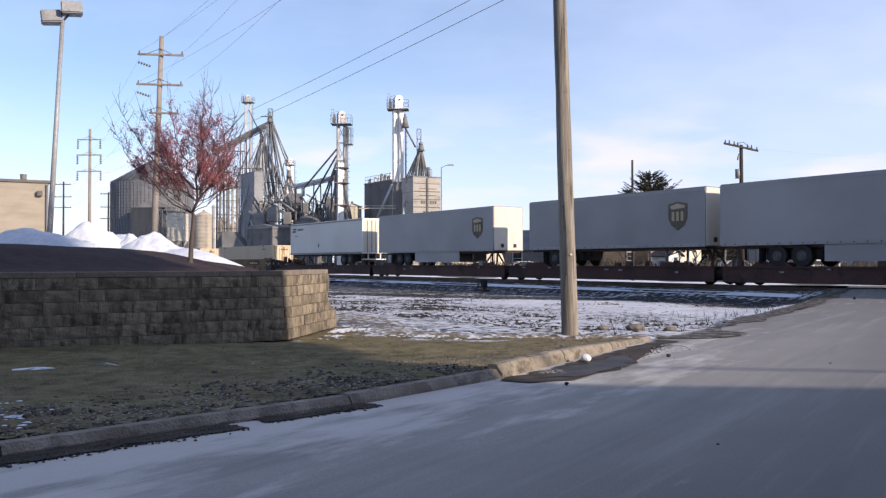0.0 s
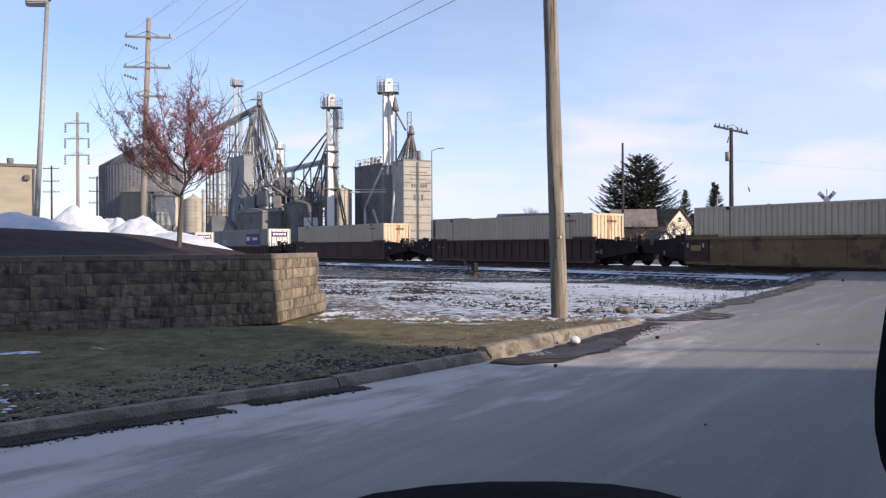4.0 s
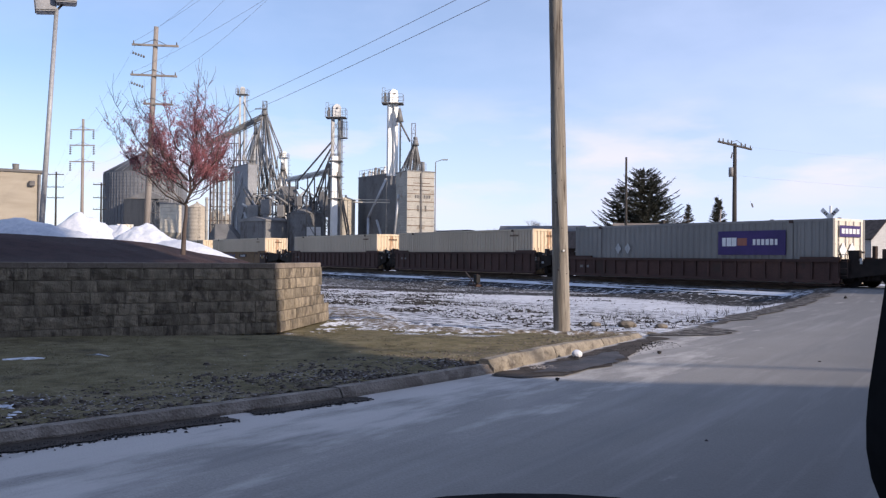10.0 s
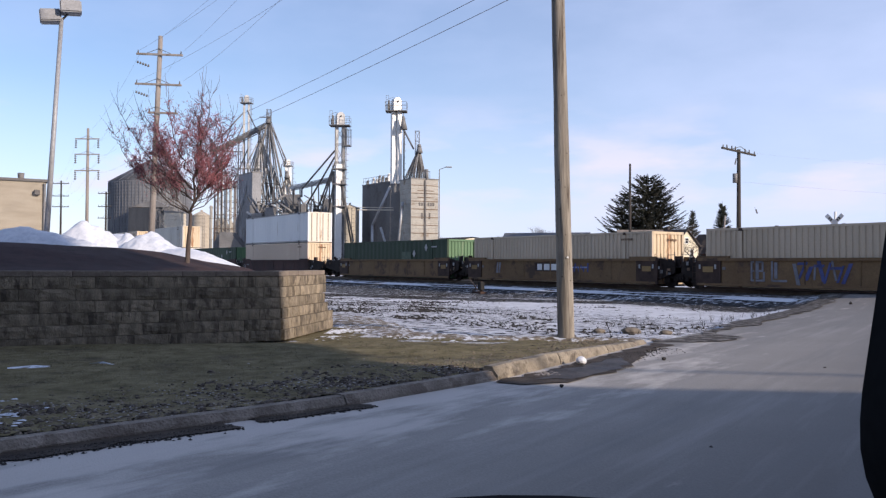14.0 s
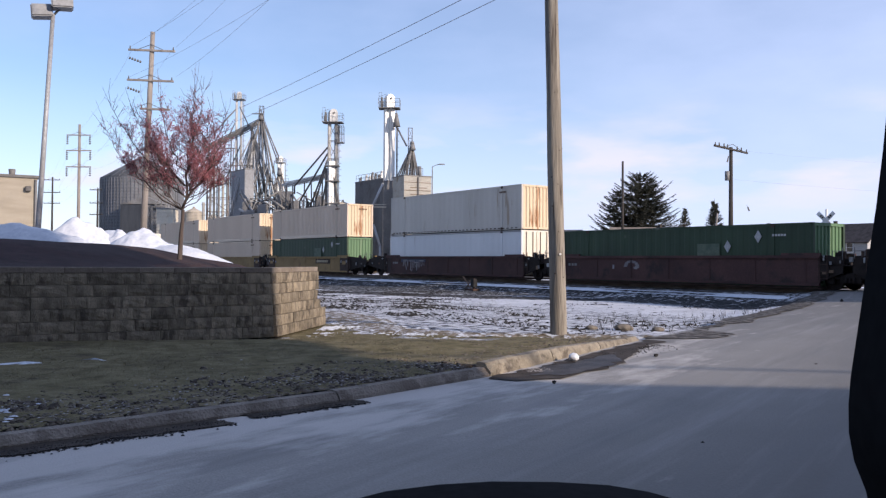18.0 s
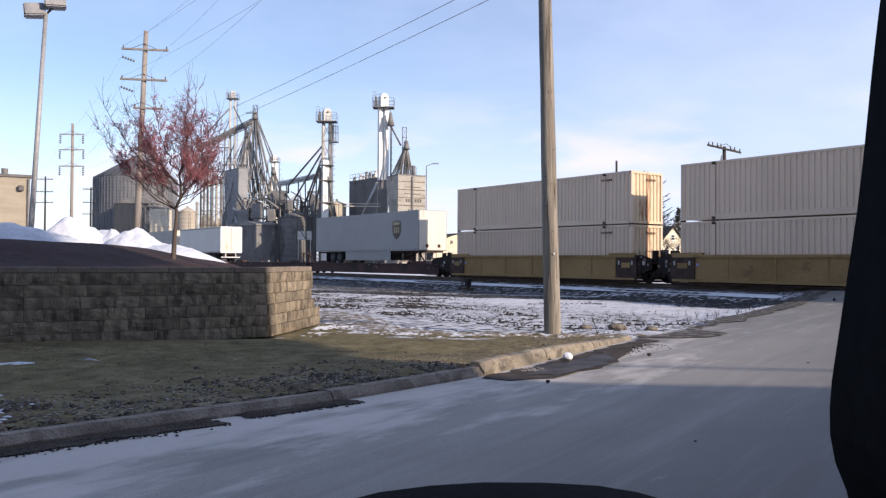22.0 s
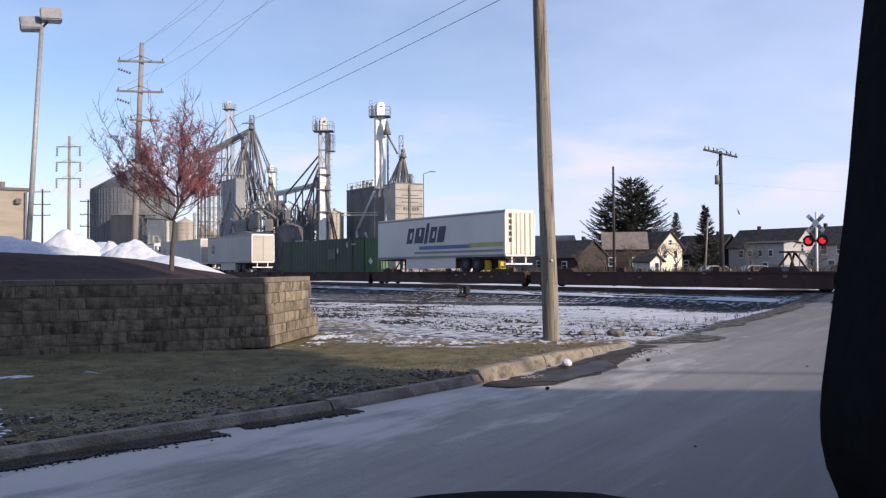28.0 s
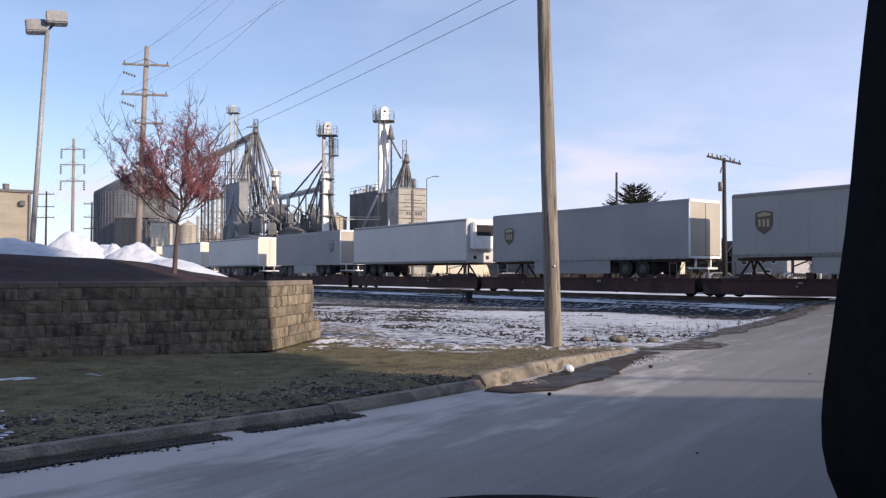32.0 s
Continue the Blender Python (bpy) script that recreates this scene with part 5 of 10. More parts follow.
def make_railway():
    m = Matrix.Translation(N * AXIS) @ Matrix.Rotation(radians(TRACK_TURN), 4, "Z")
    verts, faces = [], []
    rng = random.Random(9)
    prof = [(-3.9, -0.40), (-3.4, -0.12), (-2.95, 0.06), (-2.5, 0.14), (-1.6, 0.13), (0, 0.14), (1.6, 0.13), (2.3, 0.08), (4.2, 0.0)]
    n_ = 420
    for i in range(n_ + 1):
        s = -420 + i * 2.0
        for y, z in prof:
            verts.append((s, y + rng.uniform(-0.12, 0.12), z + rng.uniform(-0.02, 0.02)))
    k = len(prof)
    for i in range(n_):
        for q in range(k - 1):
            a = i * k + q
            faces.append((a, a + k, a + k + 1, a + 1))
    ob = raw("ballast_bed", verts, faces, M_BALLAST, "dark crushed-stone track bed with snow along its edge", "ballast", "structure")
    ob.matrix_world = m
    # broken ridges of snow along the ties' ends and the toe of the bed
    for y, w, h_, cut, sd in ((-3.45, 0.5, 0.09, -0.15, 7),):
        verts, faces = [], []
        for i in range(400):
            s = -110 + i * 0.4
            amp = noise.noise(Vector((s * 0.16, sd, 0))) + 0.35 * noise.noise(Vector((s * 0.8, sd, 5))) - cut
            hh = h_ * smooth01(amp, 0.0, 0.25)
            z = 0.0
            o = 0.10 * noise.noise(Vector((s * 0.5, sd, 9)))
            verts += [(s, y - w * 0.5 + o, z - 0.05), (s, y - w * 0.2 + o, z - 0.03 + hh * 0.8), (s, y + w * 0.2 + o, z - 0.03 + hh), (s, y + w * 0.5 + o, z - 0.05)]
            if i:
                faces += [(i * 4 + q - 4, i * 4 + q, i * 4 + q + 1, i * 4 + q - 3) for q in range(3)]
        ridge = raw("snow_ridge", verts, faces, M_SNOW, "broken line of old snow along the track bed", "snow")
        ridge.matrix_world = m
    track = thing("railway_track", m, "single railway track with worn steel rails on dark ties", "railway track", "", "structure")
    for y in (-0.7525, 0.7525):
        bm = bmesh.new()
        box(bm, (0, y, RAIL - 0.02), (760, 0.07, 0.04))
        box(bm, (0, y, RAIL - 0.085), (760, 0.02, 0.10))
        box(bm, (0, y, RAIL - 0.145), (760, 0.14, 0.02))
        part("rail", bm, M_RAIL, track)
    bm = bmesh.new()
    soft_box(bm, (0, 0, 0), (0.23, 2.6, 0.17), 0.015)
    tie = mesh_of("tie", bm, M_TIE)
    for i in range(180):
        share("tie", tie, track, pose(-70 + i * 0.55, rng.uniform(-0.04, 0.04), RAIL - 0.235, 0, 0, rng.uniform(-1.5, 1.5)))
    # crossing panels between and beside the rails
    for y, w in ((-1.55, 1.45), (0.0, 1.36), (1.55, 1.45)):
        bm = bmesh.new()
        soft_box(bm, (8.6, y, RAIL - 0.09), (15.5, w, 0.16), 0.02)
        part("crossing_panel", bm, M_ASPHALT, track)
    # thin drifts of snow along the bed
    verts, faces = [], []
    for lat0, w0 in ((-3.1, 0.26), (-0.25, 0.35), (2.6, 0.9)):
        base = len(verts)
        for i in range(260):
            s = -190 + i * 0.85
            w = w0 * (0.5 + 0.8 * abs(noise.noise(Vector((s * 0.17, lat0, 0)))))
            z = (0.155 if abs(lat0) < 1 else (0.05 if lat0 < 0 else 0.09))
            verts += [(s, lat0 - w / 2, z), (s, lat0, z + 0.035), (s, lat0 + w / 2, z + 0.02)]
        for i in range(259):
            a = base + i * 3
            if abs((-190 + i * 0.85) - 9) < 9:
                continue
            faces += [(a, a + 3, a + 4, a + 1), (a + 1, a + 4, a + 5, a + 2)]
    ob = raw("snow_drift", verts, faces, M_SNOW, "thin lines of drifted snow along the track bed", "snow", "stuff", True)
    ob.matrix_world = m


make_railway()


def switch_stand():
    p = on_track(-42.0, 31.4, -0.30)
    t = thing("switch_stand", Matrix.Translation(p) @ Matrix.Rotation(radians(TRACK_TURN), 4, "Z"), "low black railway switch stand with thrown lever", "switch stand")
    bm = bmesh.new()
    box(bm, (0, 0, 0.0), (0.9, 0.5, 0.2))
    part("base", bm, M_UNDER, t)
    bm = bmesh.new()
    tube(bm, (0.2, 0, 0.05), (0.2, 0, 0.75), 0.09, 0.06, 8)
    part("column", bm, M_UNDER, t)
    bm = bmesh.new()
    tube(bm, (-0.1, 0, 0.1), (-1.0, 0, 0.85), 0.035, seg=6)
    part("lever", bm, M_RAIL, t)
    bm = bmesh.new()
    soft_box(bm, (0.30, -0.1, 0.45), (0.34, 0.3, 0.5), 0.02)
    part("lock_box", bm, M_BLACK, t)
    bm = bmesh.new()
    tube(bm, (-0.9, 0.1, 0.05), (-0.2, 0, 0.55), 0.03, seg=6)
    part("connecting_rod", bm, M_RAIL, t)


switch_stand()


def crossing_signal(x, y, turn):
    t = thing("crossing_signal", pose(x, y, 0.25, 0, 0, turn), "railway crossing signal with crossbuck and two lit red lamps", "crossing signal")
    bm = bmesh.new()
    tube(bm, (0, 0, -0.2), (0, 0, 4.1), 0.06, 0.06, 10)
    part("mast", bm, M_SILVER, t)
    bm = bmesh.new()
    tube(bm, (0, 0, -0.2), (0, 0, 0.5), 0.20, 0.16, 10)
    part("base", bm, M_GALV_DULL, t)
    for a in (45, -45):
        bm = bmesh.new()
        soft_box(bm, (0, 0, 0), (1.22, 0.02, 0.22), 0.005)
        bmesh.ops.transform(bm, matrix=pose(0, -0.08 - 0.012 * (a > 0), 3.5, 0, a, 0), verts=bm.verts[:])
        b = part("crossbuck_blade", bm, M_WHITEPAINT, t)
        for q in (-0.36, -0.24, 0.24, 0.36):
            bm = bmesh.new()
            box(bm, (q, -0.018, 0), (0.07, 0.012, 0.12))
            bmesh.ops.transform(bm, matrix=pose(0, -0.08 - 0.012 * (a > 0), 3.5, 0, a, 0), verts=bm.verts[:])
            part("lettering_bar", bm, M_UNDER, b)
    bm = bmesh.new()
    box(bm, (0, -0.08, 2.58), (0.75, 0.06, 0.08))
    part("lamp_bar", bm, M_UNDER, t)
    for sx in (-0.375, 0.375):
        bm = bmesh.new()
        tube(bm, (sx, -0.10, 2.58), (sx, -0.13, 2.58), 0.30, 0.30, 20)
        bg = part("lamp_background", bm, M_BLACK, t, "black round backing plate")
        bm = bmesh.new()
        tube(bm, (sx, -0.12, 2.58), (sx, -0.20, 2.58), 0.17, 0.15, 16)
        part("lens", bm, M_SIGNAL_LIT, bg, "lit red lens")
        bm = bmesh.new()
        for q in range(9):
            w0, w1 = math.pi * (q / 8.0 * 1.0), math.pi * ((q + 1) / 8.0)
            if q < 8:
                pts = [(sx + 0.18 * math.cos(w), -0.13, 2.58 + 0.18 * math.sin(w)) for w in (w0, w1)]
                f = [bm.verts.new(pts[0]), bm.verts.new(pts[1]), bm.verts.new((pts[1][0], -0.42, pts[1][2])), bm.verts.new((pts[0][0], -0.42, pts[0][2]))]
                bm.faces.new(f)
        bmesh.ops.remove_doubles(bm, verts=bm.verts[:], dist=0.001)
        bmesh.ops.solidify(bm, geom=bm.faces[:], thickness=0.01)
        part("hood", bm, M_BLACK, bg)


crossing_signal(19.80, 44, -50)


# ---- train ----
MOVING = []      # thing, s of its middle at 20 s, height


def rolling(name, s, z, label, category, group):
    t = thing(name, pose(0, 0, 0), label, category, group)
    MOVING.append((t, s, z))
    return t


PAINT = {
    "beige": surf("beige_container_paint", (0.455, 0.368, 0.265), (0.535, 0.437, 0.322), 0.4, 0.5, 0, 0.08, 140, (1, 1, 0.16), stain=(0.30, 0.17, 0.09), stain_scale=1.4, stain_at=0.72, vary=0.05),
    "pale": surf("pale_pinkish_container_paint", (0.585, 0.462, 0.350), (0.655, 0.522, 0.402), 0.4, 0.5, 0, 0.08, 140, (1, 1, 0.16), stain=(0.36, 0.25, 0.17), stain_scale=1.6, stain_at=0.70, vary=0.05),
    "white": surf("white_container_paint", (0.60, 0.61, 0.62), (0.69, 0.695, 0.70), 0.4, 0.45, 0, 0.05, 140, (1, 1, 0.16), stain=(0.40, 0.37, 0.34), stain_scale=1.8, stain_at=0.66, vary=0.03),
    "offwhite": surf("yellowed_white_paint", (0.46, 0.425, 0.375), (0.54, 0.50, 0.445), 0.4, 0.5, 0, 0.05, 140, (1, 1, 0.16), stain=(0.33, 0.26, 0.19), stain_scale=1.8, stain_at=0.64, vary=0.03),
    "grey": surf("silver_grey_paint", (0.195, 0.188, 0.178), (0.24, 0.232, 0.220), 0.3, 0.55, 0.1, 0.0, 150, stain=(0.26, 0.24, 0.22), stain_scale=0.6, stain_at=0.72, vary=0.05),
    "green": surf("green_container_paint", (0.016, 0.036, 0.017), (0.026, 0.054, 0.026), 0.4, 0.6, 0, 0.08, 140, stain=(0.12, 0.13, 0.10), stain_scale=0.9, stain_at=0.72, vary=0.05),
    "parcel_grey": surf("pale_grey_trailer", (0.218, 0.222, 0.232), (0.27, 0.275, 0.284), 0.3, 0.45, 0.1, 0.03, 140, stain=(0.30, 0.29, 0.28), stain_scale=0.5, stain_at=0.74, vary=0.08),
    "pale_grey": surf("pale_warm_trailer", (0.268, 0.266, 0.264), (0.325, 0.323, 0.318), 0.3, 0.45, 0.05, 0.03, 140, stain=(0.30, 0.28, 0.26), stain_scale=0.5, stain_at=0.74, vary=0.05),
    "trailer": surf("white_trailer", (0.49, 0.48, 0.465), (0.565, 0.555, 0.535), 0.3, 0.45, 0.05, 0.03, 140, stain=(0.42, 0.40, 0.38), stain_scale=0.6, stain_at=0.74, vary=0.05),
}
# cream, green and white for sunward ends: the sun's warmth is in the colour
M_ENDCREAM = surf("sunlit_end_cream", (0.56, 0.445, 0.30), (0.65, 0.525, 0.365), 0.7, 0.6, 0, 0.08, 140, (1, 1, 0.16), stain=(0.31, 0.15, 0.065), stain_scale=2.3, stain_at=0.60)
M_ENDGREEN = surf("sunlit_end_green", (0.075, 0.155, 0.075), (0.12, 0.21, 0.11), 0.7, 0.6, 0, 0.08, 140, (1, 1, 0.16), stain=(0.22, 0.25, 0.17), stain_scale=2.3, stain_at=0.66)
M_DOORCREAM = surf("cream_grey_door", (0.40, 0.36, 0.30), (0.47, 0.43, 0.365), 0.7, 0.6, 0, 0.05, 140, stain=(0.30, 0.25, 0.19), stain_scale=0.9, stain_at=0.68)
M_WHITERAIL = surf("grimy_white_rail", (0.27, 0.265, 0.26), (0.36, 0.355, 0.345), 0.8, 0.6, 0.1, 0.05, 60)
M_ENDWHITE = surf("weathered_sunlit_white", (0.63, 0.575, 0.48), (0.71, 0.655, 0.555), 0.7, 0.6, 0, 0.08, 140, (1, 1, 0.16), stain=(0.38, 0.27, 0.17), stain_scale=2.3, stain_at=0.66)
M_WELL = {
    "brown": surf("brown_wagon_paint", (0.052, 0.027, 0.022), (0.084, 0.044, 0.035), 0.5, 0.8, 0.05, 0.2, 15, stain=(0.05, 0.032, 0.025), stain_scale=0.8, stain_at=0.60, vary=0.15),
    "maroon": surf("maroon_wagon_paint", (0.052, 0.025, 0.023), (0.086, 0.041, 0.036), 0.5, 0.8, 0.05, 0.2, 15, stain=(0.035, 0.022, 0.02), stain_scale=0.8, stain_at=0.58, vary=0.15),
    "yellow": surf("faded_yellow_wagon_paint", (0.235, 0.150, 0.058), (0.305, 0.202, 0.085), 0.5, 0.75, 0.05, 0.15, 15, stain=(0.17, 0.10, 0.05), stain_scale=0.7, stain_at=0.62, vary=0.12),
    "dull": surf("dull_ochre_wagon_paint", (0.145, 0.086, 0.042), (0.200, 0.126, 0.062), 0.5, 0.8, 0.05, 0.2, 15, stain=(0.08, 0.05, 0.035), stain_scale=0.8, stain_at=0.58, vary=0.12),
}
M_PURPLE = surf("purple_sign_paint", (0.030, 0.016, 0.10), (0.05, 0.026, 0.14), 1.0, 0.6, 0, 0, 20)
M_ORANGE = surf("orange_sign_paint", (0.26, 0.09, 0.06), (0.31, 0.12, 0.08), 1.0, 0.6, 0, 0, 20)
M_SHIELD = surf("brown_shield_paint", (0.085, 0.066, 0.05), (0.12, 0.096, 0.075), 1.0, 0.6, 0, 0, 20)
M_FADED = surf("faded_grey_emblem", (0.115, 0.12, 0.13), (0.16, 0.165, 0.175), 1.0, 0.6, 0, 0, 20)
M_GOLD = surf("gold_paint", (0.34, 0.275, 0.17), (0.40, 0.33, 0.22), 1.0, 0.5, 0, 0, 20)
M_NAVY = surf("dark_blue_lettering", (0.030, 0.036, 0.07), (0.045, 0.052, 0.095), 1.0, 0.6, 0, 0, 20)
M_BLUE = surf("blue_stripe", (0.08, 0.12, 0.26), (0.11, 0.16, 0.31), 1.0, 0.6, 0, 0, 20)
M_YELLOWSTRIPE = surf("yellow_stripe", (0.37, 0.35, 0.13), (0.43, 0.41, 0.17), 1.0, 0.6, 0, 0, 20)
M_GRAFFITI = surf("pale_blue_spray_paint", (0.16, 0.20, 0.40), (0.30, 0.36, 0.58), 3.0, 0.7, 0, 0, 30)
M_INKBLUE = surf("dark_blue_spray_paint", (0.045, 0.055, 0.17), (0.085, 0.10, 0.26), 3.0, 0.7, 0, 0, 30)
M_HAZE = surf("faded_grey_blue_spray_paint", (0.15, 0.15, 0.17), (0.23, 0.235, 0.27), 3.0, 0.7, 0, 0, 30)
M_SPRAYGREY = surf("grey_white_spray_paint", (0.15, 0.135, 0.14), (0.28, 0.26, 0.26), 3.0, 0.7, 0, 0, 30)
M_SAFETY = surf("yellow_safety_paint", (0.55, 0.38, 0.02), (0.65, 0.46, 0.04), 2.0, 0.6, 0, 0, 20)


def plate(parent, name, x, z, w, h, y, material, label="", slant=0.0):
    """A thin sign or a letter-shaped bar on the near face (y is the face)."""
    bm = bmesh.new()
    v = box(bm, (x, y - 0.008, z), (w, 0.012, h))
    for q in v:
        q.co.x += slant * (q.co.z - z)
    return part(name, bm, material, parent, label)


def words(parent, x, z, count, w, h, y, material, gap=0.3, slant=0.0, seed=0):
    rng = random.Random(seed)
    for i in range(count):
        ww = w * rng.uniform(0.7, 1.1)
        plate(parent, "lettering_bar", x + i * w * (1 + gap), z, ww, h, y, material, "", slant)


def ribbed_side(bm, length, z0, z1, y, pitch, depth, out):
    """A corrugated wall along x."""
    n_ = int(length / pitch)
    pitch = length / n_
    cols = []
    for i in range(n_):
        x = -length / 2 + i * pitch
        for fx, fy in ((0.06, 0), (0.44, 0), (0.56, 1), (0.94, 1)):
            cols.append((x + fx * pitch, y - out * depth * fy))
    lo = [bm.verts.new((x, yy, z0)) for x, yy in cols]
    hi = [bm.verts.new((x, yy, z1)) for x, yy in cols]
    for i in range(len(cols) - 1):
        bm.faces.new((lo[i], lo[i + 1], hi[i + 1], hi[i]))


def ribbed_end(bm, width, z0, z1, x, pitch, depth):
    n_ = int(width / pitch)
    pitch = width / n_
    cols = []
    for i in range(n_):
        y = -width / 2 + i * pitch
        for fx, fy in ((0.06, 0), (0.44, 0), (0.56, 1), (0.94, 1)):
            cols.append((x - depth * fy, y + fx * pitch))
    lo = [bm.verts.new((xx, y, z0)) for xx, y in cols]
    hi = [bm.verts.new((xx, y, z1)) for xx, y in cols]
    for i in range(len(cols) - 1):
        bm.faces.new((lo[i], lo[i + 1], hi[i + 1], hi[i]))


CL, CW, CH = 16.15, 2.59, 2.896
CONTAINER_MESH = {}


bm = bmesh.new()
soft_box(bm, (0, 0, 0), (0.20, 0.17, 0.072), 0.012)
LOCK = mesh_of("corner_lock", bm, M_UNDER)


def container_meshes(paint, style, end):
    key = (paint, style, end)
    if key in CONTAINER_MESH:
        return CONTAINER_MESH[key]
    m = PAINT[paint]
    out = {}
    for name, y, o in (("near_side", -CW / 2 + 0.02, -1), ("far_side", CW / 2 - 0.02, 1)):
        bm = bmesh.new()
        if style == "flat":
            ribbed_side(bm, CL - 0.24, 0.12, CH - 0.1, y, 0.36 if paint == "grey" else 0.62, 0.03 if paint == "grey" else 0.018, -1 if o < 0 else 1)
        else:
            ribbed_side(bm, CL - 0.24, 0.12, CH - 0.1, y, 0.50 if style == "wide" else 0.29, 0.045, -1 if o < 0 else 1)
        out[name] = mesh_of(name, bm, m)
    bm = bmesh.new()
    box(bm, (0, 0, CH - 0.03), (CL - 0.1, CW - 0.06, 0.05))
    for i in range(20):
        box(bm, (-CL / 2 + 0.6 + i * 0.79, 0, CH - 0.003), (0.3, CW - 0.3, 0.012))
    out["roof"] = mesh_of("roof", bm, m)
    rail_paint = M_WHITERAIL if paint == "white" else m
    bm = bmesh.new()
    box(bm, (0, 0, 0.07), (CL - 0.1, 0.1, 0.14))
    if style == "narrow":
        box(bm, (0, 0, 0.20), (12.0, 0.10, 0.16))
    out["bottom_rail"] = mesh_of("bottom_rail", bm, rail_paint)
    bm = bmesh.new()
    box(bm, (0, 0, CH - 0.06), (CL - 0.1, 0.1, 0.11))
    out["top_rail"] = mesh_of("top_rail", bm, rail_paint)
    bm = bmesh.new()
    box(bm, (0, 0, 0.1), (CL - 0.1, CW - 0.1, 0.06))
    out["floor_plate"] = mesh_of("floor_plate", bm, m)
    bm = bmesh.new()
    box(bm, (0, 0, CH / 2), (0.18, 0.05, CH - 0.2))
    out["mid_post"] = mesh_of("lifting_post", bm, m)
    bm = bmesh.new()
    box(bm, (0, 0, 0), (0.20, 0.075, 0.14))
    out["casting"] = mesh_of("lifting_casting", bm, M_UNDER)
    bm = bmesh.new()
    soft_box(bm, (0, 0, CH / 2), (0.16, 0.16, CH), 0.012)
    out["post"] = mesh_of("corner_post", bm, m)
    # sunward ends take brighter, warmer copies of the paint; grey ones have white doors
    me_end = {"beige": M_ENDCREAM, "pale": M_ENDCREAM, "green": M_ENDGREEN, "white": M_ENDWHITE, "offwhite": M_ENDCREAM, "grey": M_ENDWHITE}.get(paint, m)
    bm = bmesh.new()
    if end == "ribbed":
        ribbed_end(bm, CW - 0.3, 0.1, CH - 0.1, CL / 2 - 0.03, 0.26, 0.05)
        box(bm, (CL / 2 - 0.12, 0, CH / 2), (0.03, CW - 0.2, CH - 0.2))
        box(bm, (CL / 2 - 0.03, 0, CH - 0.08), (0.06, CW - 0.2, 0.14))
        box(bm, (CL / 2 - 0.03, 0, 0.08), (0.06, CW - 0.2, 0.14))
        out["end_wall"] = mesh_of("end_wall", bm, me_end)
    else:
        bm.free()
        for name, y in (("door_a", -0.60), ("door_b", 0.60)):
            bm = bmesh.new()
            soft_box(bm, (CL / 2 - 0.05, y, CH / 2), (0.06, 1.17, CH - 0.24), 0.012)
            for q in range(4):
                box(bm, (CL / 2 - 0.015, y, 0.45 + q * 0.66), (0.015, 1.0, 0.05))
            out[name] = mesh_of("door", bm, me_end)
        bm = bmesh.new()
        tube(bm, (0, 0, 0.1), (0, 0, CH - 0.1), 0.022, seg=6)
        out["rod"] = mesh_of("locking_rod", bm, M_RUST if paint == "white" else M_GALV_DULL)
        bm = bmesh.new()
        box(bm, (CL / 2 - 0.05, 0, 0), (0.08, CW - 0.2, 0.12))
        out["end_frame"] = mesh_of("end_frame", bm, me_end)
    bm = bmesh.new()
    box(bm, (-CL / 2 + 0.05, 0, CH / 2), (0.05, CW - 0.2, CH - 0.1))
    out["back_wall"] = mesh_of("back_wall", bm, m)
    CONTAINER_MESH[key] = out
    return out


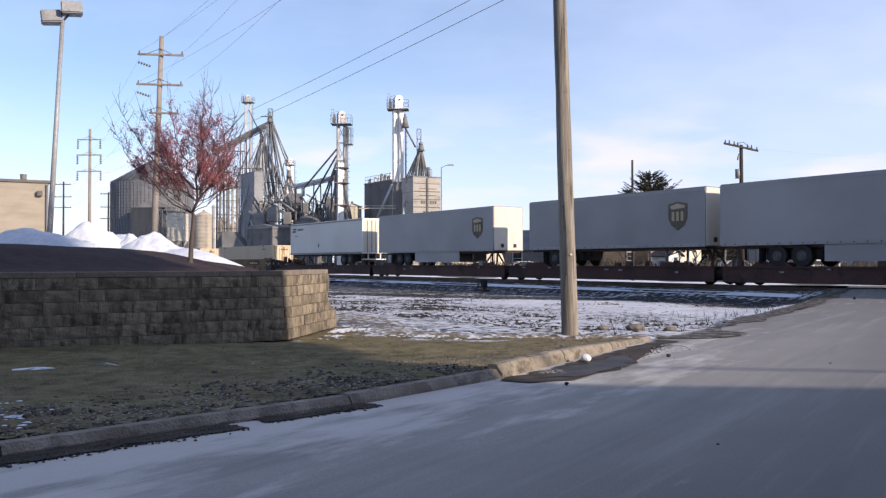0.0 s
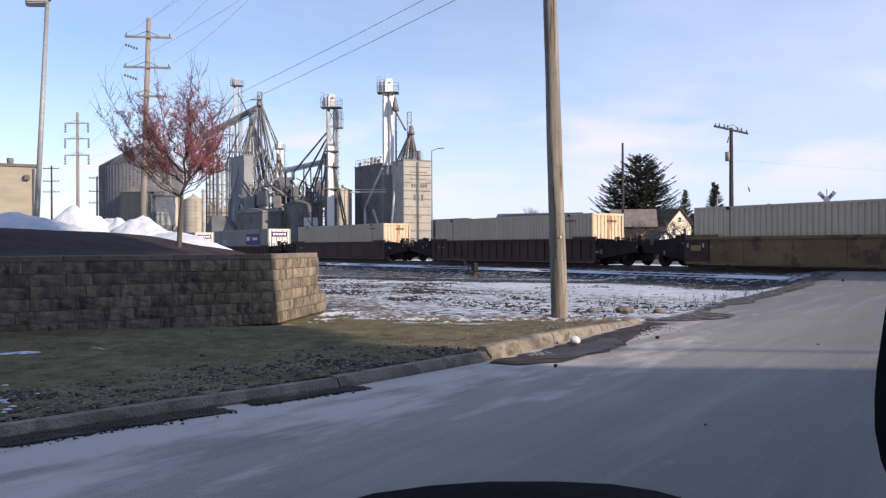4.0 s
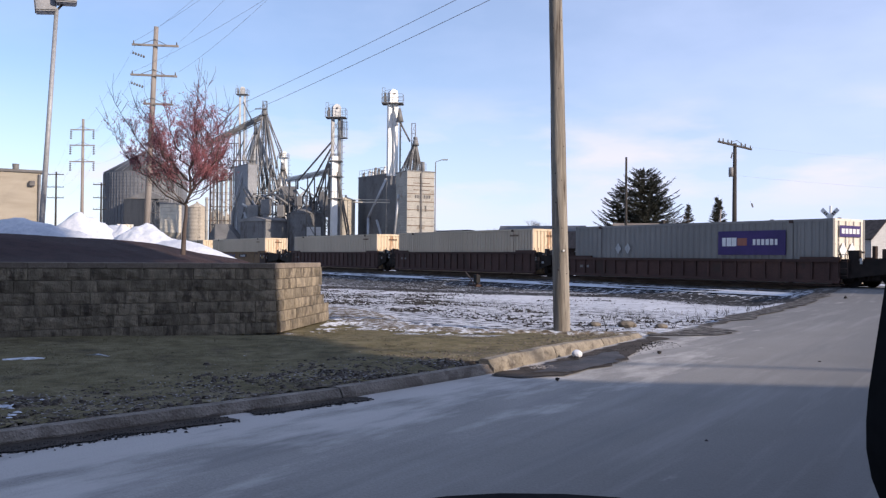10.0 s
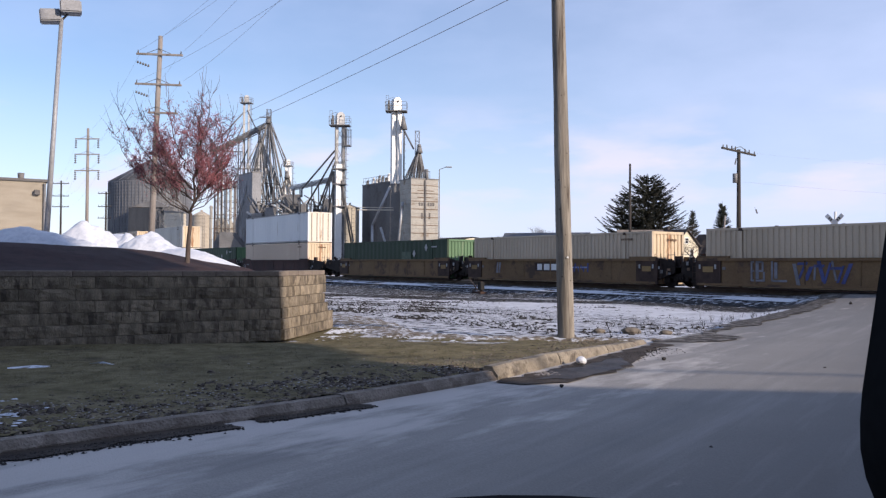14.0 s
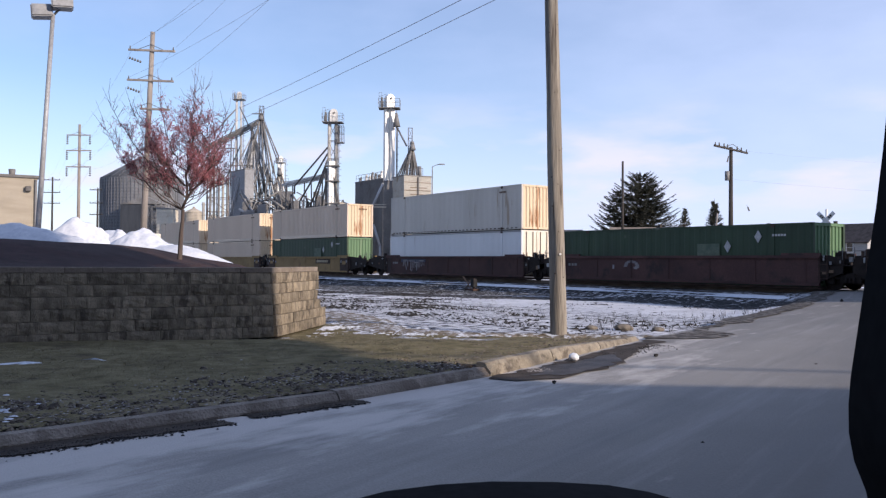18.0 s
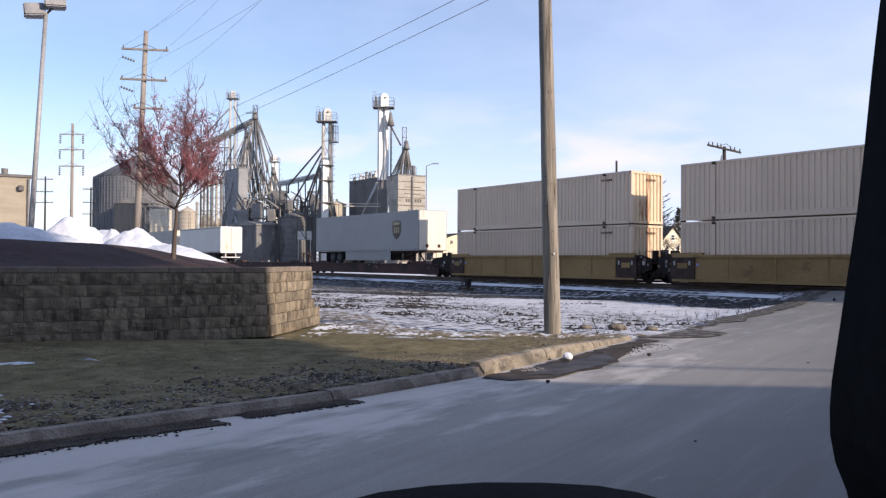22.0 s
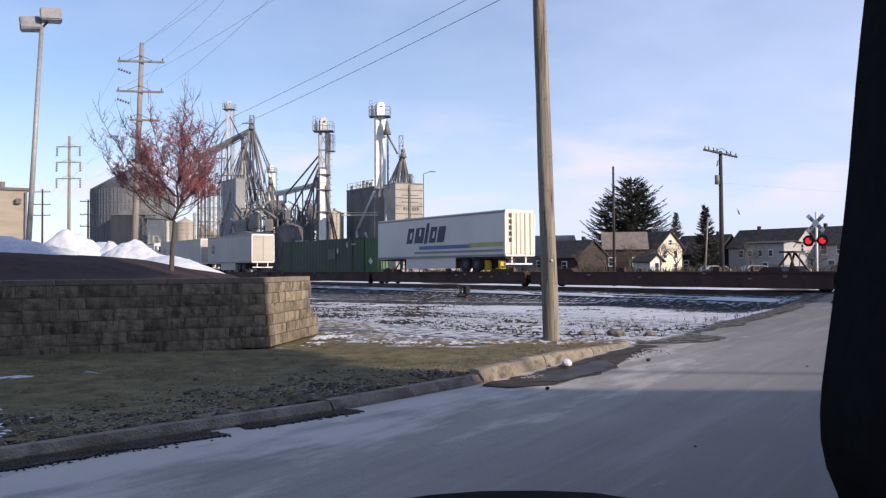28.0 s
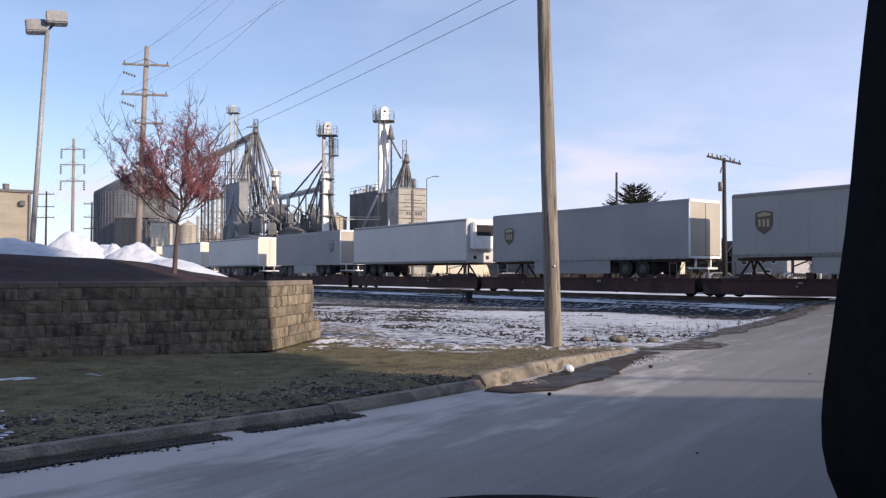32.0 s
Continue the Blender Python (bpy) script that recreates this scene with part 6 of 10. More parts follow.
def container(s, z, paint, style, end, label, marks=None):
    c = rolling("container", s, z, label, "container", "containers on the train")
    ms = container_meshes(paint, style, end)
    for k in ("near_side", "far_side", "roof", "floor_plate", "back_wall"):
        share(k, ms[k], c, Matrix())
    for y in (-CW / 2 + 0.05, CW / 2 - 0.05):
        share("bottom_rail", ms["bottom_rail"], c, pose(0, y, 0))
        share("top_rail", ms["top_rail"], c, pose(0, y, 0))
    for x in (-CL / 2 + 0.08, CL / 2 - 0.08):
        for y in (-CW / 2 + 0.08, CW / 2 - 0.08):
            share("corner_post", ms["post"], c, pose(x, y, 0))
    for x in (-6.05, 6.05):
        for y in (-CW / 2 + 0.012, CW / 2 - 0.012):
            post = share("lifting_post", ms["mid_post"], c, pose(x, y, 0))
            for z_ in (0.08, CH - 0.10):
                share("lifting_casting", ms["casting"], post, pose(0, 0, z_))
    if end == "ribbed":
        share("end_wall", ms["end_wall"], c, Matrix())
    else:
        share("end_sill", ms["end_frame"], c, pose(0, 0, 0.06))
        share("end_header", ms["end_frame"], c, pose(0, 0, CH - 0.06))
        for k, y in (("door_a", -0.6), ("door_b", 0.6)):
            d = share("door", ms[k], c, Matrix())
            for o in (-0.28, 0.28):
                share("locking_rod", ms["rod"], d, pose(CL / 2 + 0.02, y + o, 0))
    for x in (-CL / 2 + 0.12, -6.0, 6.0, CL / 2 - 0.12):
        for y in (-CW / 2 + 0.09, CW / 2 - 0.09):
            share("corner_lock", LOCK, c, pose(x, y, -0.036))
    F = -CW / 2 - 0.03
    if marks == "parcel":
        x0, k = (1.15, 1.25) if 170 < s < 180 else (2.1, 1.0)   # the middle parcel container carries a wider sign
        p = plate(c, "sign", x0 + 1.85 * k, CH - 1.05, 3.7 * k, 1.15, F, M_PURPLE, "purple sign with white and orange bars")
        words(p, x0 + 0.35 * k, CH - 1.0, 3, 0.26 * k, 0.42, F - 0.014, M_WHITEPAINT, 0.12, seed=1)
        words(p, x0 + 1.25 * k, CH - 1.0, 2, 0.24 * k, 0.36, F - 0.014, M_ORANGE, 0.12, seed=2)
        words(p, x0 + 2.05 * k, CH - 1.02, 6, 0.18 * k, 0.28, F - 0.014, M_WHITEPAINT, 0.3, seed=3)
        bm = bmesh.new()
        box(bm, (CL / 2 + 0.045, 0, CH - 0.55), (0.012, 1.7, 0.5))
        e = part("end_sign", bm, M_PURPLE, c, "purple sign with pale bars")
        bm = bmesh.new()
        for q in range(5):
            box(bm, (CL / 2 + 0.055, -0.6 + q * 0.3, CH - 0.55), (0.012, 0.22, 0.22))
        part("lettering_bar", bm, M_WHITEPAINT, e)
        for y in (-0.6, 0.12):
            bm = bmesh.new()
            prism(bm, [(-0.29, 0), (0, -0.36), (0.29, 0), (0, 0.36)], Matrix(((0, 0, 0.012, CL / 2 + 0.05), (1, 0, 0, y), (0, 1, 0, 1.50), (0, 0, 0, 1))))
            part("placard", bm, M_YELLOWSTRIPE if paint == "grey" and s > 205 else M_WHITEPAINT, c, "diamond placard")
        for x in (-4.6, -3.9):
            bm = bmesh.new()
            prism(bm, [(-0.22, 0), (0, -0.3), (0.22, 0), (0, 0.3)], Matrix(((1, 0, 0, x), (0, 0, -0.012, F), (0, 1, 0, 1.6), (0, 0, 0, 1))))
            part("placard", bm, M_GALV, c, "pale diamond placard")
    elif marks == "green":
        plate(c, "sign", 2.47, 1.55, 1.35, 0.9, F, surf_label, "pale weathered sign")
        for x, zz in ((3.6, 1.85), (5.3, 2.3)):
            bm = bmesh.new()
            prism(bm, [(-0.2, 0), (0, -0.3), (0.2, 0), (0, 0.3)], Matrix(((1, 0, 0, x), (0, 0, -0.012, F), (0, 1, 0, zz), (0, 0, 0, 1))))
            part("placard", bm, M_GALV, c, "pale diamond placard")
        words(c, 6.1, 2.35, 5, 0.11, 0.10, F, M_GALV, 0.35, seed=5)
        bm = bmesh.new()
        prism(bm, [(-0.2, 0), (0, -0.3), (0.2, 0), (0, 0.3)], Matrix(((0, 0, 0.012, CL / 2 + 0.02), (1, 0, 0, -0.65), (0, 1, 0, 0.9), (0, 0, 0, 1))))
        part("placard", bm, M_WHITEPAINT, c, "white diamond placard")
    elif marks == "slots":
        bm = bmesh.new()
        for q in range(35):
            box(bm, (-CL / 2 + 0.5 + q * 0.445, -CW / 2 - 0.004, 0.085), (0.22, 0.012, 0.075))
        part("rail_slots", bm, M_UNDER, c, "row of dark fork slots along the bottom rail")
        words(c, 5.9, CH - 0.42, 5, 0.11, 0.11, F, M_RUST, 0.35, seed=9)
    elif marks == "plain":
        words(c, 5.9, CH - 0.42, 6, 0.11, 0.11, F, M_RUST, 0.35, seed=int(abs(s)))
        bm = bmesh.new()
        for q in range(6):
            box(bm, (CL / 2 + 0.03, -0.1 + q * 0.14, CH - 0.45), (0.012, 0.09, 0.12))
        part("lettering_bar", bm, M_RUST, c)
    return c


surf_label = surf("faded_sign", (0.075, 0.105, 0.075), (0.12, 0.15, 0.105), 4.0, 0.8, 0, 0, 20)


bm = bmesh.new()
tube(bm, (0, -0.07, 0), (0, 0.07, 0), 0.44, 0.42, 20)
tube(bm, (0, -0.13, 0), (0, -0.07, 0), 0.12, 0.12, 10)
RAILWHEEL = mesh_of("wheel", bm, M_BLACKSHADE)
bm = bmesh.new()
soft_box(bm, (0, 0, 0.10), (1.0, 0.14, 0.40), 0.04)
soft_box(bm, (0, 0, 0.16), (2.3, 0.13, 0.18), 0.04)
for sx in (-0.89, 0.89):
    soft_box(bm, (sx, -0.02, 0.02), (0.34, 0.2, 0.34), 0.03)
for sx in (-0.18, 0.0, 0.18):
    tube(bm, (sx, -0.09, -0.08), (sx, -0.09, 0.16), 0.06, seg=7)
SIDEFRAME = mesh_of("side_frame", bm, M_BLACKSHADE)
bm = bmesh.new()
tube(bm, (0, -0.9, 0), (0, 0.9, 0), 0.08, seg=8)
AXLE = mesh_of("axle", bm, M_BLACKSHADE)
bm = bmesh.new()
soft_box(bm, (0, 0, 0.22), (0.4, 2.2, 0.26), 0.03)
BOLSTER = mesh_of("bolster", bm, M_BLACKSHADE)
# dark bars added to close the gap between the wheels, where shade lies
bm = bmesh.new()
for sx in (-1.25, -0.45, 0.45, 1.25):
    soft_box(bm, (sx, 0, 0.02), (0.16, 1.5, 0.34), 0.03)
soft_box(bm, (0, 0, 0.10), (2.6, 0.3, 0.30), 0.03)
GAP_FILL = mesh_of("brake_rigging", bm, M_BLACKSHADE)


def bogie(parent, x):
    for sx in (-0.89, 0.89):
        for y in (-0.76, 0.76):
            share("wheel", RAILWHEEL, parent, pose(x + sx, y, 0.44, 0, 0, 0 if y < 0 else 180))
        share("axle", AXLE, parent, pose(x + sx, 0, 0.44))
    for y in (-1.0, 1.0):
        share("side_frame", SIDEFRAME, parent, pose(x, y, 0.44, 0, 0, 0 if y < 0 else 180))
    share("bolster", BOLSTER, parent, pose(x, 0, 0.44))
    share("brake_rigging", GAP_FILL, parent, pose(x, 0, 0.44))


def well_wagon(s, left, right, own_left, own_right, colour, ribs, low=False, number=False, graffiti=""):
    """left, right: how far the unit reaches from its middle; own_*: whether it carries a bogie of its own at that end."""
    w = rolling("well_wagon", s, RAIL, {"yellow": "faded yellow steel container well wagon, grimy", "dull": "dirty ochre steel container well wagon",
                                        "brown": "rust-brown steel container well wagon", "maroon": "dark maroon steel container well wagon"}[colour], "railway wagon", "wagons of the train")
    mt = M_WELL[colour]
    top = (1.24 if low else 1.56)
    half = 8.45
    for y, o in ((-1.36, -1), (1.36, 1)):
        bm = bmesh.new()
        box(bm, (0, y, (0.28 + top) / 2), (2 * half, 0.05, top - 0.28))
        side = part("side_plate", bm, mt, w)
        for zc, hh, nm in ((top - 0.06, 0.13, "top_chord"), (0.26, 0.12, "bottom_chord")):
            bm = bmesh.new()
            box(bm, (0, y + o * 0.05, zc), (2 * half, 0.16, hh))
            part(nm, bm, mt, side)
        for e in (-1, 1):
            bm = bmesh.new()
            box(bm, (e * (half - 0.9), y + o * 0.05, top + 0.03), (1.9, 0.14, 0.16))
            part("guide_plate", bm, mt, side)
        if ribs:
            bm = bmesh.new()
            box(bm, (0, 0, 0), (0.10, 0.06, top - 0.42))
            rib = mesh_of("side_rib", bm, mt)
            for i in range(21):
                share("side_rib", rib, side, pose(-half + 0.5 + i * (2 * half - 1.0) / 20, y + o * 0.065, (0.3 + top) / 2))
        else:
            bm = bmesh.new()
            box(bm, (0, 0, 0), (0.08, 0.03, top - 0.42))
            seam = mesh_of("side_seam", bm, mt)
            for i in range(7):
                share("side_seam", seam, side, pose(-half + 0.7 + i * (2 * half - 1.4) / 6, y + o * 0.032, (0.3 + top) / 2))
    bm = bmesh.new()
    box(bm, (0, 0, 0.10), (2 * half, 2.7, 0.08))
    part("well_floor", bm, M_UNDER, w)
    for e, reach, own in ((-1, left, own_left), (1, right, own_right)):
        bm = bmesh.new()
        x0, x1 = half - 0.1, reach - 0.12
        mid = (x0 + x1) / 2
        box(bm, (e * mid, 0, 0.98), (x1 - x0, 1.0, 0.34))
        box(bm, (e * (x0 + 0.25), 0, 0.95), (0.5, 2.75, 0.62))
        prism(bm, [(x0, 0.36), (x1 - 0.1, 0.80), (x1 - 0.1, 1.36), (x0 + 0.5, top), (x0, top)],
              Matrix(((e, 0, 0, 0), (0, 0, 0.06, -1.30), (0, 1, 0, 0), (0, 0, 0, 1))))
        prism(bm, [(x0, 0.36), (x1 - 0.1, 0.80), (x1 - 0.1, 1.36), (x0 + 0.5, top), (x0, top)],
              Matrix(((e, 0, 0, 0), (0, 0, 0.06, 1.24), (0, 1, 0, 0), (0, 0, 0, 1))))
        box(bm, (e * (x1 - 0.4), 0, 1.12), (0.9, 2.6, 0.06))
        part("end_platform", bm, M_BLACKSHADE, w)
        if colour in ("yellow", "dull"):
            bm = bmesh.new()
            box(bm, (e * (half - 0.62), -1.41, (0.22 + top) / 2), (1.5, 0.10, top - 0.16))
            ep = part("end_panel", bm, M_UNDER, w, "grimy brown panel at the wagon's end")
            bm = bmesh.new()
            box(bm, (e * (half - 0.62), -1.468, top - 0.55), (0.62, 0.02, 0.28))
            part("stencil_mark", bm, M_WELL["yellow"], ep)
            for q in (-0.5, 0.45):
                bm = bmesh.new()
                box(bm, (e * (half - 0.62) + q, -1.468, top - 0.42), (0.10, 0.02, 0.22))
                part("stencil_mark", bm, M_GALV, ep)
        jr = random.Random(int(abs(s) * 3) + e)
        for q in range(5):
            bm = bmesh.new()
            xx = e * jr.uniform(x0 + 0.4, max(x0 + 0.6, x1 - 0.1))
            hh = jr.uniform(0.25, 0.7)
            soft_box(bm, (xx, jr.uniform(-1.15, -0.2), 1.15 + hh / 2), (jr.uniform(0.12, 0.5), 0.2, hh), 0.02)
            part("end_gear", bm, (M_BLACKSHADE, M_UNDER, M_BLACKSHADE)[q % 3], w)
        for y in (-1.25, 1.25):
            bm = bmesh.new()
            for q in (0.35, 0.75):
                tube(bm, (e * (x1 - 0.15), y, 1.0), (e * (x1 - 0.15), y, 1.15 + q), 0.018, seg=5)
            tube(bm, (e * (x1 - 0.6), y, 1.75), (e * (x1 - 0.1), y, 1.75), 0.018, seg=5)
            tube(bm, (e * (x1 - 0.6), y, 1.1), (e * (x1 - 0.6), y, 1.75), 0.018, seg=5)
            part("grab_rail", bm, M_GALV_DULL, w)
        for q in range(5):
            bm = bmesh.new()
            xx = e * jr.uniform(x0 + 0.1, max(x0 + 0.6, x1 - 0.05))
            soft_box(bm, (xx, -1.37, jr.uniform(0.75, 1.6)), (jr.uniform(0.05, 0.22), 0.06, jr.uniform(0.06, 0.25)), 0.01)
            part("end_fitting", bm, (M_GALV_DULL, M_RUST, M_GALV)[q % 3], w)
        bm = bmesh.new()
        for q in range(4):
            tube(bm, (e * (x0 + 0.25) - 0.2, -1.42, 0.55 + q * 0.3), (e * (x0 + 0.25) + 0.2, -1.42, 0.55 + q * 0.3), 0.014, seg=5)
        for q in (-0.2, 0.2):
            tube(bm, (e * (x0 + 0.25) + q, -1.42, 0.45), (e * (x0 + 0.25) + q, -1.42, top + 0.25), 0.016, seg=5)
        part("end_ladder", bm, M_UNDER, w)
        if own == "own":
            bogie(w, e * (reach - 2.2))
            bm = bmesh.new()
            tube(bm, (e * (reach - 1.0), 0, 0.78), (e * (reach - 0.02), 0, 0.78), 0.12, seg=8)
            part("coupler", bm, M_UNDER, w)
            bm = bmesh.new()
            tube(bm, (e * (reach - 0.35), -0.55, 0.9), (e * (reach - 0.28), -0.5, 0.35), 0.03, seg=6)
            part("brake_hose", bm, M_BLACK, w)
        elif own == "shared":
            bogie(w, e * reach)
    F = -1.36 - 0.03
    if number:
        q = plate(w, "number_panel", 3.67, top - 0.42, 3.0, 0.42, F, M_UNDER, "black panel with pale bars")
        words(q, 2.5, top - 0.42, 9, 0.19, 0.22, F - 0.014, M_GOLD, 0.35, seed=int(abs(s)))
    rng = random.Random(int(abs(s)))
    if graffiti == "panel":
        q = plate(w, "number_panel", -0.3, top - 0.5, 2.4, 0.55, F, M_UNDER, "black panel with white bars")
        words(q, -1.0, top - 0.5, 3, 0.55, 0.38, F - 0.014, M_WHITEPAINT, 0.2, seed=3)
        for i in range(9):
            plate(w, "spray_mark", 1.15 + i * 0.26 + rng.uniform(-0.06, 0.06), 1.0 + rng.uniform(-0.1, 0.1), rng.uniform(0.06, 0.13), rng.uniform(0.3, 0.55), F, M_INKBLUE, "dark blue graffiti stroke",
                  rng.uniform(-0.6, 0.6))
        plate(w, "spray_mark", 2.2, 1.05, 2.0, 0.08, F, M_GRAFFITI, "pale blue graffiti stroke", 0.3)
        plate(w, "spray_mark", -5.2, 1.0, 0.4, 0.7, F, M_HAZE, "faint grey graffiti patch", 0.2)
    elif graffiti == "letters":
        for x, z, ww, hh in ((-5.35, 0.95, 0.10, 0.95), (-4.75, 1.18, 0.10, 0.42), (-4.68, 0.70, 0.10, 0.45), (-5.05, 1.38, 0.6, 0.09), (-5.02, 0.95, 0.6, 0.09), (-5.02, 0.50, 0.7, 0.09),
                             (-4.25, 0.95, 0.10, 0.95), (-3.85, 0.50, 0.75, 0.10), (-5.05, 0.95, 0.18, 0.75), (-4.05, 0.98, 0.16, 0.75)):
            plate(w, "spray_mark", x, z, ww, hh, F, M_HAZE, "pale grey-blue graffiti stroke")
        for i in range(9):
            plate(w, "spray_mark", -3.0 + i * 0.30, 0.90 + rng.uniform(-0.12, 0.14), rng.uniform(0.10, 0.24), rng.uniform(0.6, 1.0), F, M_INKBLUE if i % 3 else M_HAZE, "dark blue graffiti stroke",
                  rng.uniform(-0.35, 0.55))
        for i in range(3):
            plate(w, "spray_mark", -2.7 + i * 0.8, 1.3 - 0.1 * i, 0.5, 0.12, F, M_INKBLUE, "dark blue graffiti stroke", 0.4)
        q = plate(w, "number_panel", 2.1, top - 0.42, 2.2, 0.36, F, M_UNDER, "dark panel with pale bars")
        words(q, 1.5, top - 0.42, 5, 0.24, 0.22, F - 0.014, M_GALV, 0.25, seed=4)
    elif graffiti == "drips":
        for i in range(15):
            hh = rng.uniform(0.3, 0.85)
            plate(w, "spray_mark", -6.0 + i * 0.21 + rng.uniform(-0.06, 0.06), 1.25 - hh / 2, rng.uniform(0.04, 0.12), hh, F, M_SPRAYGREY, "grey-white graffiti stroke", rng.uniform(-0.35, 0.25))
        for i in range(4):
            plate(w, "spray_mark", -5.7 + i * 0.75, 1.18 + rng.uniform(-0.1, 0.1), 0.6, 0.07, F, M_SPRAYGREY, "grey-white graffiti stroke", rng.uniform(-0.4, 0.4))
        plate(w, "spray_mark", -4.6, 1.25, 3.4, 0.22, F + 0.004, M_NAVY, "dark purple-blue graffiti band", 0.2)
    words(w, -half + 1.0, top - 0.5, 3, 0.2, 0.14, F, M_GRAFFITI if colour == "yellow" else M_GALV_DULL, 0.3, seed=int(abs(s)) + 1)
    if colour == "maroon" and not graffiti and s < 10:
        for i in range(9):
            a = i * 0.5
            plate(w, "spray_mark", -2.55 - 0.42 * math.cos(a), 1.02 + 0.27 * math.sin(a) * (1 - 0.05 * i), 0.24, 0.13, F, M_SPRAYGREY, "grey-white graffiti stroke", 0.6 * math.cos(a))
        plate(w, "spray_mark", -3.9, 0.95, 0.13, 0.24, F, M_SPRAYGREY, "grey-white graffiti stroke")
    if colour == "maroon" and not graffiti:
        cu = bpy.data.curves.new("size_number", "FONT")
        cu.body, cu.size, cu.extrude = "53", 0.62, 0.004
        cu.materials.append(M_GALV)
        ob = new("size_number", cu)
        ob.parent = w
        ob.matrix_local = pose(-half + 0.05, F - 0.01, 0.62, 90, 0, 0)
        tagged(ob, "painted number 53")
    return w


def spine_wagon(s, left, right, hitch):
    w = rolling("spine_wagon", s, RAIL, "low dark maroon steel spine wagon for road trailers", "railway wagon", "wagons of the train")
    bm = bmesh.new()
    soft_box(bm, ((right - left) / 2, 0, 0.70), (left + right - 0.3, 0.75, 0.52), 0.03)
    part("spine_beam", bm, M_WELL["maroon"], w)
    for y, o in ((-1.25, -1), (1.25, 1)):
        bm = bmesh.new()
        box(bm, ((right - left) / 2, y, 0.56), (left + right - 0.5, 0.10, 0.76))
        box(bm, ((right - left) / 2, y + o * 0.05, 0.92), (left + right - 0.5, 0.16, 0.06))
        part("side_beam", bm, M_WELL["maroon"], w)
    bm = bmesh.new()
    n_ = 9
    for i in range(n_):
        box(bm, (-left + 0.8 + i * (left + right - 1.6) / (n_ - 1), 0, 0.72), (0.25, 2.5, 0.30))
    part("cross_bearer", bm, M_UNDER, w)
    bm = bmesh.new()
    box(bm, ((right - left) / 2, -0.85, 0.93), (left + right - 1.2, 0.65, 0.05))
    box(bm, ((right - left) / 2, 0.85, 0.93), (left + right - 1.2, 0.65, 0.05))
    part("deck_plate", bm, M_UNDER, w)
    if hitch:
        x = hitch
        bm = bmesh.new()
        for y in (-0.55, 0.55):
            tube(bm, (x - 0.5, y, 0.95), (x, y * 0.4, 1.85), 0.06, seg=6)
            tube(bm, (x + 0.5, y, 0.95), (x, y * 0.4, 1.85), 0.06, seg=6)
        box(bm, (x, 0, 1.86), (0.8, 0.9, 0.08))
        part("trailer_hitch", bm, M_UNDER, w, "folding steel trailer hitch stand")
    bogie(w, right)
    rng = random.Random(int(abs(s)))
    for i in range(9):   # winches, valves and tie-down boxes on the deck edge
        x, hh = rng.uniform(-left + 0.6, right - 0.6), rng.uniform(0.10, 0.34)
        bm = bmesh.new()
        soft_box(bm, (x, -1.12, 0.95 + hh / 2), (rng.uniform(0.12, 0.5), 0.22, hh), 0.02)
        part("deck_gear", bm, (M_UNDER, M_WELL["brown"], M_GALV_DULL)[i % 3], w)
    for x in (-left + 1.6, right - 1.9):
        bm = bmesh.new()
        tube(bm, (x, -1.18, 0.9), (x, -1.18, 1.75), 0.022, seg=5)
        tube(bm, (x + 0.45, -1.18, 0.9), (x + 0.45, -1.18, 1.75), 0.022, seg=5)
        tube(bm, (x, -1.18, 1.75), (x + 0.45, -1.18, 1.75), 0.022, seg=5)
        part("grab_rail", bm, M_GALV_DULL, w)
    for x in (right - 2.9, -left + 2.9):   # wheel ramps
        bm = bmesh.new()
        prism(bm, [(x - 1.1, 0.95), (x + 1.1, 0.95), (x + 0.8, 1.16), (x - 0.8, 1.16)], Matrix(((1, 0, 0, 0), (0, 0, 0.5, -1.22), (0, 1, 0, 0), (0, 0, 0, 1))))
        part("wheel_ramp", bm, M_WELL["maroon"], w)
    bm = bmesh.new()
    tube(bm, (right - 0.7, -0.5, 0.8), (right - 0.2, -0.62, 0.34), 0.03, seg=6)
    tube(bm, (right - 0.2, -0.62, 0.34), (right + 0.3, -0.5, 0.8), 0.03, seg=6)
    part("brake_hose", bm, M_BLACK, w)
    bm = bmesh.new()
    for i in range(5):
        x = rng.uniform(-left + 1, right - 1)
        box(bm, (x, -1.36, rng.uniform(0.6, 0.9)), (rng.uniform(0.1, 0.35), 0.03, rng.uniform(0.05, 0.12)))
    part("stencil_mark", bm, M_GALV_DULL, w)
    return w


# road trailers
def tyre_meshes():
    bm = bmesh.new()
    tube(bm, (0, -0.12, 0), (0, 0.12, 0), 0.50, 0.50, 22)
    bmesh.ops.bevel(bm, geom=[e for e in bm.edges if len(e.link_faces) == 2 and e.calc_face_angle() > 1.2], offset=0.05, segments=2, affect="EDGES")
    ty = mesh_of("tyre", bm, M_BLACK)
    bm = bmesh.new()
    tube(bm, (0, -0.135, 0), (0, -0.08, 0), 0.24, 0.29, 16)
    tube(bm, (0, -0.17, 0), (0, -0.12, 0), 0.10, 0.10, 10)
    return ty, mesh_of("rim", bm, M_RIM)


TYRE, RIM = tyre_meshes()


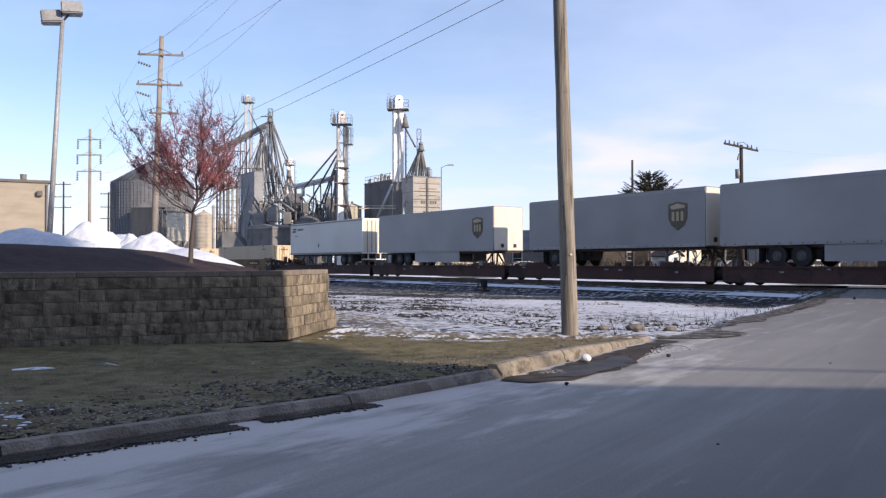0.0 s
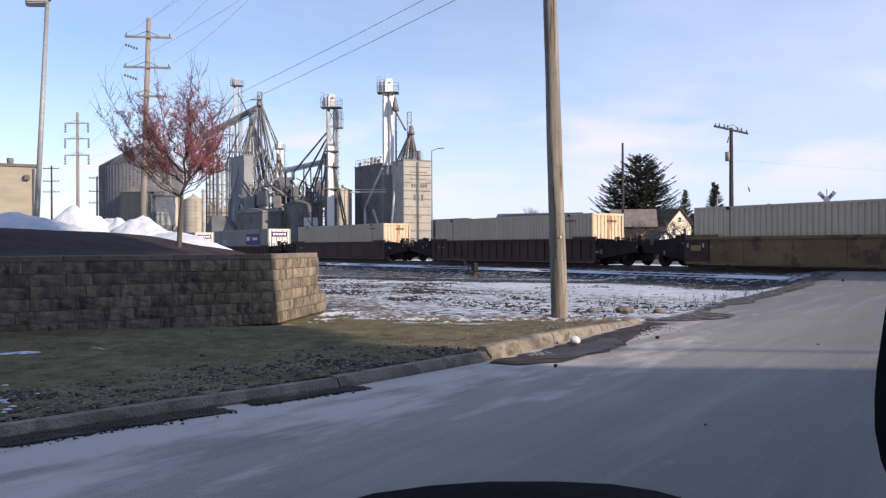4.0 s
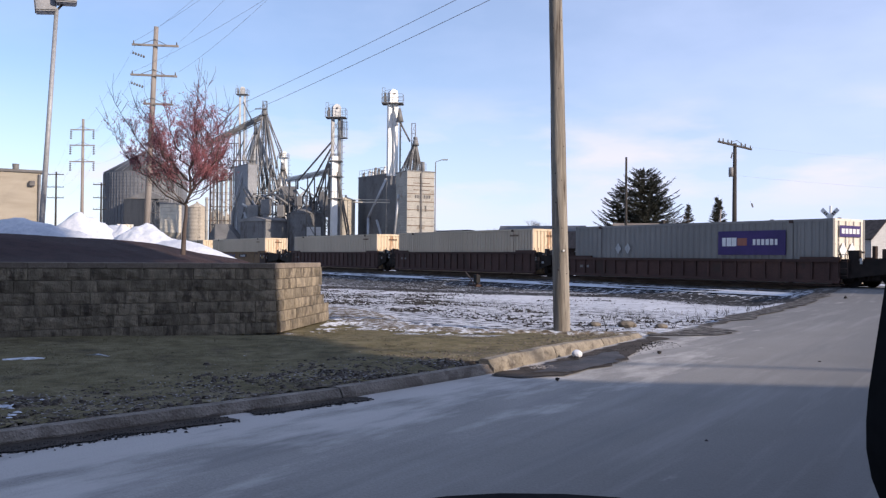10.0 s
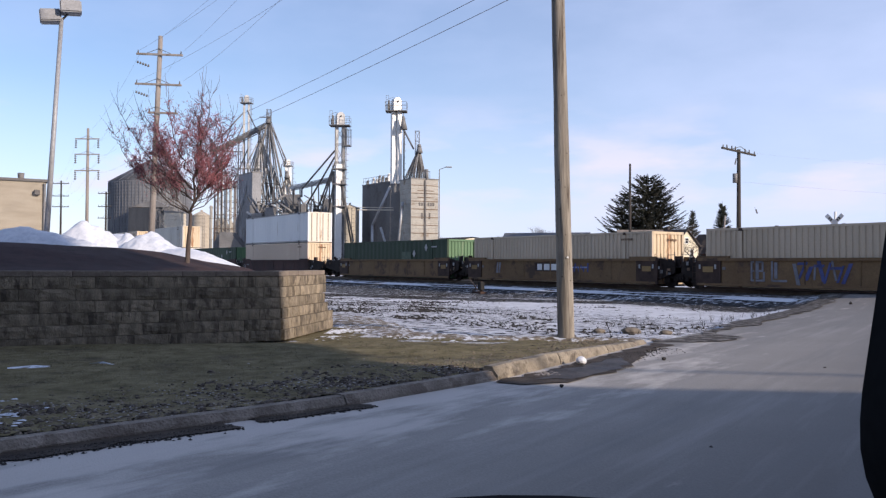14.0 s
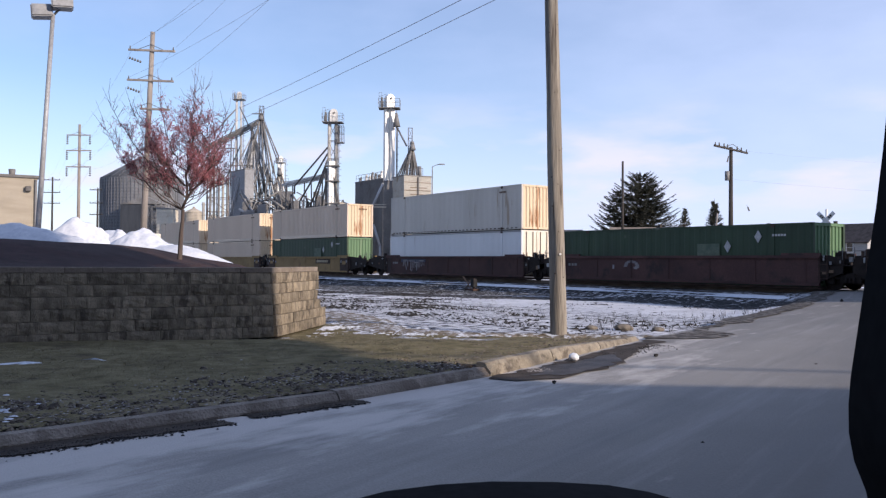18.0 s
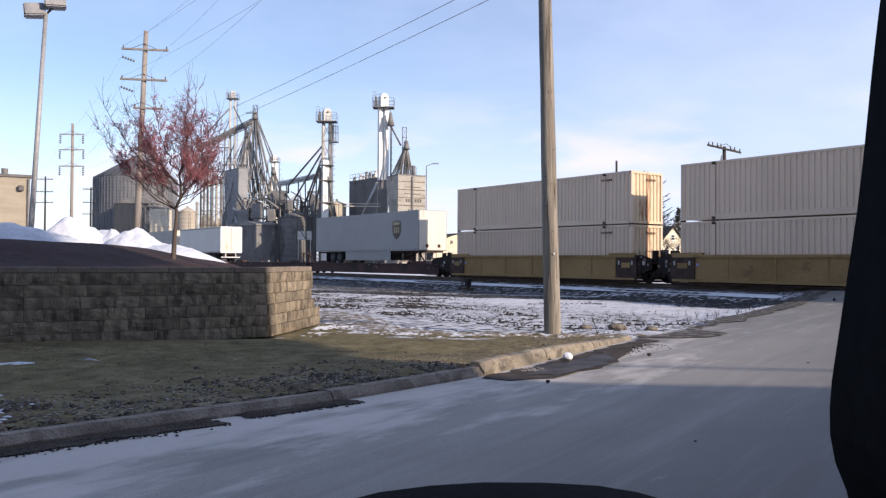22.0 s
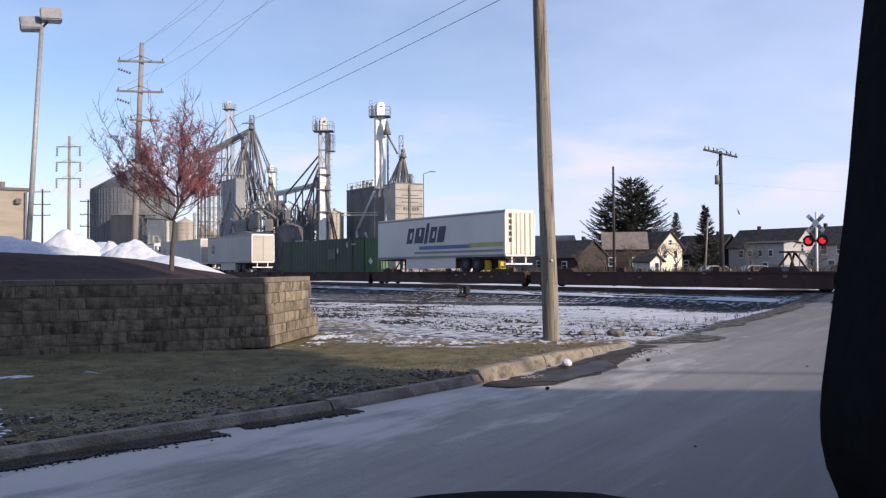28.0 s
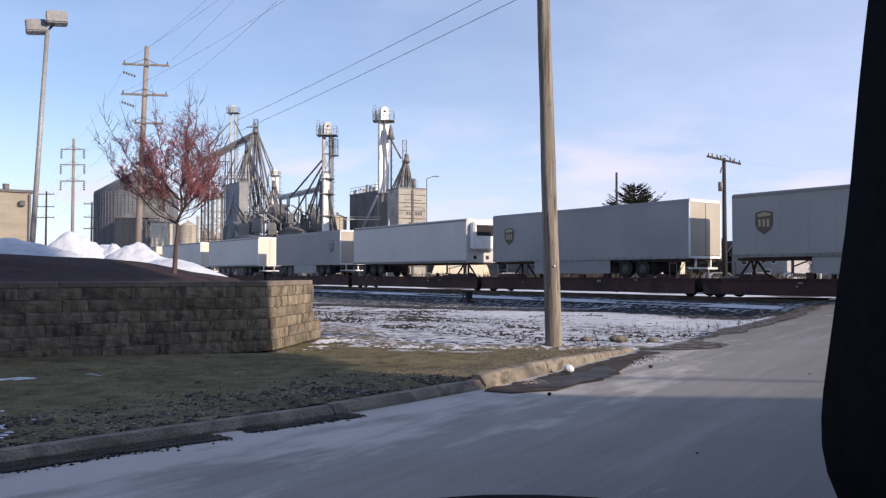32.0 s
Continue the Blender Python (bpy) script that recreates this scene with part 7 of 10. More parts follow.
def trailer(s0, s1, paint, rear, label, marks=None, reefer=False, skirt=True, doors="roll"):
    """rear: +1 when the tail points to the train's front end, else -1."""
    L = s1 - s0
    s = (s0 + s1) / 2
    c = rolling("road_trailer", s, RAIL + 0.95, label, "trailer", "road trailers on the train")
    mt = PAINT[paint]
    z0, z1, W_ = 1.02, 4.08, 2.59
    bm = bmesh.new()
    box(bm, (0, 0, (z0 + z1) / 2), (L, W_, z1 - z0))
    bmesh.ops.bevel(bm, geom=[e for e in bm.edges if abs(e.verts[0].co.z - e.verts[1].co.z) < 0.01 and e.verts[0].co.z > 3 and abs(e.verts[0].co.x - e.verts[1].co.x) > 1], offset=0.07, segments=2, affect="EDGES")
    body = part("body", bm, mt, c)
    bm = bmesh.new()
    for y in (-W_ / 2 - 0.008, W_ / 2 + 0.008):
        box(bm, (0, y, z0 + 0.07), (L - 0.02, 0.03, 0.16))
        box(bm, (0, y, z1 - 0.14), (L - 0.02, 0.025, 0.12))
    part("side_rail", bm, PAINT["grey"] if paint != "parcel_grey" else mt, body)
    if paint != "parcel_grey":
        bm = bmesh.new()
        n_ = int(L / 1.22)
        for i in range(1, n_):
            box(bm, (-L / 2 + i * L / n_, -W_ / 2 - 0.001, (z0 + z1) / 2), (0.02, 0.009, z1 - z0 - 0.4))
        part("panel_seam", bm, mt, body)
    bm = bmesh.new()
    for i in range(int(L / 0.6)):
        box(bm, (-L / 2 + 0.3 + i * 0.6, -W_ / 2 - 0.03, z0 + 0.07), (0.06, 0.02, 0.05))
    part("marker", bm, M_UNDER, body)
    # tail or nose that faces forward along the train (+x)
    xe = L / 2
    if rear > 0:
        bm = bmesh.new()
        for y in (-W_ / 2 + 0.05, W_ / 2 - 0.05):
            box(bm, (xe + 0.02, y, (z0 + z1) / 2), (0.06, 0.10, z1 - z0))
        box(bm, (xe + 0.02, 0, z1 - 0.08), (0.06, W_, 0.16))
        box(bm, (xe + 0.02, 0, z0 + 0.07), (0.06, W_, 0.14))
        part("door_frame", bm, M_WHITEPAINT, c)
        for y in (-0.6, 0.6):
            bm = bmesh.new()
            soft_box(bm, (xe + 0.03, y, (z0 + z1) / 2), (0.04, 1.16, z1 - z0 - 0.34), 0.01)
            d = part("door", bm, (M_DOORCREAM if paint in ("parcel_grey", "pale_grey") else M_ENDWHITE if paint == "trailer" and not marks else mt) if doors == "roll" else M_ENDWHITE, c)
            if doors != "roll":
                for o in (-0.2, 0.25):
                    bm = bmesh.new()
                    tube(bm, (xe + 0.075, y + o, z0 + 0.1), (xe + 0.075, y + o, z1 - 0.2), 0.02, seg=6)
                    part("locking_rod", bm, M_RUST, d)
        bm = bmesh.new()
        box(bm, (xe - 0.12, 0, 0.52), (0.10, 2.3, 0.10))
        for y in (-0.6, 0.6):
            box(bm, (xe - 0.12, y, 0.78), (0.08, 0.10, 0.5))
        part("underride_bar", bm, M_WHITEPAINT, c)
    else:
        bm = bmesh.new()
        soft_box(bm, (xe + 0.012, 0, (z0 + z1) / 2), (0.04, W_ - 0.12, z1 - z0 - 0.10), 0.01)
        # grey trailers get the sunlit nose tone; 335.1 stays grey for its neighbour's shade
        part("nose_panel", bm, M_ENDWHITE if paint == "parcel_grey" and s0 != 335.1 else mt, c)
        for y in (-0.55, 0.55):
            bm = bmesh.new()
            box(bm, (xe + 0.04, y, z0 + 0.35), (0.04, 0.25, 0.25))
            part("connection_plate", bm, M_UNDER, c)
        if reefer:
            bm = bmesh.new()
            soft_box(bm, (xe + 0.30, 0, 2.85), (0.55, 2.1, 1.95), 0.12)
            u_ = part("cooling_unit", bm, M_WHITEPAINT, c, "white and black cooling unit")
            bm = bmesh.new()
            box(bm, (xe + 0.585, 0, 3.25), (0.02, 1.6, 0.75))
            part("grille", bm, M_BLACK, u_)
    # running gear
    xb = rear * (L / 2 - (3.75 if L > 15 else 2.95))
    bm = bmesh.new()
    box(bm, (xb, 0, 0.80), (3.6, 1.1, 0.22))
    for dx in (-0.62, 0.62):
        box(bm, (xb + dx, 0, 0.50), (0.14, 2.1, 0.14))
    box(bm, (0, 0, 0.93), (L - 0.3, 2.2, 0.12))
    part("chassis", bm, M_UNDER, c)
    bm = bmesh.new()
    box(bm, (xb, 0, 0.66), (2.9, 1.7, 0.66))
    part("wheel_housing", bm, M_BLACK, c)
    for dx in (-0.63, 0.63):
        for y in (-1.12, 1.12):
            wl = share("wheel", TYRE, c, pose(xb + dx, y, 0.50, 0, 0, 0 if y < 0 else 180))
            wl.name = "tyre"
            share("rim", RIM, wl, Matrix())
        if dx < 0:
            for y in (-1.3,):
                bm = bmesh.new()
                box(bm, (xb + rear * 1.45, y + 0.15, 0.52), (0.02, 0.55, 0.75))
                part("mud_flap", bm, M_BLACK, c)
    bm = bmesh.new()
    xl = -rear * (L / 2 - 2.9)
    for y in (-0.85, 0.85):
        tube(bm, (xl, y, 0.25), (xl, y, 1.0), 0.07, seg=7)
        tube(bm, (xl, y, 0.95), (xl + rear * 1.0, y * 0.5, 1.0), 0.04, seg=6)
        box(bm, (xl, y, 0.24), (0.30, 0.28, 0.06))
    tube(bm, (xl, -0.85, 0.55), (xl, 0.85, 0.95), 0.035, seg=6)
    part("landing_gear", bm, M_GALV_DULL, c)
    if skirt:
        bm = bmesh.new()
        x0_, x1_ = sorted((xl + rear * 1.2, xb - rear * 1.75))
        for y in (-1.22, 1.22):
            box(bm, ((x0_ + x1_) / 2, y, 0.64), (x1_ - x0_, 0.03, 0.78))
        part("side_skirt", bm, PAINT["trailer"] if paint == "trailer" else mt, c)
    F = -W_ / 2 - 0.012
    if marks and marks[0] == "shield":
        x = marks[1]
        ground_, shape_ = (M_SHIELD, M_GOLD) if s > -262 else (M_FADED, PAINT["pale_grey"])
        k_ = 1.0 if s > -140 else 0.74
        sh = [(-0.62, 0.62), (0.0, 0.74), (0.62, 0.62), (0.62, -0.15), (0.45, -0.48), (0.0, -0.78), (-0.45, -0.48), (-0.62, -0.15)]
        bm = bmesh.new()
        prism(bm, sh, Matrix(((k_, 0, 0, x), (0, 0, -0.012, F), (0, k_, 0, 2.65), (0, 0, 0, 1))))
        sgn = part("shield_sign", bm, ground_, c, "brown shield emblem with gold shapes" if ground_ is M_SHIELD else "faded grey shield emblem")
        for i in range(3):
            plate(sgn, "emblem_bar", x + k_ * (0.30 * i - 0.30), 2.62, 0.17 * k_, 0.48 * k_, F - 0.013, shape_)
        bm = bmesh.new()
        prism(bm, [(-0.5, 0.52), (0, 0.64), (0.5, 0.52), (0.45, 0.40), (-0.4, 0.34)], Matrix(((k_, 0, 0, x), (0, 0, -0.012, F - 0.013), (0, k_, 0, 2.65), (0, 0, 0, 1))))
        part("emblem_sweep", bm, shape_, sgn)
    if marks and marks[0] == "haulage":
        x = marks[1]
        for i, (w_, h_) in enumerate(((0.80, 1.15), (1.15, 1.15), (0.36, 1.5), (0.80, 1.15), (0.85, 1.15))):
            xx = x + (0, 1.25, 2.22, 3.02, 4.08)[i]
            plate(c, "lettering_bar", xx, 2.72 + (0.12 if i == 2 else 0), w_, h_, F, M_NAVY, "dark blue slanted block", 0.30)
            if i in (0, 1, 3):
                plate(c, "lettering_gap", xx + 0.12, 2.72 + (0.2 if i == 1 else 0.0), 0.22, 0.5, F - 0.013, PAINT["trailer"], "", 0.30)
        plate(c, "stripe", 1.2, 1.78, 6.4, 0.26, F, M_BLUE, "blue stripe")
        plate(c, "stripe", 6.0, 1.84, 3.8, 0.30, F, M_YELLOWSTRIPE, "yellow stripe")
        plate(c, "stripe", 2.6, 1.42, 10.5, 0.16, F, PAINT["grey"], "grey stripe")
        for i in range(5):
            bm = bmesh.new()
            box(bm, (xe + 0.06, -0.85, 3.70 - i * 0.40), (0.012, 0.26, 0.28))
            part("lettering_bar", bm, M_NAVY, c)
        for dx in (2.1, 3.6):
            bm = bmesh.new()
            soft_box(bm, (xb + dx - 0.6, -0.9, 0.42), (0.25, 0.5, 0.75), 0.04)
            part("wheel_chock_stand", bm, M_SAFETY, c, "yellow steel stand")
    if marks and marks[0] == "dots":
        for zz in (3.0, 2.2):
            plate(c, "faded_mark", marks[1], zz, 0.4, 0.22, F, M_FADED, "faint grey mark")
    if marks and marks[0] == "lines":
        x = marks[1]
        plate(c, "emblem_bar", x - 0.25, 3.55, 0.75, 0.16, F, M_NAVY, "dark slanted emblem", 0.5)
        plate(c, "emblem_bar", x - 0.38, 3.30, 0.75, 0.16, F, M_NAVY, "dark slanted emblem", 0.5)
        words(c, x + 0.55, 3.48, 6, 0.18, 0.20, F, M_FADED, 0.25, 0.25, seed=1)
        words(c, x - 0.2, 2.85, 4, 0.16, 0.09, F, M_FADED, 0.3, 0.25, seed=3)
        bm = bmesh.new()
        prism(bm, [(-0.17, 0), (0, -0.24), (0.17, 0), (0, 0.24)], Matrix(((1, 0, 0, x + 5.2), (0, 0, -0.012, F), (0, 1, 0, 1.85), (0, 0, 0, 1))))
        part("placard", bm, M_FADED, c, "small grey diamond mark")
    return c


WELLS = [  # s0, s1, wagon colour, ribs, low, number, graffiti
    (261.7, 277.9, "dull", False, False, True, ""), (238.4, 254.5, "brown", True, False, False, ""), (214.7, 230.9, "brown", False, False, False, ""),
    (191.2, 207.3, "brown", True, True, False, ""), (167.8, 184.0, "brown", True, True, False, ""), (144.2, 160.5, "brown", True, True, False, ""),
    (124.2, 140.4, "brown", True, False, False, ""), (104.6, 120.7, "brown", True, False, False, ""), (81.0, 97.2, "dull", False, False, False, "letters"),
    (61.3, 77.5, "dull", False, False, False, "panel"), (41.8, 58.0, "dull", False, False, False, ""), (18.1, 34.2, "maroon", False, False, False, ""),
    (-1.3, 14.9, "maroon", False, False, False, ""), (-21.4, -5.2, "maroon", False, False, False, "drips"), (-44.9, -28.7, "yellow", False, False, True, ""),
    (-64.5, -48.3, "yellow", False, False, False, ""), (-84.0, -67.8, "yellow", False, False, False, "")]
LOADS = {  # by index: list of (paint, style, end, marks, label), lowest first
    0: [("beige", "narrow", "ribbed", "plain", "pale beige corrugated container with rust-streaked end")], 1: [("beige", "narrow", "ribbed", "plain", "pale beige corrugated container with rust-streaked end")],
    2: [("beige", "narrow", "ribbed", "plain", "pale beige corrugated container with rust-streaked end")],
    3: [("grey", "flat", "doors", "parcel", "silver-grey container with a purple sign and white doors")], 4: [("grey", "flat", "doors", "parcel", "silver-grey container with a purple sign and white doors")],
    5: [("grey", "flat", "doors", "parcel", "silver-grey container with a purple sign and white doors")],
    6: [("beige", "narrow", "ribbed", "plain", "pale beige corrugated container with sunlit ribbed end")], 7: [("beige", "narrow", "ribbed", "plain", "pale beige corrugated container with sunlit ribbed end")],
    8: [("beige", "narrow", "ribbed", "plain", "pale beige corrugated container with sunlit ribbed end")], 9: [("beige", "narrow", "ribbed", "plain", "pale beige corrugated container with sunlit ribbed end")],
    10: [("green", "flat", "ribbed", "green", "dark green container with faded signs")],
    11: [("pale", "narrow", "ribbed", "plain", "pale beige corrugated container under a white one"), ("white", "flat", "doors", None, "tall white container stacked on a beige one")],
    12: [("green", "flat", "ribbed", "green", "dark green container with faded signs")],
    13: [("white", "flat", "doors", None, "white container under another white one"), ("offwhite", "flat", "ribbed", "slots", "yellowed white container stacked on another, streaked ribbed end")],
    14: [("green", "flat", "ribbed", "green", "dark green container under a beige one"), ("pale", "narrow", "ribbed", "plain", "grey-beige corrugated container stacked on a green one")],
    15: [("pale", "narrow", "ribbed", "plain", "pale beige corrugated container under another"), ("pale", "narrow", "ribbed", "plain", "pale beige corrugated container stacked on another")],
    16: [("pale", "narrow", "ribbed", "plain", "pale beige corrugated container under another"), ("pale", "narrow", "ribbed", "plain", "pale beige corrugated container stacked on another")]}
TRAILERS = [  # s0, s1, paint, tail direction, marks, reefer, skirt, label
    (354.0, 368.6, "parcel_grey", -1, ("shield", 5.0), False, True, "pale grey road trailer with a brown shield emblem"),
    (335.1, 350.2, "parcel_grey", -1, ("shield", 5.2), False, True, "pale grey road trailer with a brown shield emblem"),
    (320.4, 334.2, "parcel_grey", -1, ("shield", 5.15), False, False, "pale grey road trailer with a brown shield emblem"),
    (301.0, 316.6, "parcel_grey", -1, ("shield", 6.0), False, True, "pale grey road trailer with a brown shield emblem"),
    (283.0, 298.0, "trailer", 1, ("lines", -6.2), False, False, "white road trailer with small dark lettering"),
    (-105.9, -88.9, "parcel_grey", -1, ("shield", 5.4), False, True, "pale grey road trailer with a brown shield emblem"),
    (-145.0, -130.4, "trailer", 1, None, False, False, "plain white road trailer with bright doors"),
    (-161.9, -147.0, "parcel_grey", -1, ("dots", 4.88), False, False, "pale grey road trailer with two faint marks"),
    (-203.1, -187.1, "trailer", 1, ("haulage", -3.2), False, True, "white road trailer with slanted dark blue blocks and a stripe"),
    (-242.4, -229.2, "pale_grey", 1, ("shield", -4.85), False, True, "pale road trailer with a shield emblem near its nose"),
    (-261.0, -245.0, "parcel_grey", 1, ("shield", -6.3), False, True, "pale grey road trailer with a small brown shield emblem"),
    (-280.0, -264.0, "trailer", -1, None, True, False, "white refrigerated road trailer with cooling unit"),
    (-296.0, -282.5, "parcel_grey", 1, ("shield", 5.2), False, True, "pale grey road trailer with a faded grey emblem"),
    (-315.5, -300.6, "trailer", 1, None, False, False, "plain white road trailer"),
    (-334.0, -318.6, "trailer", 1, None, False, True, "plain white road trailer"),
    (-352.0, -337.0, "parcel_grey", -1, None, False, True, "plain pale grey road trailer")]
GREEN_ON_SPINE = (-221.6, -205.4)


def make_train():
    mids = [(a + b) / 2 for a, b, *_ in WELLS]
    for i, (a, b, colour, ribs, low, number, graffiti) in enumerate(WELLS):
        mid = mids[i]
        right = (mids[i - 1] - mid) / 2 if i else 11.6
        left = (mid - mids[i + 1]) / 2 if i + 1 < len(mids) else 11.4
        own_r = "own" if right > 10.7 else ("none")
        own_l = "own" if left > 10.7 else ("shared")
        well_wagon(mid, left, right, own_l, own_r, colour, ribs, low, number, graffiti)
        z = RAIL + (0.155 if len(LOADS[i]) == 1 else 0.35)
        if len(LOADS[i]) == 2:
            z = RAIL + 0.35
        for q, (paint, style, end, marks, label) in enumerate(LOADS[i]):
            container(mid, z + q * (CH + 0.07), paint, style, end, label, marks)
    spans = []
    for s0, s1, paint, rear, marks, reefer, skirt, label in TRAILERS:
        trailer(s0, s1, paint, rear, label, marks, reefer, skirt, "rods" if paint == "trailer" and marks and marks[0] in ("haulage", "lines") else "roll")
        spans.append(((s0 + s1) / 2, -rear))
    g = GREEN_ON_SPINE
    container((g[0] + g[1]) / 2, RAIL + 0.96, "green", "flat", "ribbed", "dark green container standing on a spine wagon", "green")
    spans.append(((g[0] + g[1]) / 2, 0))
    spans += [(-117.6, 0), (-174.5, 0)]
    spans.sort(reverse=True)
    for k, (mid, nose) in enumerate(spans):
        prev = spans[k - 1][0] if k else mid + 20
        nxt = spans[k + 1][0] if k + 1 < len(spans) else mid - 20
        right = (prev - mid) / 2 if prev - mid < 30 else 11.4
        left = (mid - nxt) / 2 if mid - nxt < 30 else 11.6
        spine_wagon(mid, left - 0.02, right - 0.02, nose * 6.3 if nose else (7.0 if mid in (-117.6, -174.5) else 0))


make_train()


def motions():
    """The train rolls by at an even speed, from the far end to the crossing."""
    for t, s, z in MOVING:
        walk(t, [(q, Matrix.Translation(on_track(s + SPEED * (q - 20.0), AXIS, z)) @ Matrix.Rotation(radians(TRACK_TURN), 4, "Z")) for q in (0.0, 8.0, 16.0, 24.0, 32.0)])


# ---- grain elevator beyond the tracks ----
def bin_round(name, x, y, r, z0, z1, roof, material, label, ribs=True, rail=False, group="grain bins", roof_mat=None, ladder=True):
    t = thing(name, pose(x, y, 0), label, "grain bin", group)
    seg = 40
    bm = bmesh.new()
    rows_ = int((z1 - z0) / 0.8) if ribs else 2
    prev = None
    for i in range(rows_ * 2 + 1):
        z = z0 + (z1 - z0) * i / (rows_ * 2)
        rr = r + (0.04 if ribs and i % 2 else 0)
        ring = [bm.verts.new((rr * math.cos(q * 2 * math.pi / seg), rr * math.sin(q * 2 * math.pi / seg), z)) for q in range(seg)]
        if prev:
            for q in range(seg):
                f = bm.faces.new((prev[q], prev[(q + 1) % seg], ring[(q + 1) % seg], ring[q]))
        prev = ring
    part("shell", bm, material, t)
    if roof:
        bm = bmesh.new()
        tube(bm, (0, 0, z1), (0, 0, z1 + roof), r + 0.12, r * 0.10, seg)
        tube(bm, (0, 0, z1 + roof), (0, 0, z1 + roof + 0.35), r * 0.12, r * 0.12, 12)
        rf = part("roof", bm, roof_mat or material, t)
        bm = bmesh.new()
        tube(bm, (r + 0.1, 0, z1 + 0.03), (r * 0.1, 0, z1 + roof + 0.03), 0.05, seg=4)
        rib = mesh_of("roof_rib", bm, material)
        for q in range(12 if r < 5 else 28):
            share("roof_rib", rib, rf, Matrix.Rotation(q * 2 * math.pi / (12 if r < 5 else 28), 4, "Z"))
    else:
        bm = bmesh.new()
        tube(bm, (0, 0, z1 - 0.1), (0, 0, z1), r - 0.05, r - 0.05, seg)
        part("roof_slab", bm, material, t)
    if rail:
        bm = bmesh.new()
        for q in range(16):
            w = q * math.pi / 8
            w2 = (q + 1) * math.pi / 8
            p = Vector((r * 0.97 * math.cos(w), r * 0.97 * math.sin(w), z1))
            p2 = Vector((r * 0.97 * math.cos(w2), r * 0.97 * math.sin(w2), z1))
            tube(bm, p, p + Vector((0, 0, 1.1)), 0.03, seg=4)
            for h in (0.6, 1.1):
                tube(bm, p + Vector((0, 0, h)), p2 + Vector((0, 0, h)), 0.025, seg=4)
        part("guard_rail", bm, M_GALV_DULL, t)
        for q in range(7):
            bm = bmesh.new()
            tube(bm, (-r * 0.75 + q * r * 0.25, -0.2 * (q % 3), z1), (-r * 0.75 + q * r * 0.25, -0.2 * (q % 3), z1 + 0.6 + 0.25 * (q % 3)), 0.22, 0.18, 8)
            part("roof_vent", bm, M_GALV, t)
    if ladder:
        bm = bmesh.new()
        for o in (-0.22, 0.22):
            tube(bm, (r * 0.5 + o, -r * 0.87 - 0.15, z0), (r * 0.5 + o, -r * 0.87 - 0.15, z1), 0.03, seg=4)
        for i in range(int((z1 - z0) / 0.6)):
            tube(bm, (r * 0.5 - 0.22, -r * 0.87 - 0.15, z0 + 0.3 + i * 0.6), (r * 0.5 + 0.22, -r * 0.87 - 0.15, z0 + 0.3 + i * 0.6), 0.02, seg=4)
        part("ladder", bm, M_GALV_DULL, t)
    return t


def lattice(bm, x, y, z0, z1, w, bay=2.2, r=0.05):
    c = [(x - w, y - w), (x + w, y - w), (x + w, y + w), (x - w, y + w)]
    for p in c:
        tube(bm, (*p, z0), (*p, z1), r * 1.3, seg=5)
    n_ = max(1, int((z1 - z0) / bay))
    for i in range(n_):
        a, b = z0 + (z1 - z0) * i / n_, z0 + (z1 - z0) * (i + 1) / n_
        for q in range(4):
            p, k = c[q], c[(q + 1) % 4]
            tube(bm, (*p, b), (*k, b), r * 0.8, seg=4)
            tube(bm, (*p, a) if i % 2 else (*k, a), (*k, b) if i % 2 else (*p, b), r * 0.7, seg=4)


def platform(parent, x, y, z, w, d, material, tall=1.15):
    bm = bmesh.new()
    box(bm, (x, y, z), (w, d, 0.10))
    pl = part("platform", bm, M_GALV_DULL, parent)
    bm = bmesh.new()
    tube(bm, (0, 0, 0), (0, 0, tall), 0.024, seg=4)
    post = mesh_of("rail_post", bm, material)
    for sy in (-1, 1):
        for sx in (-1, -0.5, 0, 0.5, 1):
            share("rail_post", post, pl, pose(x + sx * w / 2, y + sy * d / 2, z))
        for h in (0.55, 1.0):
            bm = bmesh.new()
            tube(bm, (x - w / 2, y + sy * d / 2, z + h * tall), (x + w / 2, y + sy * d / 2, z + h * tall), 0.024, seg=4)
            part("guard_rail", bm, material, pl)
    for sx in (-1, 1):
        for h in (0.55, 1.0):
            bm = bmesh.new()
            tube(bm, (x + sx * w / 2, y - d / 2, z + h * tall), (x + sx * w / 2, y + d / 2, z + h * tall), 0.024, seg=4)
            part("guard_rail", bm, material, pl)


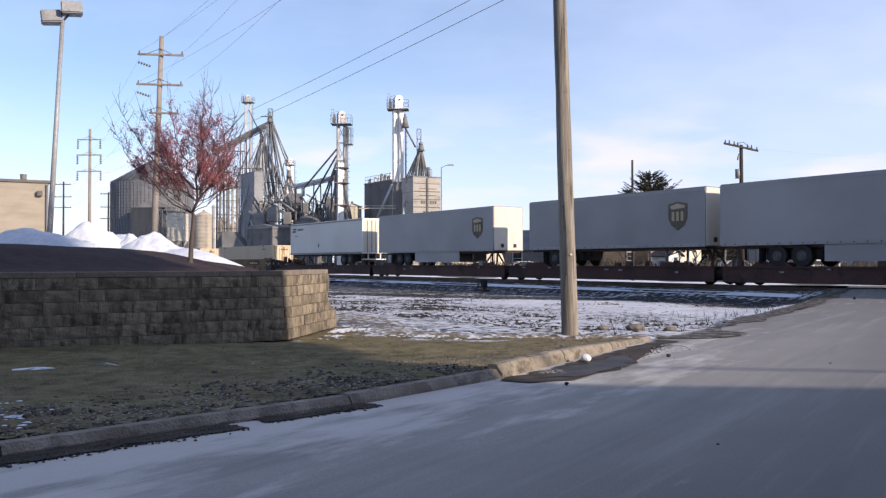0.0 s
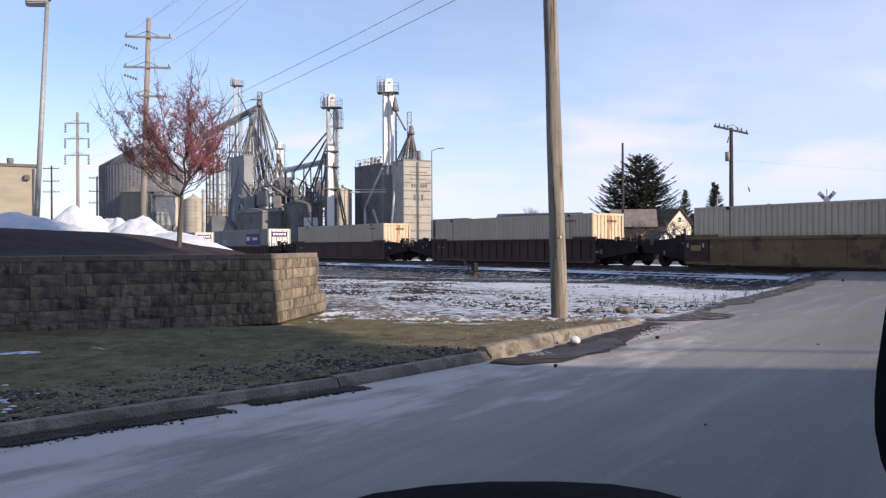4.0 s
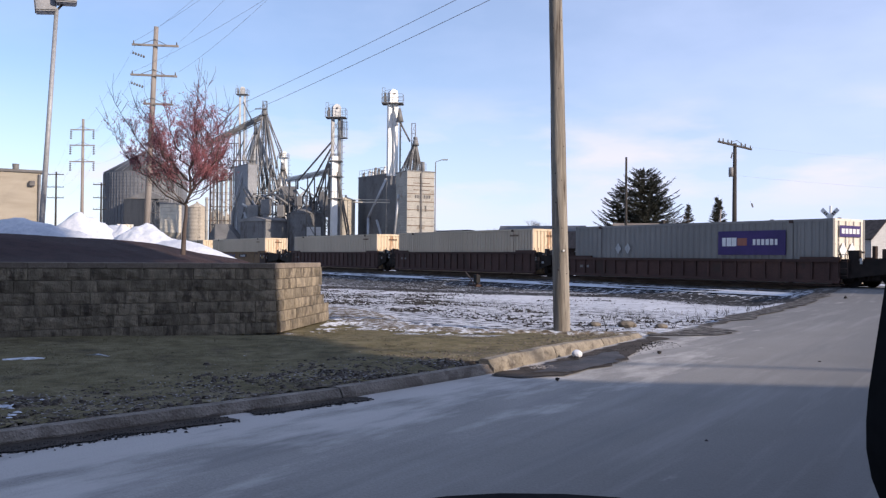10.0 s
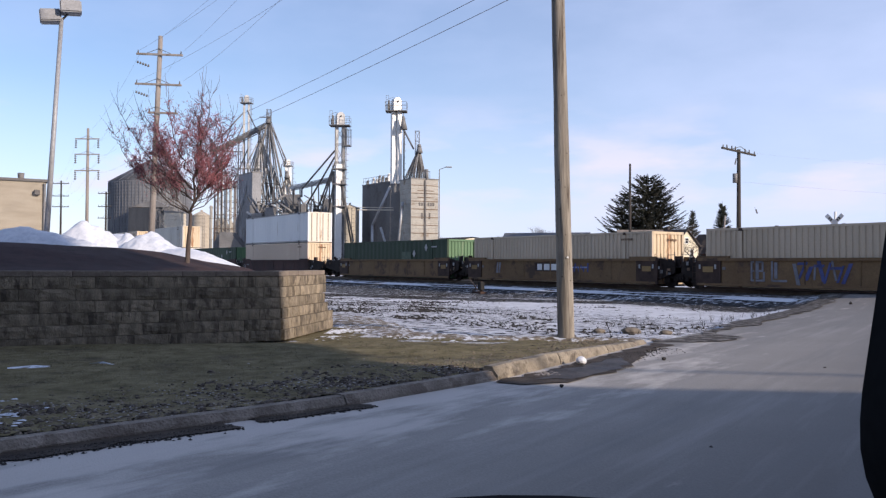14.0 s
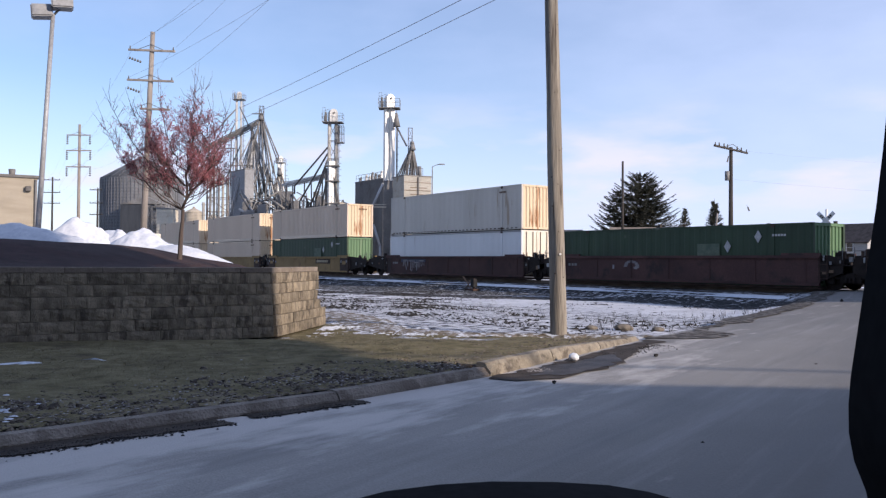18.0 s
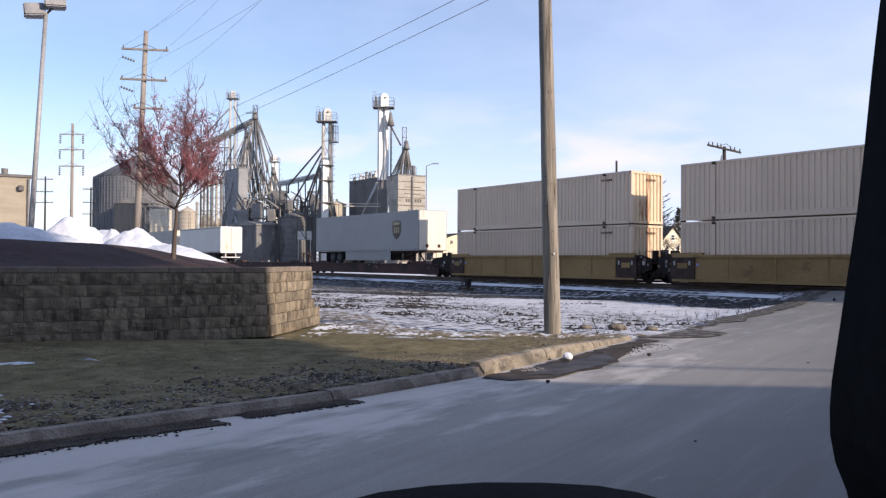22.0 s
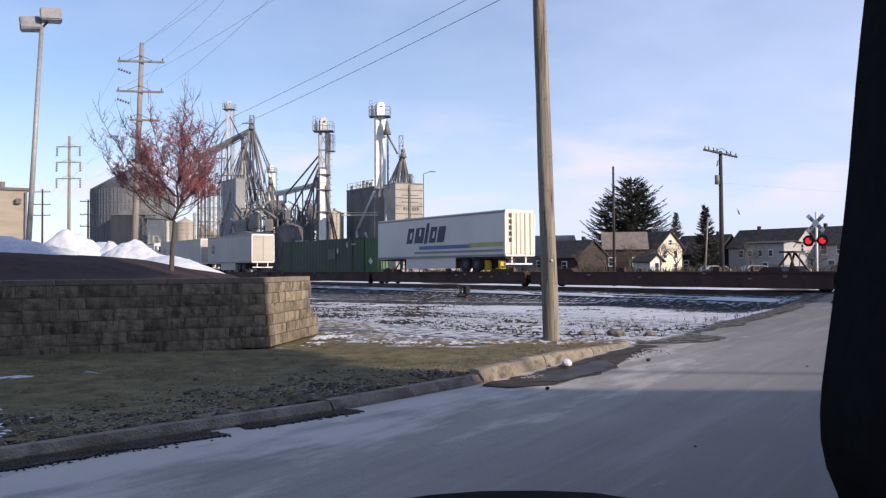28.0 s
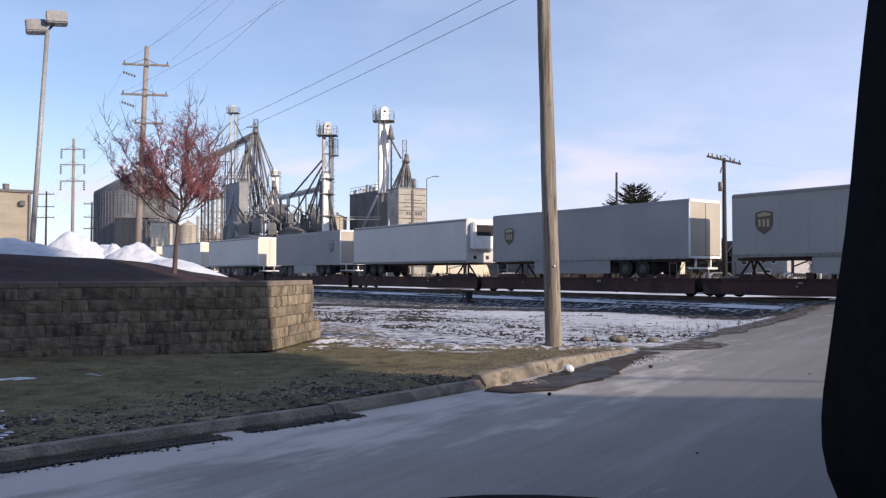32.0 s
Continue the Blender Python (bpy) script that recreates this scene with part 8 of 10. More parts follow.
def leg_tower(x, y, top, leg_w, gap, head_r, material, label, lattice_w=0.0, low_mat=None, z0=0.2, turn=0.0):
    """A bucket elevator: two casings, head with round cover, work platform, ladder cage; turn swings its casings towards the sun's side."""
    t = thing("bucket_elevator", pose(x, y, 0), label, "grain elevator", "bucket elevators")
    deck = top - head_r * 2.15
    spin = Matrix.Rotation(radians(turn), 4, "Z")
    for o in (-gap, gap):
        bm = bmesh.new()
        m = Matrix.Translation((o, 0, 0)) @ spin
        box(bm, (0, 0, (z0 + deck) / 2), (leg_w, leg_w * 0.9, deck - z0), m)
        for i in range(int((deck - z0) / 2.4)):
            box(bm, (0, 0, z0 + 1.0 + i * 2.4), (leg_w * 1.10, leg_w * 1.0, 0.08), m)
        part("casing", bm, material if (o < 0 or low_mat is None) else low_mat, t)
    # round-topped head cover
    bm = bmesh.new()
    r = head_r * 0.66
    zc = top - r
    arc = [(r * math.cos(q * math.pi / 12), zc + r * math.sin(q * math.pi / 12)) for q in range(13)]
    prism(bm, [(r, deck + 0.1)] + arc + [(-r, deck + 0.1)], spin @ Matrix(((1, 0, 0, 0), (0, 0, head_r * 0.9, -head_r * 0.45), (0, 1, 0, 0), (0, 0, 0, 1))))
    cover = part("head_cover", bm, M_SILVER if material is M_SILVER else M_GALV, t, "pale round-topped head cover")
    bm = bmesh.new()
    tube(bm, spin @ Vector((0, -head_r * 0.45, zc)), spin @ Vector((0, -head_r * 0.62, zc)), head_r * 0.16, seg=8)
    part("shaft_bearing", bm, M_DARKSTEEL, cover)
    bm = bmesh.new()
    soft_box(bm, (-head_r * 1.15, -0.1, deck + head_r * 0.7), (head_r * 0.45, head_r * 0.5, head_r * 0.9), 0.06)
    tube(bm, (-head_r * 1.15, -0.1, deck + head_r * 1.1), (-head_r * 1.15, -0.1, deck + head_r * 1.7), head_r * 0.16, seg=7)
    part("drive_motor", bm, M_GALV_DULL, t)
    platform(t, 0, 0, deck, head_r * 3.2, head_r * 2.2, M_GALV_DULL, head_r * 1.35)
    bm = bmesh.new()
    for q in (-1.5, -1.1):
        tube(bm, (head_r * q, -head_r, deck), (head_r * q, -head_r, top + 0.1), 0.022, seg=4)
    tube(bm, (-head_r * 1.5, -head_r, top + 0.1), (-head_r * 1.1, -head_r, top + 0.1), 0.022, seg=4)
    tube(bm, (-head_r * 1.5, -head_r, top - 0.5), (-head_r * 0.3, -head_r, top - 0.1), 0.022, seg=4)
    part("hoist_frame", bm, M_GALV_DULL, t)
    if lattice_w:
        bm = bmesh.new()
        lattice(bm, 0, 0.2, z0, deck, lattice_w, 2.4, 0.06)
        part("support_frame", bm, M_GALV_DULL, t)
    bm = bmesh.new()
    xl = gap + leg_w * 0.75 + 0.15
    for o in (-0.22, 0.22):
        tube(bm, (xl, o, z0), (xl, o, deck), 0.03, seg=4)
    for i in range(int((deck - z0) / 0.9)):
        zz = z0 + 2 + i * 0.9
        if zz < deck:
            for q in range(5):
                w, w2 = -1.6 + q * 0.64, -1.6 + (q + 1) * 0.64
                tube(bm, (xl + 0.36 * math.cos(w), 0.36 * math.sin(w), zz), (xl + 0.36 * math.cos(w2), 0.36 * math.sin(w2), zz), 0.02, seg=3)
    part("caged_ladder", bm, M_GALV_DULL, t)
    return t


def slab_building(name, x, y, length, depth, top, material, label, ribs=0, category="building", group=""):
    """A tall plain block set square to the railway; x, y: its corner at the far end of the face along the track."""
    c = Vector((x, y, 0)) + U * (length / 2) + N * (depth / 2)
    t = thing(name, Matrix.Translation(c) @ Matrix.Rotation(radians(TRACK_TURN), 4, "Z"), label, category, group)
    bm = bmesh.new()
    box(bm, (0, 0, top / 2 + 0.1), (length, depth, top - 0.2))
    wall_ = part("wall", bm, material, t)
    bm = bmesh.new()
    box(bm, (0, 0, top + 0.06), (length + 0.12, depth + 0.12, 0.14))
    part("roof_slab", bm, M_GALV_DULL, t)
    if ribs:
        bm = bmesh.new()
        box(bm, (0, 0, 0), (0.10, 0.08, top - 0.4))
        rib = mesh_of("wall_rib", bm, material)
        for i in range(ribs):
            share("wall_rib", rib, wall_, pose(-length / 2 + (i + 0.5) * length / ribs, -depth / 2 - 0.03, top / 2 + 0.1))
    return t


def spout_fan(x, y, hub, ends, r, material, label, mast=0.0):
    t = thing("spout_cluster", pose(x, y, 0), label, "grain spouts", "spout clusters")
    bm = bmesh.new()
    tube(bm, (0, 0, hub - 0.9), (0, 0, hub - 0.1), 0.5, 0.3, 12)
    tube(bm, (0, 0, hub - 0.1), (0, 0, hub + 0.3), 0.3, 0.24, 12)
    part("distributor", bm, M_GALV_DULL, t)
    for ex, ey, ez in ends:
        bm = bmesh.new()
        tube(bm, (ex * 0.06, ey * 0.06, hub - 0.4), (ex, ey, ez), r, r, 7)
        tube(bm, (ex, ey, ez), (ex, ey, ez - 0.8), r, r, 7)
        part("spout", bm, material, t)
    if mast:
        bm = bmesh.new()
        lattice(bm, 0.0, 0.4, hub - 6, hub + mast, 0.35, 1.6, 0.035)
        part("mast", bm, M_DARKSTEEL, t)
    return t


def conveyor(a, b, h, material, label, steel=None):
    a, b = Vector(a), Vector(b)
    t = thing("conveyor", Matrix.Translation(a), label, "conveyor", "overhead conveyors")
    d = b - a
    n_ = max(3, int(d.length / 1.6))
    bm = bmesh.new()
    up_ = Vector((0, 0, h))
    for o in (Vector((0, -0.5, 0)), Vector((0, 0.5, 0))):
        tube(bm, o, d + o, 0.09 * min(1.0, h), seg=5)
        tube(bm, o + up_, d + o + up_, 0.09 * min(1.0, h), seg=5)
        for i in range(n_):
            p, q = d * (i / n_), d * ((i + 1) / n_)
            tube(bm, p + o, q + o + up_, 0.045, seg=4)
            tube(bm, q + o, q + o + up_, 0.04, seg=4)
    part("truss", bm, steel or M_DARKSTEEL, t)
    for g in (0.12, 0.55, 0.95):
        bm = bmesh.new()
        p = d * g
        for o in (-0.5, 0.5):
            tube(bm, (p.x + o, p.y, p.z), (p.x + o * 1.6, p.y, -a.z), 0.10, seg=6)
        tube(bm, (p.x - 0.6, p.y, p.z * 0.5 - a.z * 0.5), (p.x + 0.6, p.y, p.z * 0.5 - a.z * 0.5 - 2), 0.06, seg=5)
        part("trestle", bm, M_DARKSTEEL, t)
    bm = bmesh.new()
    q = d.to_track_quat("X", "Z").to_matrix().to_4x4()
    box(bm, (d.length / 2, 0, h * 0.5), (d.length, 0.7, h * 0.6), q)
    part("trough", bm, material, t)


def make_elevator():
    rng = random.Random(13)
    # slim leg at the back, with a conveyor and two spout fans below its mast
    leg_tower(-37.6, 150, 31.7, 0.36, 0.42, 0.66, M_GALV, "slim galvanised bucket elevator with head platform", 0.0, turn=25)
    ends = [(-2.1 + 0.30 * i, rng.uniform(-1.5, 1.5), 18.6 - 0.3 * i) for i in range(5)]
    ends += [(-1.0 + 0.30 * i, rng.uniform(-1.5, 1.5), 13.4 - rng.uniform(0, 1.6)) for i in range(13)]
    ends += [(2.6 + 0.5 * i, rng.uniform(-1, 1), 15.4 - 0.7 * i) for i in range(5)]
    spout_fan(-33.9, 145, 23.4, ends, 0.115, M_GALV, "dense fan of galvanised grain spouts under a distributor", 1.0)
    spout_fan(-32.4, 144.5, 26.6, [(2.8, 0, 19.0), (2.2, -0.4, 17.2), (1.3, 0.5, 18.2), (3.2, 0.3, 13.0), (-1.3, 0.2, 20.4), (0.9, -0.3, 12.6), (2.6, -0.6, 12.0), (-0.4, 0.5, 16.0), (3.0, 0.5, 19.6), (1.8, 0.2, 11.8), (-2.2, -0.4, 17.4), (0.3, 0.8, 13.6)],
              0.105, M_GALV_DULL, "long spouts fanning from a mast top", 1.6)
    # crossbar and stays at the mast, catwalks among the spouts
    bm = bmesh.new()
    box(bm, (-32.9, 144.2, 26.75), (2.0, 0.16, 0.16))
    for dx in (-1.8, 1.6, 3.4):
        tube(bm, (-32.4, 144.3, 27.6), (-32.4 + dx, 144.3, 18.2 if dx > 0 else 21.5), 0.035, seg=4)
    solid("mast_stay", bm, M_DARKSTEEL, "crossbar and thin stays of the spout mast", "steel frame")
    for x0, x1, yy, z in ((-37.4, -33.2, 142.5, 17.6), (-34.6, -30.2, 143, 15.2), (-33.0, -28.6, 142, 12.4), (-40.6, -37.2, 146, 21.0), (-30.4, -26.8, 141, 14.2)):
        bm = bmesh.new()
        box(bm, ((x0 + x1) / 2, yy, z), (x1 - x0, 0.7, 0.12))
        n_ = int((x1 - x0) / 0.8)
        for q in range(n_ + 1):
            xx = x0 + (x1 - x0) * q / n_
            tube(bm, (xx, yy - 0.33, z), (xx, yy - 0.33, z + 1.05), 0.025, seg=4)
        for h in (0.55, 1.05):
            tube(bm, (x0, yy - 0.33, z + h), (x1, yy - 0.33, z + h), 0.025, seg=4)
        for xx in (x0 + 0.3, x1 - 0.3):
            tube(bm, (xx, yy, z), (xx, yy, 0.2), 0.09, seg=5)
        solid("catwalk", bm, M_GALV_DULL, "railed steel catwalk on posts among the spouts", "catwalk", group="catwalks")
    for a, b in (((-37.9, 149, 28.4), (-41.4, 148, 24.0)), ((-37.2, 149, 28.8), (-34.4, 146, 24.0)), ((-38.0, 149, 26.0), (-40.6, 148, 19.5)), ((-37.0, 149, 22.0), (-38.9, 147, 16.0))):
        bm = bmesh.new()
        tube(bm, a, b, 0.11, seg=7)
        tube(bm, b, (b[0], b[1], b[2] - 1.0), 0.11, seg=7)
        solid("grain_spout", bm, M_GALV_DULL, "sloping galvanised grain spout", "pipe", group="sloping grain spouts")
    conveyor((-42.8, 147, 20.4), (-33.4, 147, 25.2), 0.95, M_GALV_DULL, "sloping grey covered grain conveyor on a truss")
    slab_building("grain_silo", -37.06, 143, 6.2, 1.6, 16.5, M_HAZECONC, "tall smooth grey concrete grain silo", 0, "silo", "concrete silos")
    slab_building("grain_silo", -35.4, 142.5, 5.6, 2.4, 11.0, M_SILO, "squat dark concrete silo below the spouts", 5, "silo", "concrete silos")
    for k, (xx, top, r) in enumerate(((-46.7, 12.5, 0.28), (-45.4, 17.2, 0.22), (-44.7, 19.5, 0.24), (-43.8, 19.0, 0.22), (-43.0, 17.8, 0.26), (-42.2, 17.0, 0.2), (-41.0, 18.4, 0.22), (-46.0, 14.0, 0.2))):
        bm = bmesh.new()
        tube(bm, (0, 0, 0.2), (0, 0, top), r, r, 8)
        for i in range(6):
            tube(bm, (0, 0, 2 + i * 2.0), (0, 0, 2.15 + i * 2.0), r * 1.35, r * 1.35, 8)
        solid("standpipe", bm, M_AGEDCREAM if k % 2 == 0 else M_GALV_DULL, "tall pale vertical grain pipe", "pipe", m=pose(xx, 160, 0), group="vertical grain pipes")
    bm = bmesh.new()
    lattice(bm, -43.4, 160, 0.2, 18.5, 2.0, 2.6, 0.06)
    solid("pipe_rack", bm, M_RUST, "rusty lattice frame round the vertical pipes", "steel frame")
    leg_tower(-28.0, 140, 18.9, 0.46, 0.30, 0.50, M_SILVER, "short pale bucket elevator between spouts", 0.0, turn=25)
    spout_fan(-28.0, 139.2, 16.6, [(-1.6, 0, 11.6), (-0.9, -0.3, 11.0), (1.2, 0, 12.4), (2.0, 0.2, 11.0), (0.5, -0.4, 10.6)], 0.09, M_DARKSTEEL, "small dark spouts under a short elevator", 0.0)
    # dusty tangle of sheds, pipes and frames low between the towers
    bm = bmesh.new()
    lattice(bm, -30.6, 139, 0.2, 11.6, 1.9, 1.5, 0.08)
    solid("steel_frame", bm, M_DARKSTEEL, "dark tangle of open steelwork and catwalks", "steel frame")
    bm = bmesh.new()
    lattice(bm, -24.6, 136, 0.2, 11.0, 2.0, 1.4, 0.08)
    solid("steel_frame", bm, M_DARKSTEEL, "dark tangle of open steelwork and catwalks", "steel frame")
    bm = bmesh.new()
    lattice(bm, -20.2, 134, 0.2, 12.4, 1.1, 1.5, 0.07)
    solid("steel_frame", bm, M_DARKSTEEL, "dark tangle of open steelwork and catwalks", "steel frame")
    for i in range(58):
        bm = bmesh.new()
        a = Vector((rng.uniform(-34, -19), rng.uniform(133.5, 138), rng.uniform(8.0, 13.2)))
        b = a + Vector((rng.uniform(-3, 3), rng.uniform(-1, 1), rng.uniform(-4, -1)))
        tube(bm, a, b, rng.uniform(0.08, 0.2), seg=7)
        tube(bm, b, (b.x, b.y, 0.2), 0.11, seg=7)
        solid("grain_pipe", bm, (M_GALV_DULL, M_DARKSTEEL, M_GALV)[i % 3], "bent galvanised grain pipe among steelwork", "pipe", group="bent grain pipes")
    for i in range(34):
        bm = bmesh.new()
        a = Vector((rng.uniform(-35.5, -27), rng.uniform(139, 143), rng.uniform(12.5, 18.5)))
        b = a + Vector((rng.choice((-1, 1)) * rng.uniform(0.5, 2.2), rng.uniform(-0.5, 0.5), -rng.uniform(4.0, 8.5)))
        tube(bm, a, b, rng.uniform(0.05, 0.11), seg=6)
        tube(bm, b, (b.x, b.y, 0.2), 0.08, seg=6)
        solid("grain_pipe", bm, (M_GALV, M_GALV_DULL)[i % 2], "thin pale grain pipe among the spouts", "pipe", group="thin grain pipes")
    for x, y, z, w, h in ((-29.5, 133.6, 9.2, 1.5, 2.4), (-27.2, 134, 8.6, 1.2, 2.0), (-31.6, 134, 8.4, 1.8, 2.2), (-24.4, 134.2, 10.2, 1.2, 1.6), (-20.4, 133, 10.4, 1.1, 2.6), (-26.6, 137, 11.0, 2.5, 3.6), (-32.8, 137, 9.6, 1.6, 2.8), (-22.2, 135, 9.4, 1.4, 1.8), (-18.9, 128, 9.6, 1.3, 2.4)):
        bm = bmesh.new()
        soft_box(bm, (0, 0, z), (w, 1.2, h), 0.1)
        tube(bm, (0, 0, z - h / 2), (0, 0, z - h / 2 - 1.0), w * 0.42, 0.15, 8)
        for o in (-0.4, 0.4):
            tube(bm, (o * w, 0.4, z), (o * w, 0.4, 0.2), 0.07, seg=5)
        solid("grain_cleaner", bm, M_GALV_DULL, "dusty grey machine housing on steel legs", "machine", m=pose(x, y, 0), group="machine housings")
    shed = thing("receiving_shed", pose(-28.9, 131, 0, 0, 0, -40), "low flat-topped grey steel receiving shed", "shed")
    bm = bmesh.new()
    box(bm, (0, 0, 3.4), (6.4, 5, 6.6))
    wall_ = part("wall", bm, M_SILO, shed)
    bm = bmesh.new()
    box(bm, (0, 0, 0), (0.06, 0.05, 6.5))
    rib = mesh_of("wall_rib", bm, M_SILO)
    for i in range(16):
        share("wall_rib", rib, wall_, pose(-3.1 + i * 0.41, -2.52, 3.4))
    bm = bmesh.new()
    prism(bm, [(-3.35, 0), (3.35, 0), (3.35, 0.25), (0.4, 0.75), (-3.35, 0.3)], Matrix(((1, 0, 0, 0), (0, 0, 5.3, -2.65), (0, 1, 0, 6.72), (0, 0, 0, 1))))
    part("roof", bm, M_GALV_DULL, shed)
    bin_round("grain_bin", -22.6, 131, 2.85, 0.2, 8.0, 1.1, M_SILO, "low grey round bin with conical roof", True, False)
    low = thing("receiving_shed", pose(-35.3, 134, 0), "small grey lean-to with a sloped roof", "shed")
    bm = bmesh.new()
    prism(bm, [(-1.9, 0.2), (1.9, 0.2), (1.9, 3.9), (-0.2, 6.4), (-1.9, 6.4)], Matrix(((1, 0, 0, 0), (0, 0, 4, -2), (0, 1, 0, 0), (0, 0, 0, 1))))
    part("wall", bm, M_GALV_DULL, low)
    bm = bmesh.new()
    soft_box(bm, (0, 0, 5.2), (2.1, 0.6, 1.3), 0.05)
    for o in (-0.9, 0.9):
        tube(bm, (o, 0, 4.6), (o, 0, 0.2), 0.07, seg=5)
    solid("control_box", bm, M_SIDING_W, "small white box on legs among the bins", "box", m=pose(-20.7, 126.5, 0))
    # second tower
    t2 = leg_tower(-16.85, 122, 23.6, 0.40, 0.46, 0.92, M_GALV, "lattice-framed bucket elevator with railed head platform", 0.62, turn=25)
    bm = bmesh.new()
    turned = Matrix.Translation((-0.05, -1.0, 0)) @ Matrix.Rotation(radians(30), 4, "Z")
    box(bm, (0, 0, 8.1), (0.86, 0.6, 15.6), turned)
    for i in range(6):
        box(bm, (0, 0, 1.5 + i * 2.6), (0.94, 0.68, 0.1), turned)
    part("lower_casing", bm, M_SILVER, t2, "bright white lower casing")
    bm = bmesh.new()
    box(bm, (-0.75, -0.6, 7.6), (0.42, 0.6, 14.6))
    part("service_casing", bm, M_DARKSTEEL, t2, "dark casing beside the white one")
    for zz in (15.2, 13.0, 9.8):
        bm = bmesh.new()
        box(bm, (0.1, -0.8, zz), (2.0, 1.7, 0.12))
        for q in range(5):
            tube(bm, (-0.85 + q * 0.48, -1.6, zz), (-0.85 + q * 0.48, -1.6, zz + 1.0), 0.025, seg=4)
        tube(bm, (-0.9, -1.6, zz + 1.0), (1.1, -1.6, zz + 1.0), 0.025, seg=4)
        part("rest_platform", bm, M_GALV_DULL, t2)
    platform(t2, 1.15, 0, 18.7, 0.9, 1.4, M_GALV_DULL, 2.4)
    for a, b in (((-17.6, 122, 18.0), (-23.1, 126, 12.7)), ((-17.6, 122, 17.1), (-22.3, 126, 10.4)), ((-17.8, 121.5, 15), (-19.6, 124, 10.4)), ((-16.6, 121.0, 13.8), (-14.6, 120, 5.2)), ((-17.5, 121.5, 16.2), (-20.8, 126, 9.4)), ((-16.4, 121.5, 12.0), (-15.0, 121, 4.8)), ((-17.7, 122, 13.4), (-18.8, 124, 8.9))):
        bm = bmesh.new()
        tube(bm, a, b, 0.13, seg=8)
        tube(bm, b, (b[0], b[1], b[2] - 1.2), 0.13, seg=8)
        solid("grain_spout", bm, M_DARKSTEEL, "sloping dark grain spout", "pipe", group="sloping grain spouts")
    conveyor((-25.4, 130, 12.9), (-17.6, 123, 13.7), 0.62, M_GALV, "light galvanised truss conveyor between two towers", M_GALV)
    bin_round("grain_bin", -15.95, 127, 1.42, 0.2, 9.9, 0.5, M_CREAMSTEEL, "slender tan concrete bin", False, False)
    block = slab_building("grain_silo", -14.3, 129, 8.4, 4.0, 13.5, M_SILO, "broad grey concrete silo block with vents on its roof", 0, "silo", "concrete silos")
    for q in range(9):
        bm = bmesh.new()
        xx = -3.8 + q * 0.93
        tube(bm, (xx, -1.3 + 0.5 * (q % 3), 13.5), (xx, -1.3 + 0.5 * (q % 3), 14.1 + 0.35 * (q % 3)), 0.26, 0.20, 8)
        tube(bm, (xx, -1.3 + 0.5 * (q % 3), 14.1 + 0.35 * (q % 3)), (xx + 0.25, -1.3 + 0.5 * (q % 3), 14.3 + 0.35 * (q % 3)), 0.22, 0.16, 8)
        part("roof_vent", bm, M_SILVER if q % 2 else M_GALV_DULL, block)
    bm = bmesh.new()
    for q in range(11):
        tube(bm, (-4.1 + q * 0.82, -1.9, 13.5), (-4.1 + q * 0.82, -1.9, 14.6), 0.028, seg=4)
    for h in (14.1, 14.6):
        tube(bm, (-4.1, -1.9, h), (4.1, -1.9, h), 0.028, seg=4)
    part("guard_rail", bm, M_GALV_DULL, block)
    # third tower and the headhouse
    t3 = leg_tower(-8.35, 118, 25.0, 0.62, 0.40, 0.93, M_SILVER, "tall bright white twin-leg bucket elevator with head platform", 0.0, M_SILVER, 12.8, 32)
    bm = bmesh.new()
    box(bm, (0, 0, 6.5), (1.5, 0.62, 12.7))
    part("lower_casing", bm, M_GALV_DULL, t3, "dull grey lower casing")
    bm = bmesh.new()
    tube(bm, (1.15, -0.2, 20.4), (1.15, -0.2, 13.2), 0.07, seg=6)
    part("drain_pipe", bm, M_DARKSTEEL, t3)
    spout_fan(-5.0, 116, 17.8, [(-2.2 + 0.29 * i, rng.uniform(-0.9, 0.9), 13.0) for i in range(12)], 0.10, M_GALV_DULL, "fan of dark grain spouts above the headhouse", 0.0)
    bm = bmesh.new()
    lattice(bm, -5.3, 116.3, 13, 20.0, 0.28, 1.4, 0.03)
    solid("mast", bm, M_DARKSTEEL, "slim lattice mast over the headhouse", "steel frame")
    bm = bmesh.new()
    tube(bm, (-7.3, 117, 22.2), (-7.25, 117, 20.3), 0.15, 0.55, 10)
    tube(bm, (-7.25, 117, 20.3), (-5.8, 116.3, 17.5), 0.13, seg=8)
    solid("grain_spout", bm, M_GALV_DULL, "grey hopper spout from the white tower", "pipe", group="sloping grain spouts")
    head = thing("headhouse", pose(-4.9, 113.5, 0), "square cream corrugated headhouse with pale banded walls", "building")
    bm = bmesh.new()
    prev = None
    for i in range(19):
        for dz, k in ((0.0, 0.985), (0.04, 1.0), (0.62, 1.0), (0.66, 0.985)):
            ring = [bm.verts.new(Matrix.Rotation(radians(25.5), 3, "Z") @ Vector((sx * 1.98 * k, sy * 1.98 * k, 0.3 + i * 0.66 + dz))) for sx, sy in ((-1, -1), (1, -1), (1, 1), (-1, 1))]
            if prev:
                for q in range(4):
                    bm.faces.new((prev[q], prev[(q + 1) % 4], ring[(q + 1) % 4], ring[q]))
            prev = ring
    part("wall", bm, M_AGEDCREAM, head)
    bm = bmesh.new()
    box(bm, (0, 0, 12.88), (4.1, 4.1, 0.14), Matrix.Rotation(radians(25.5), 4, "Z"))
    part("roof", bm, M_GALV_DULL, head)
    rot = Matrix.Rotation(radians(25.5), 4, "Z")
    bm = bmesh.new()
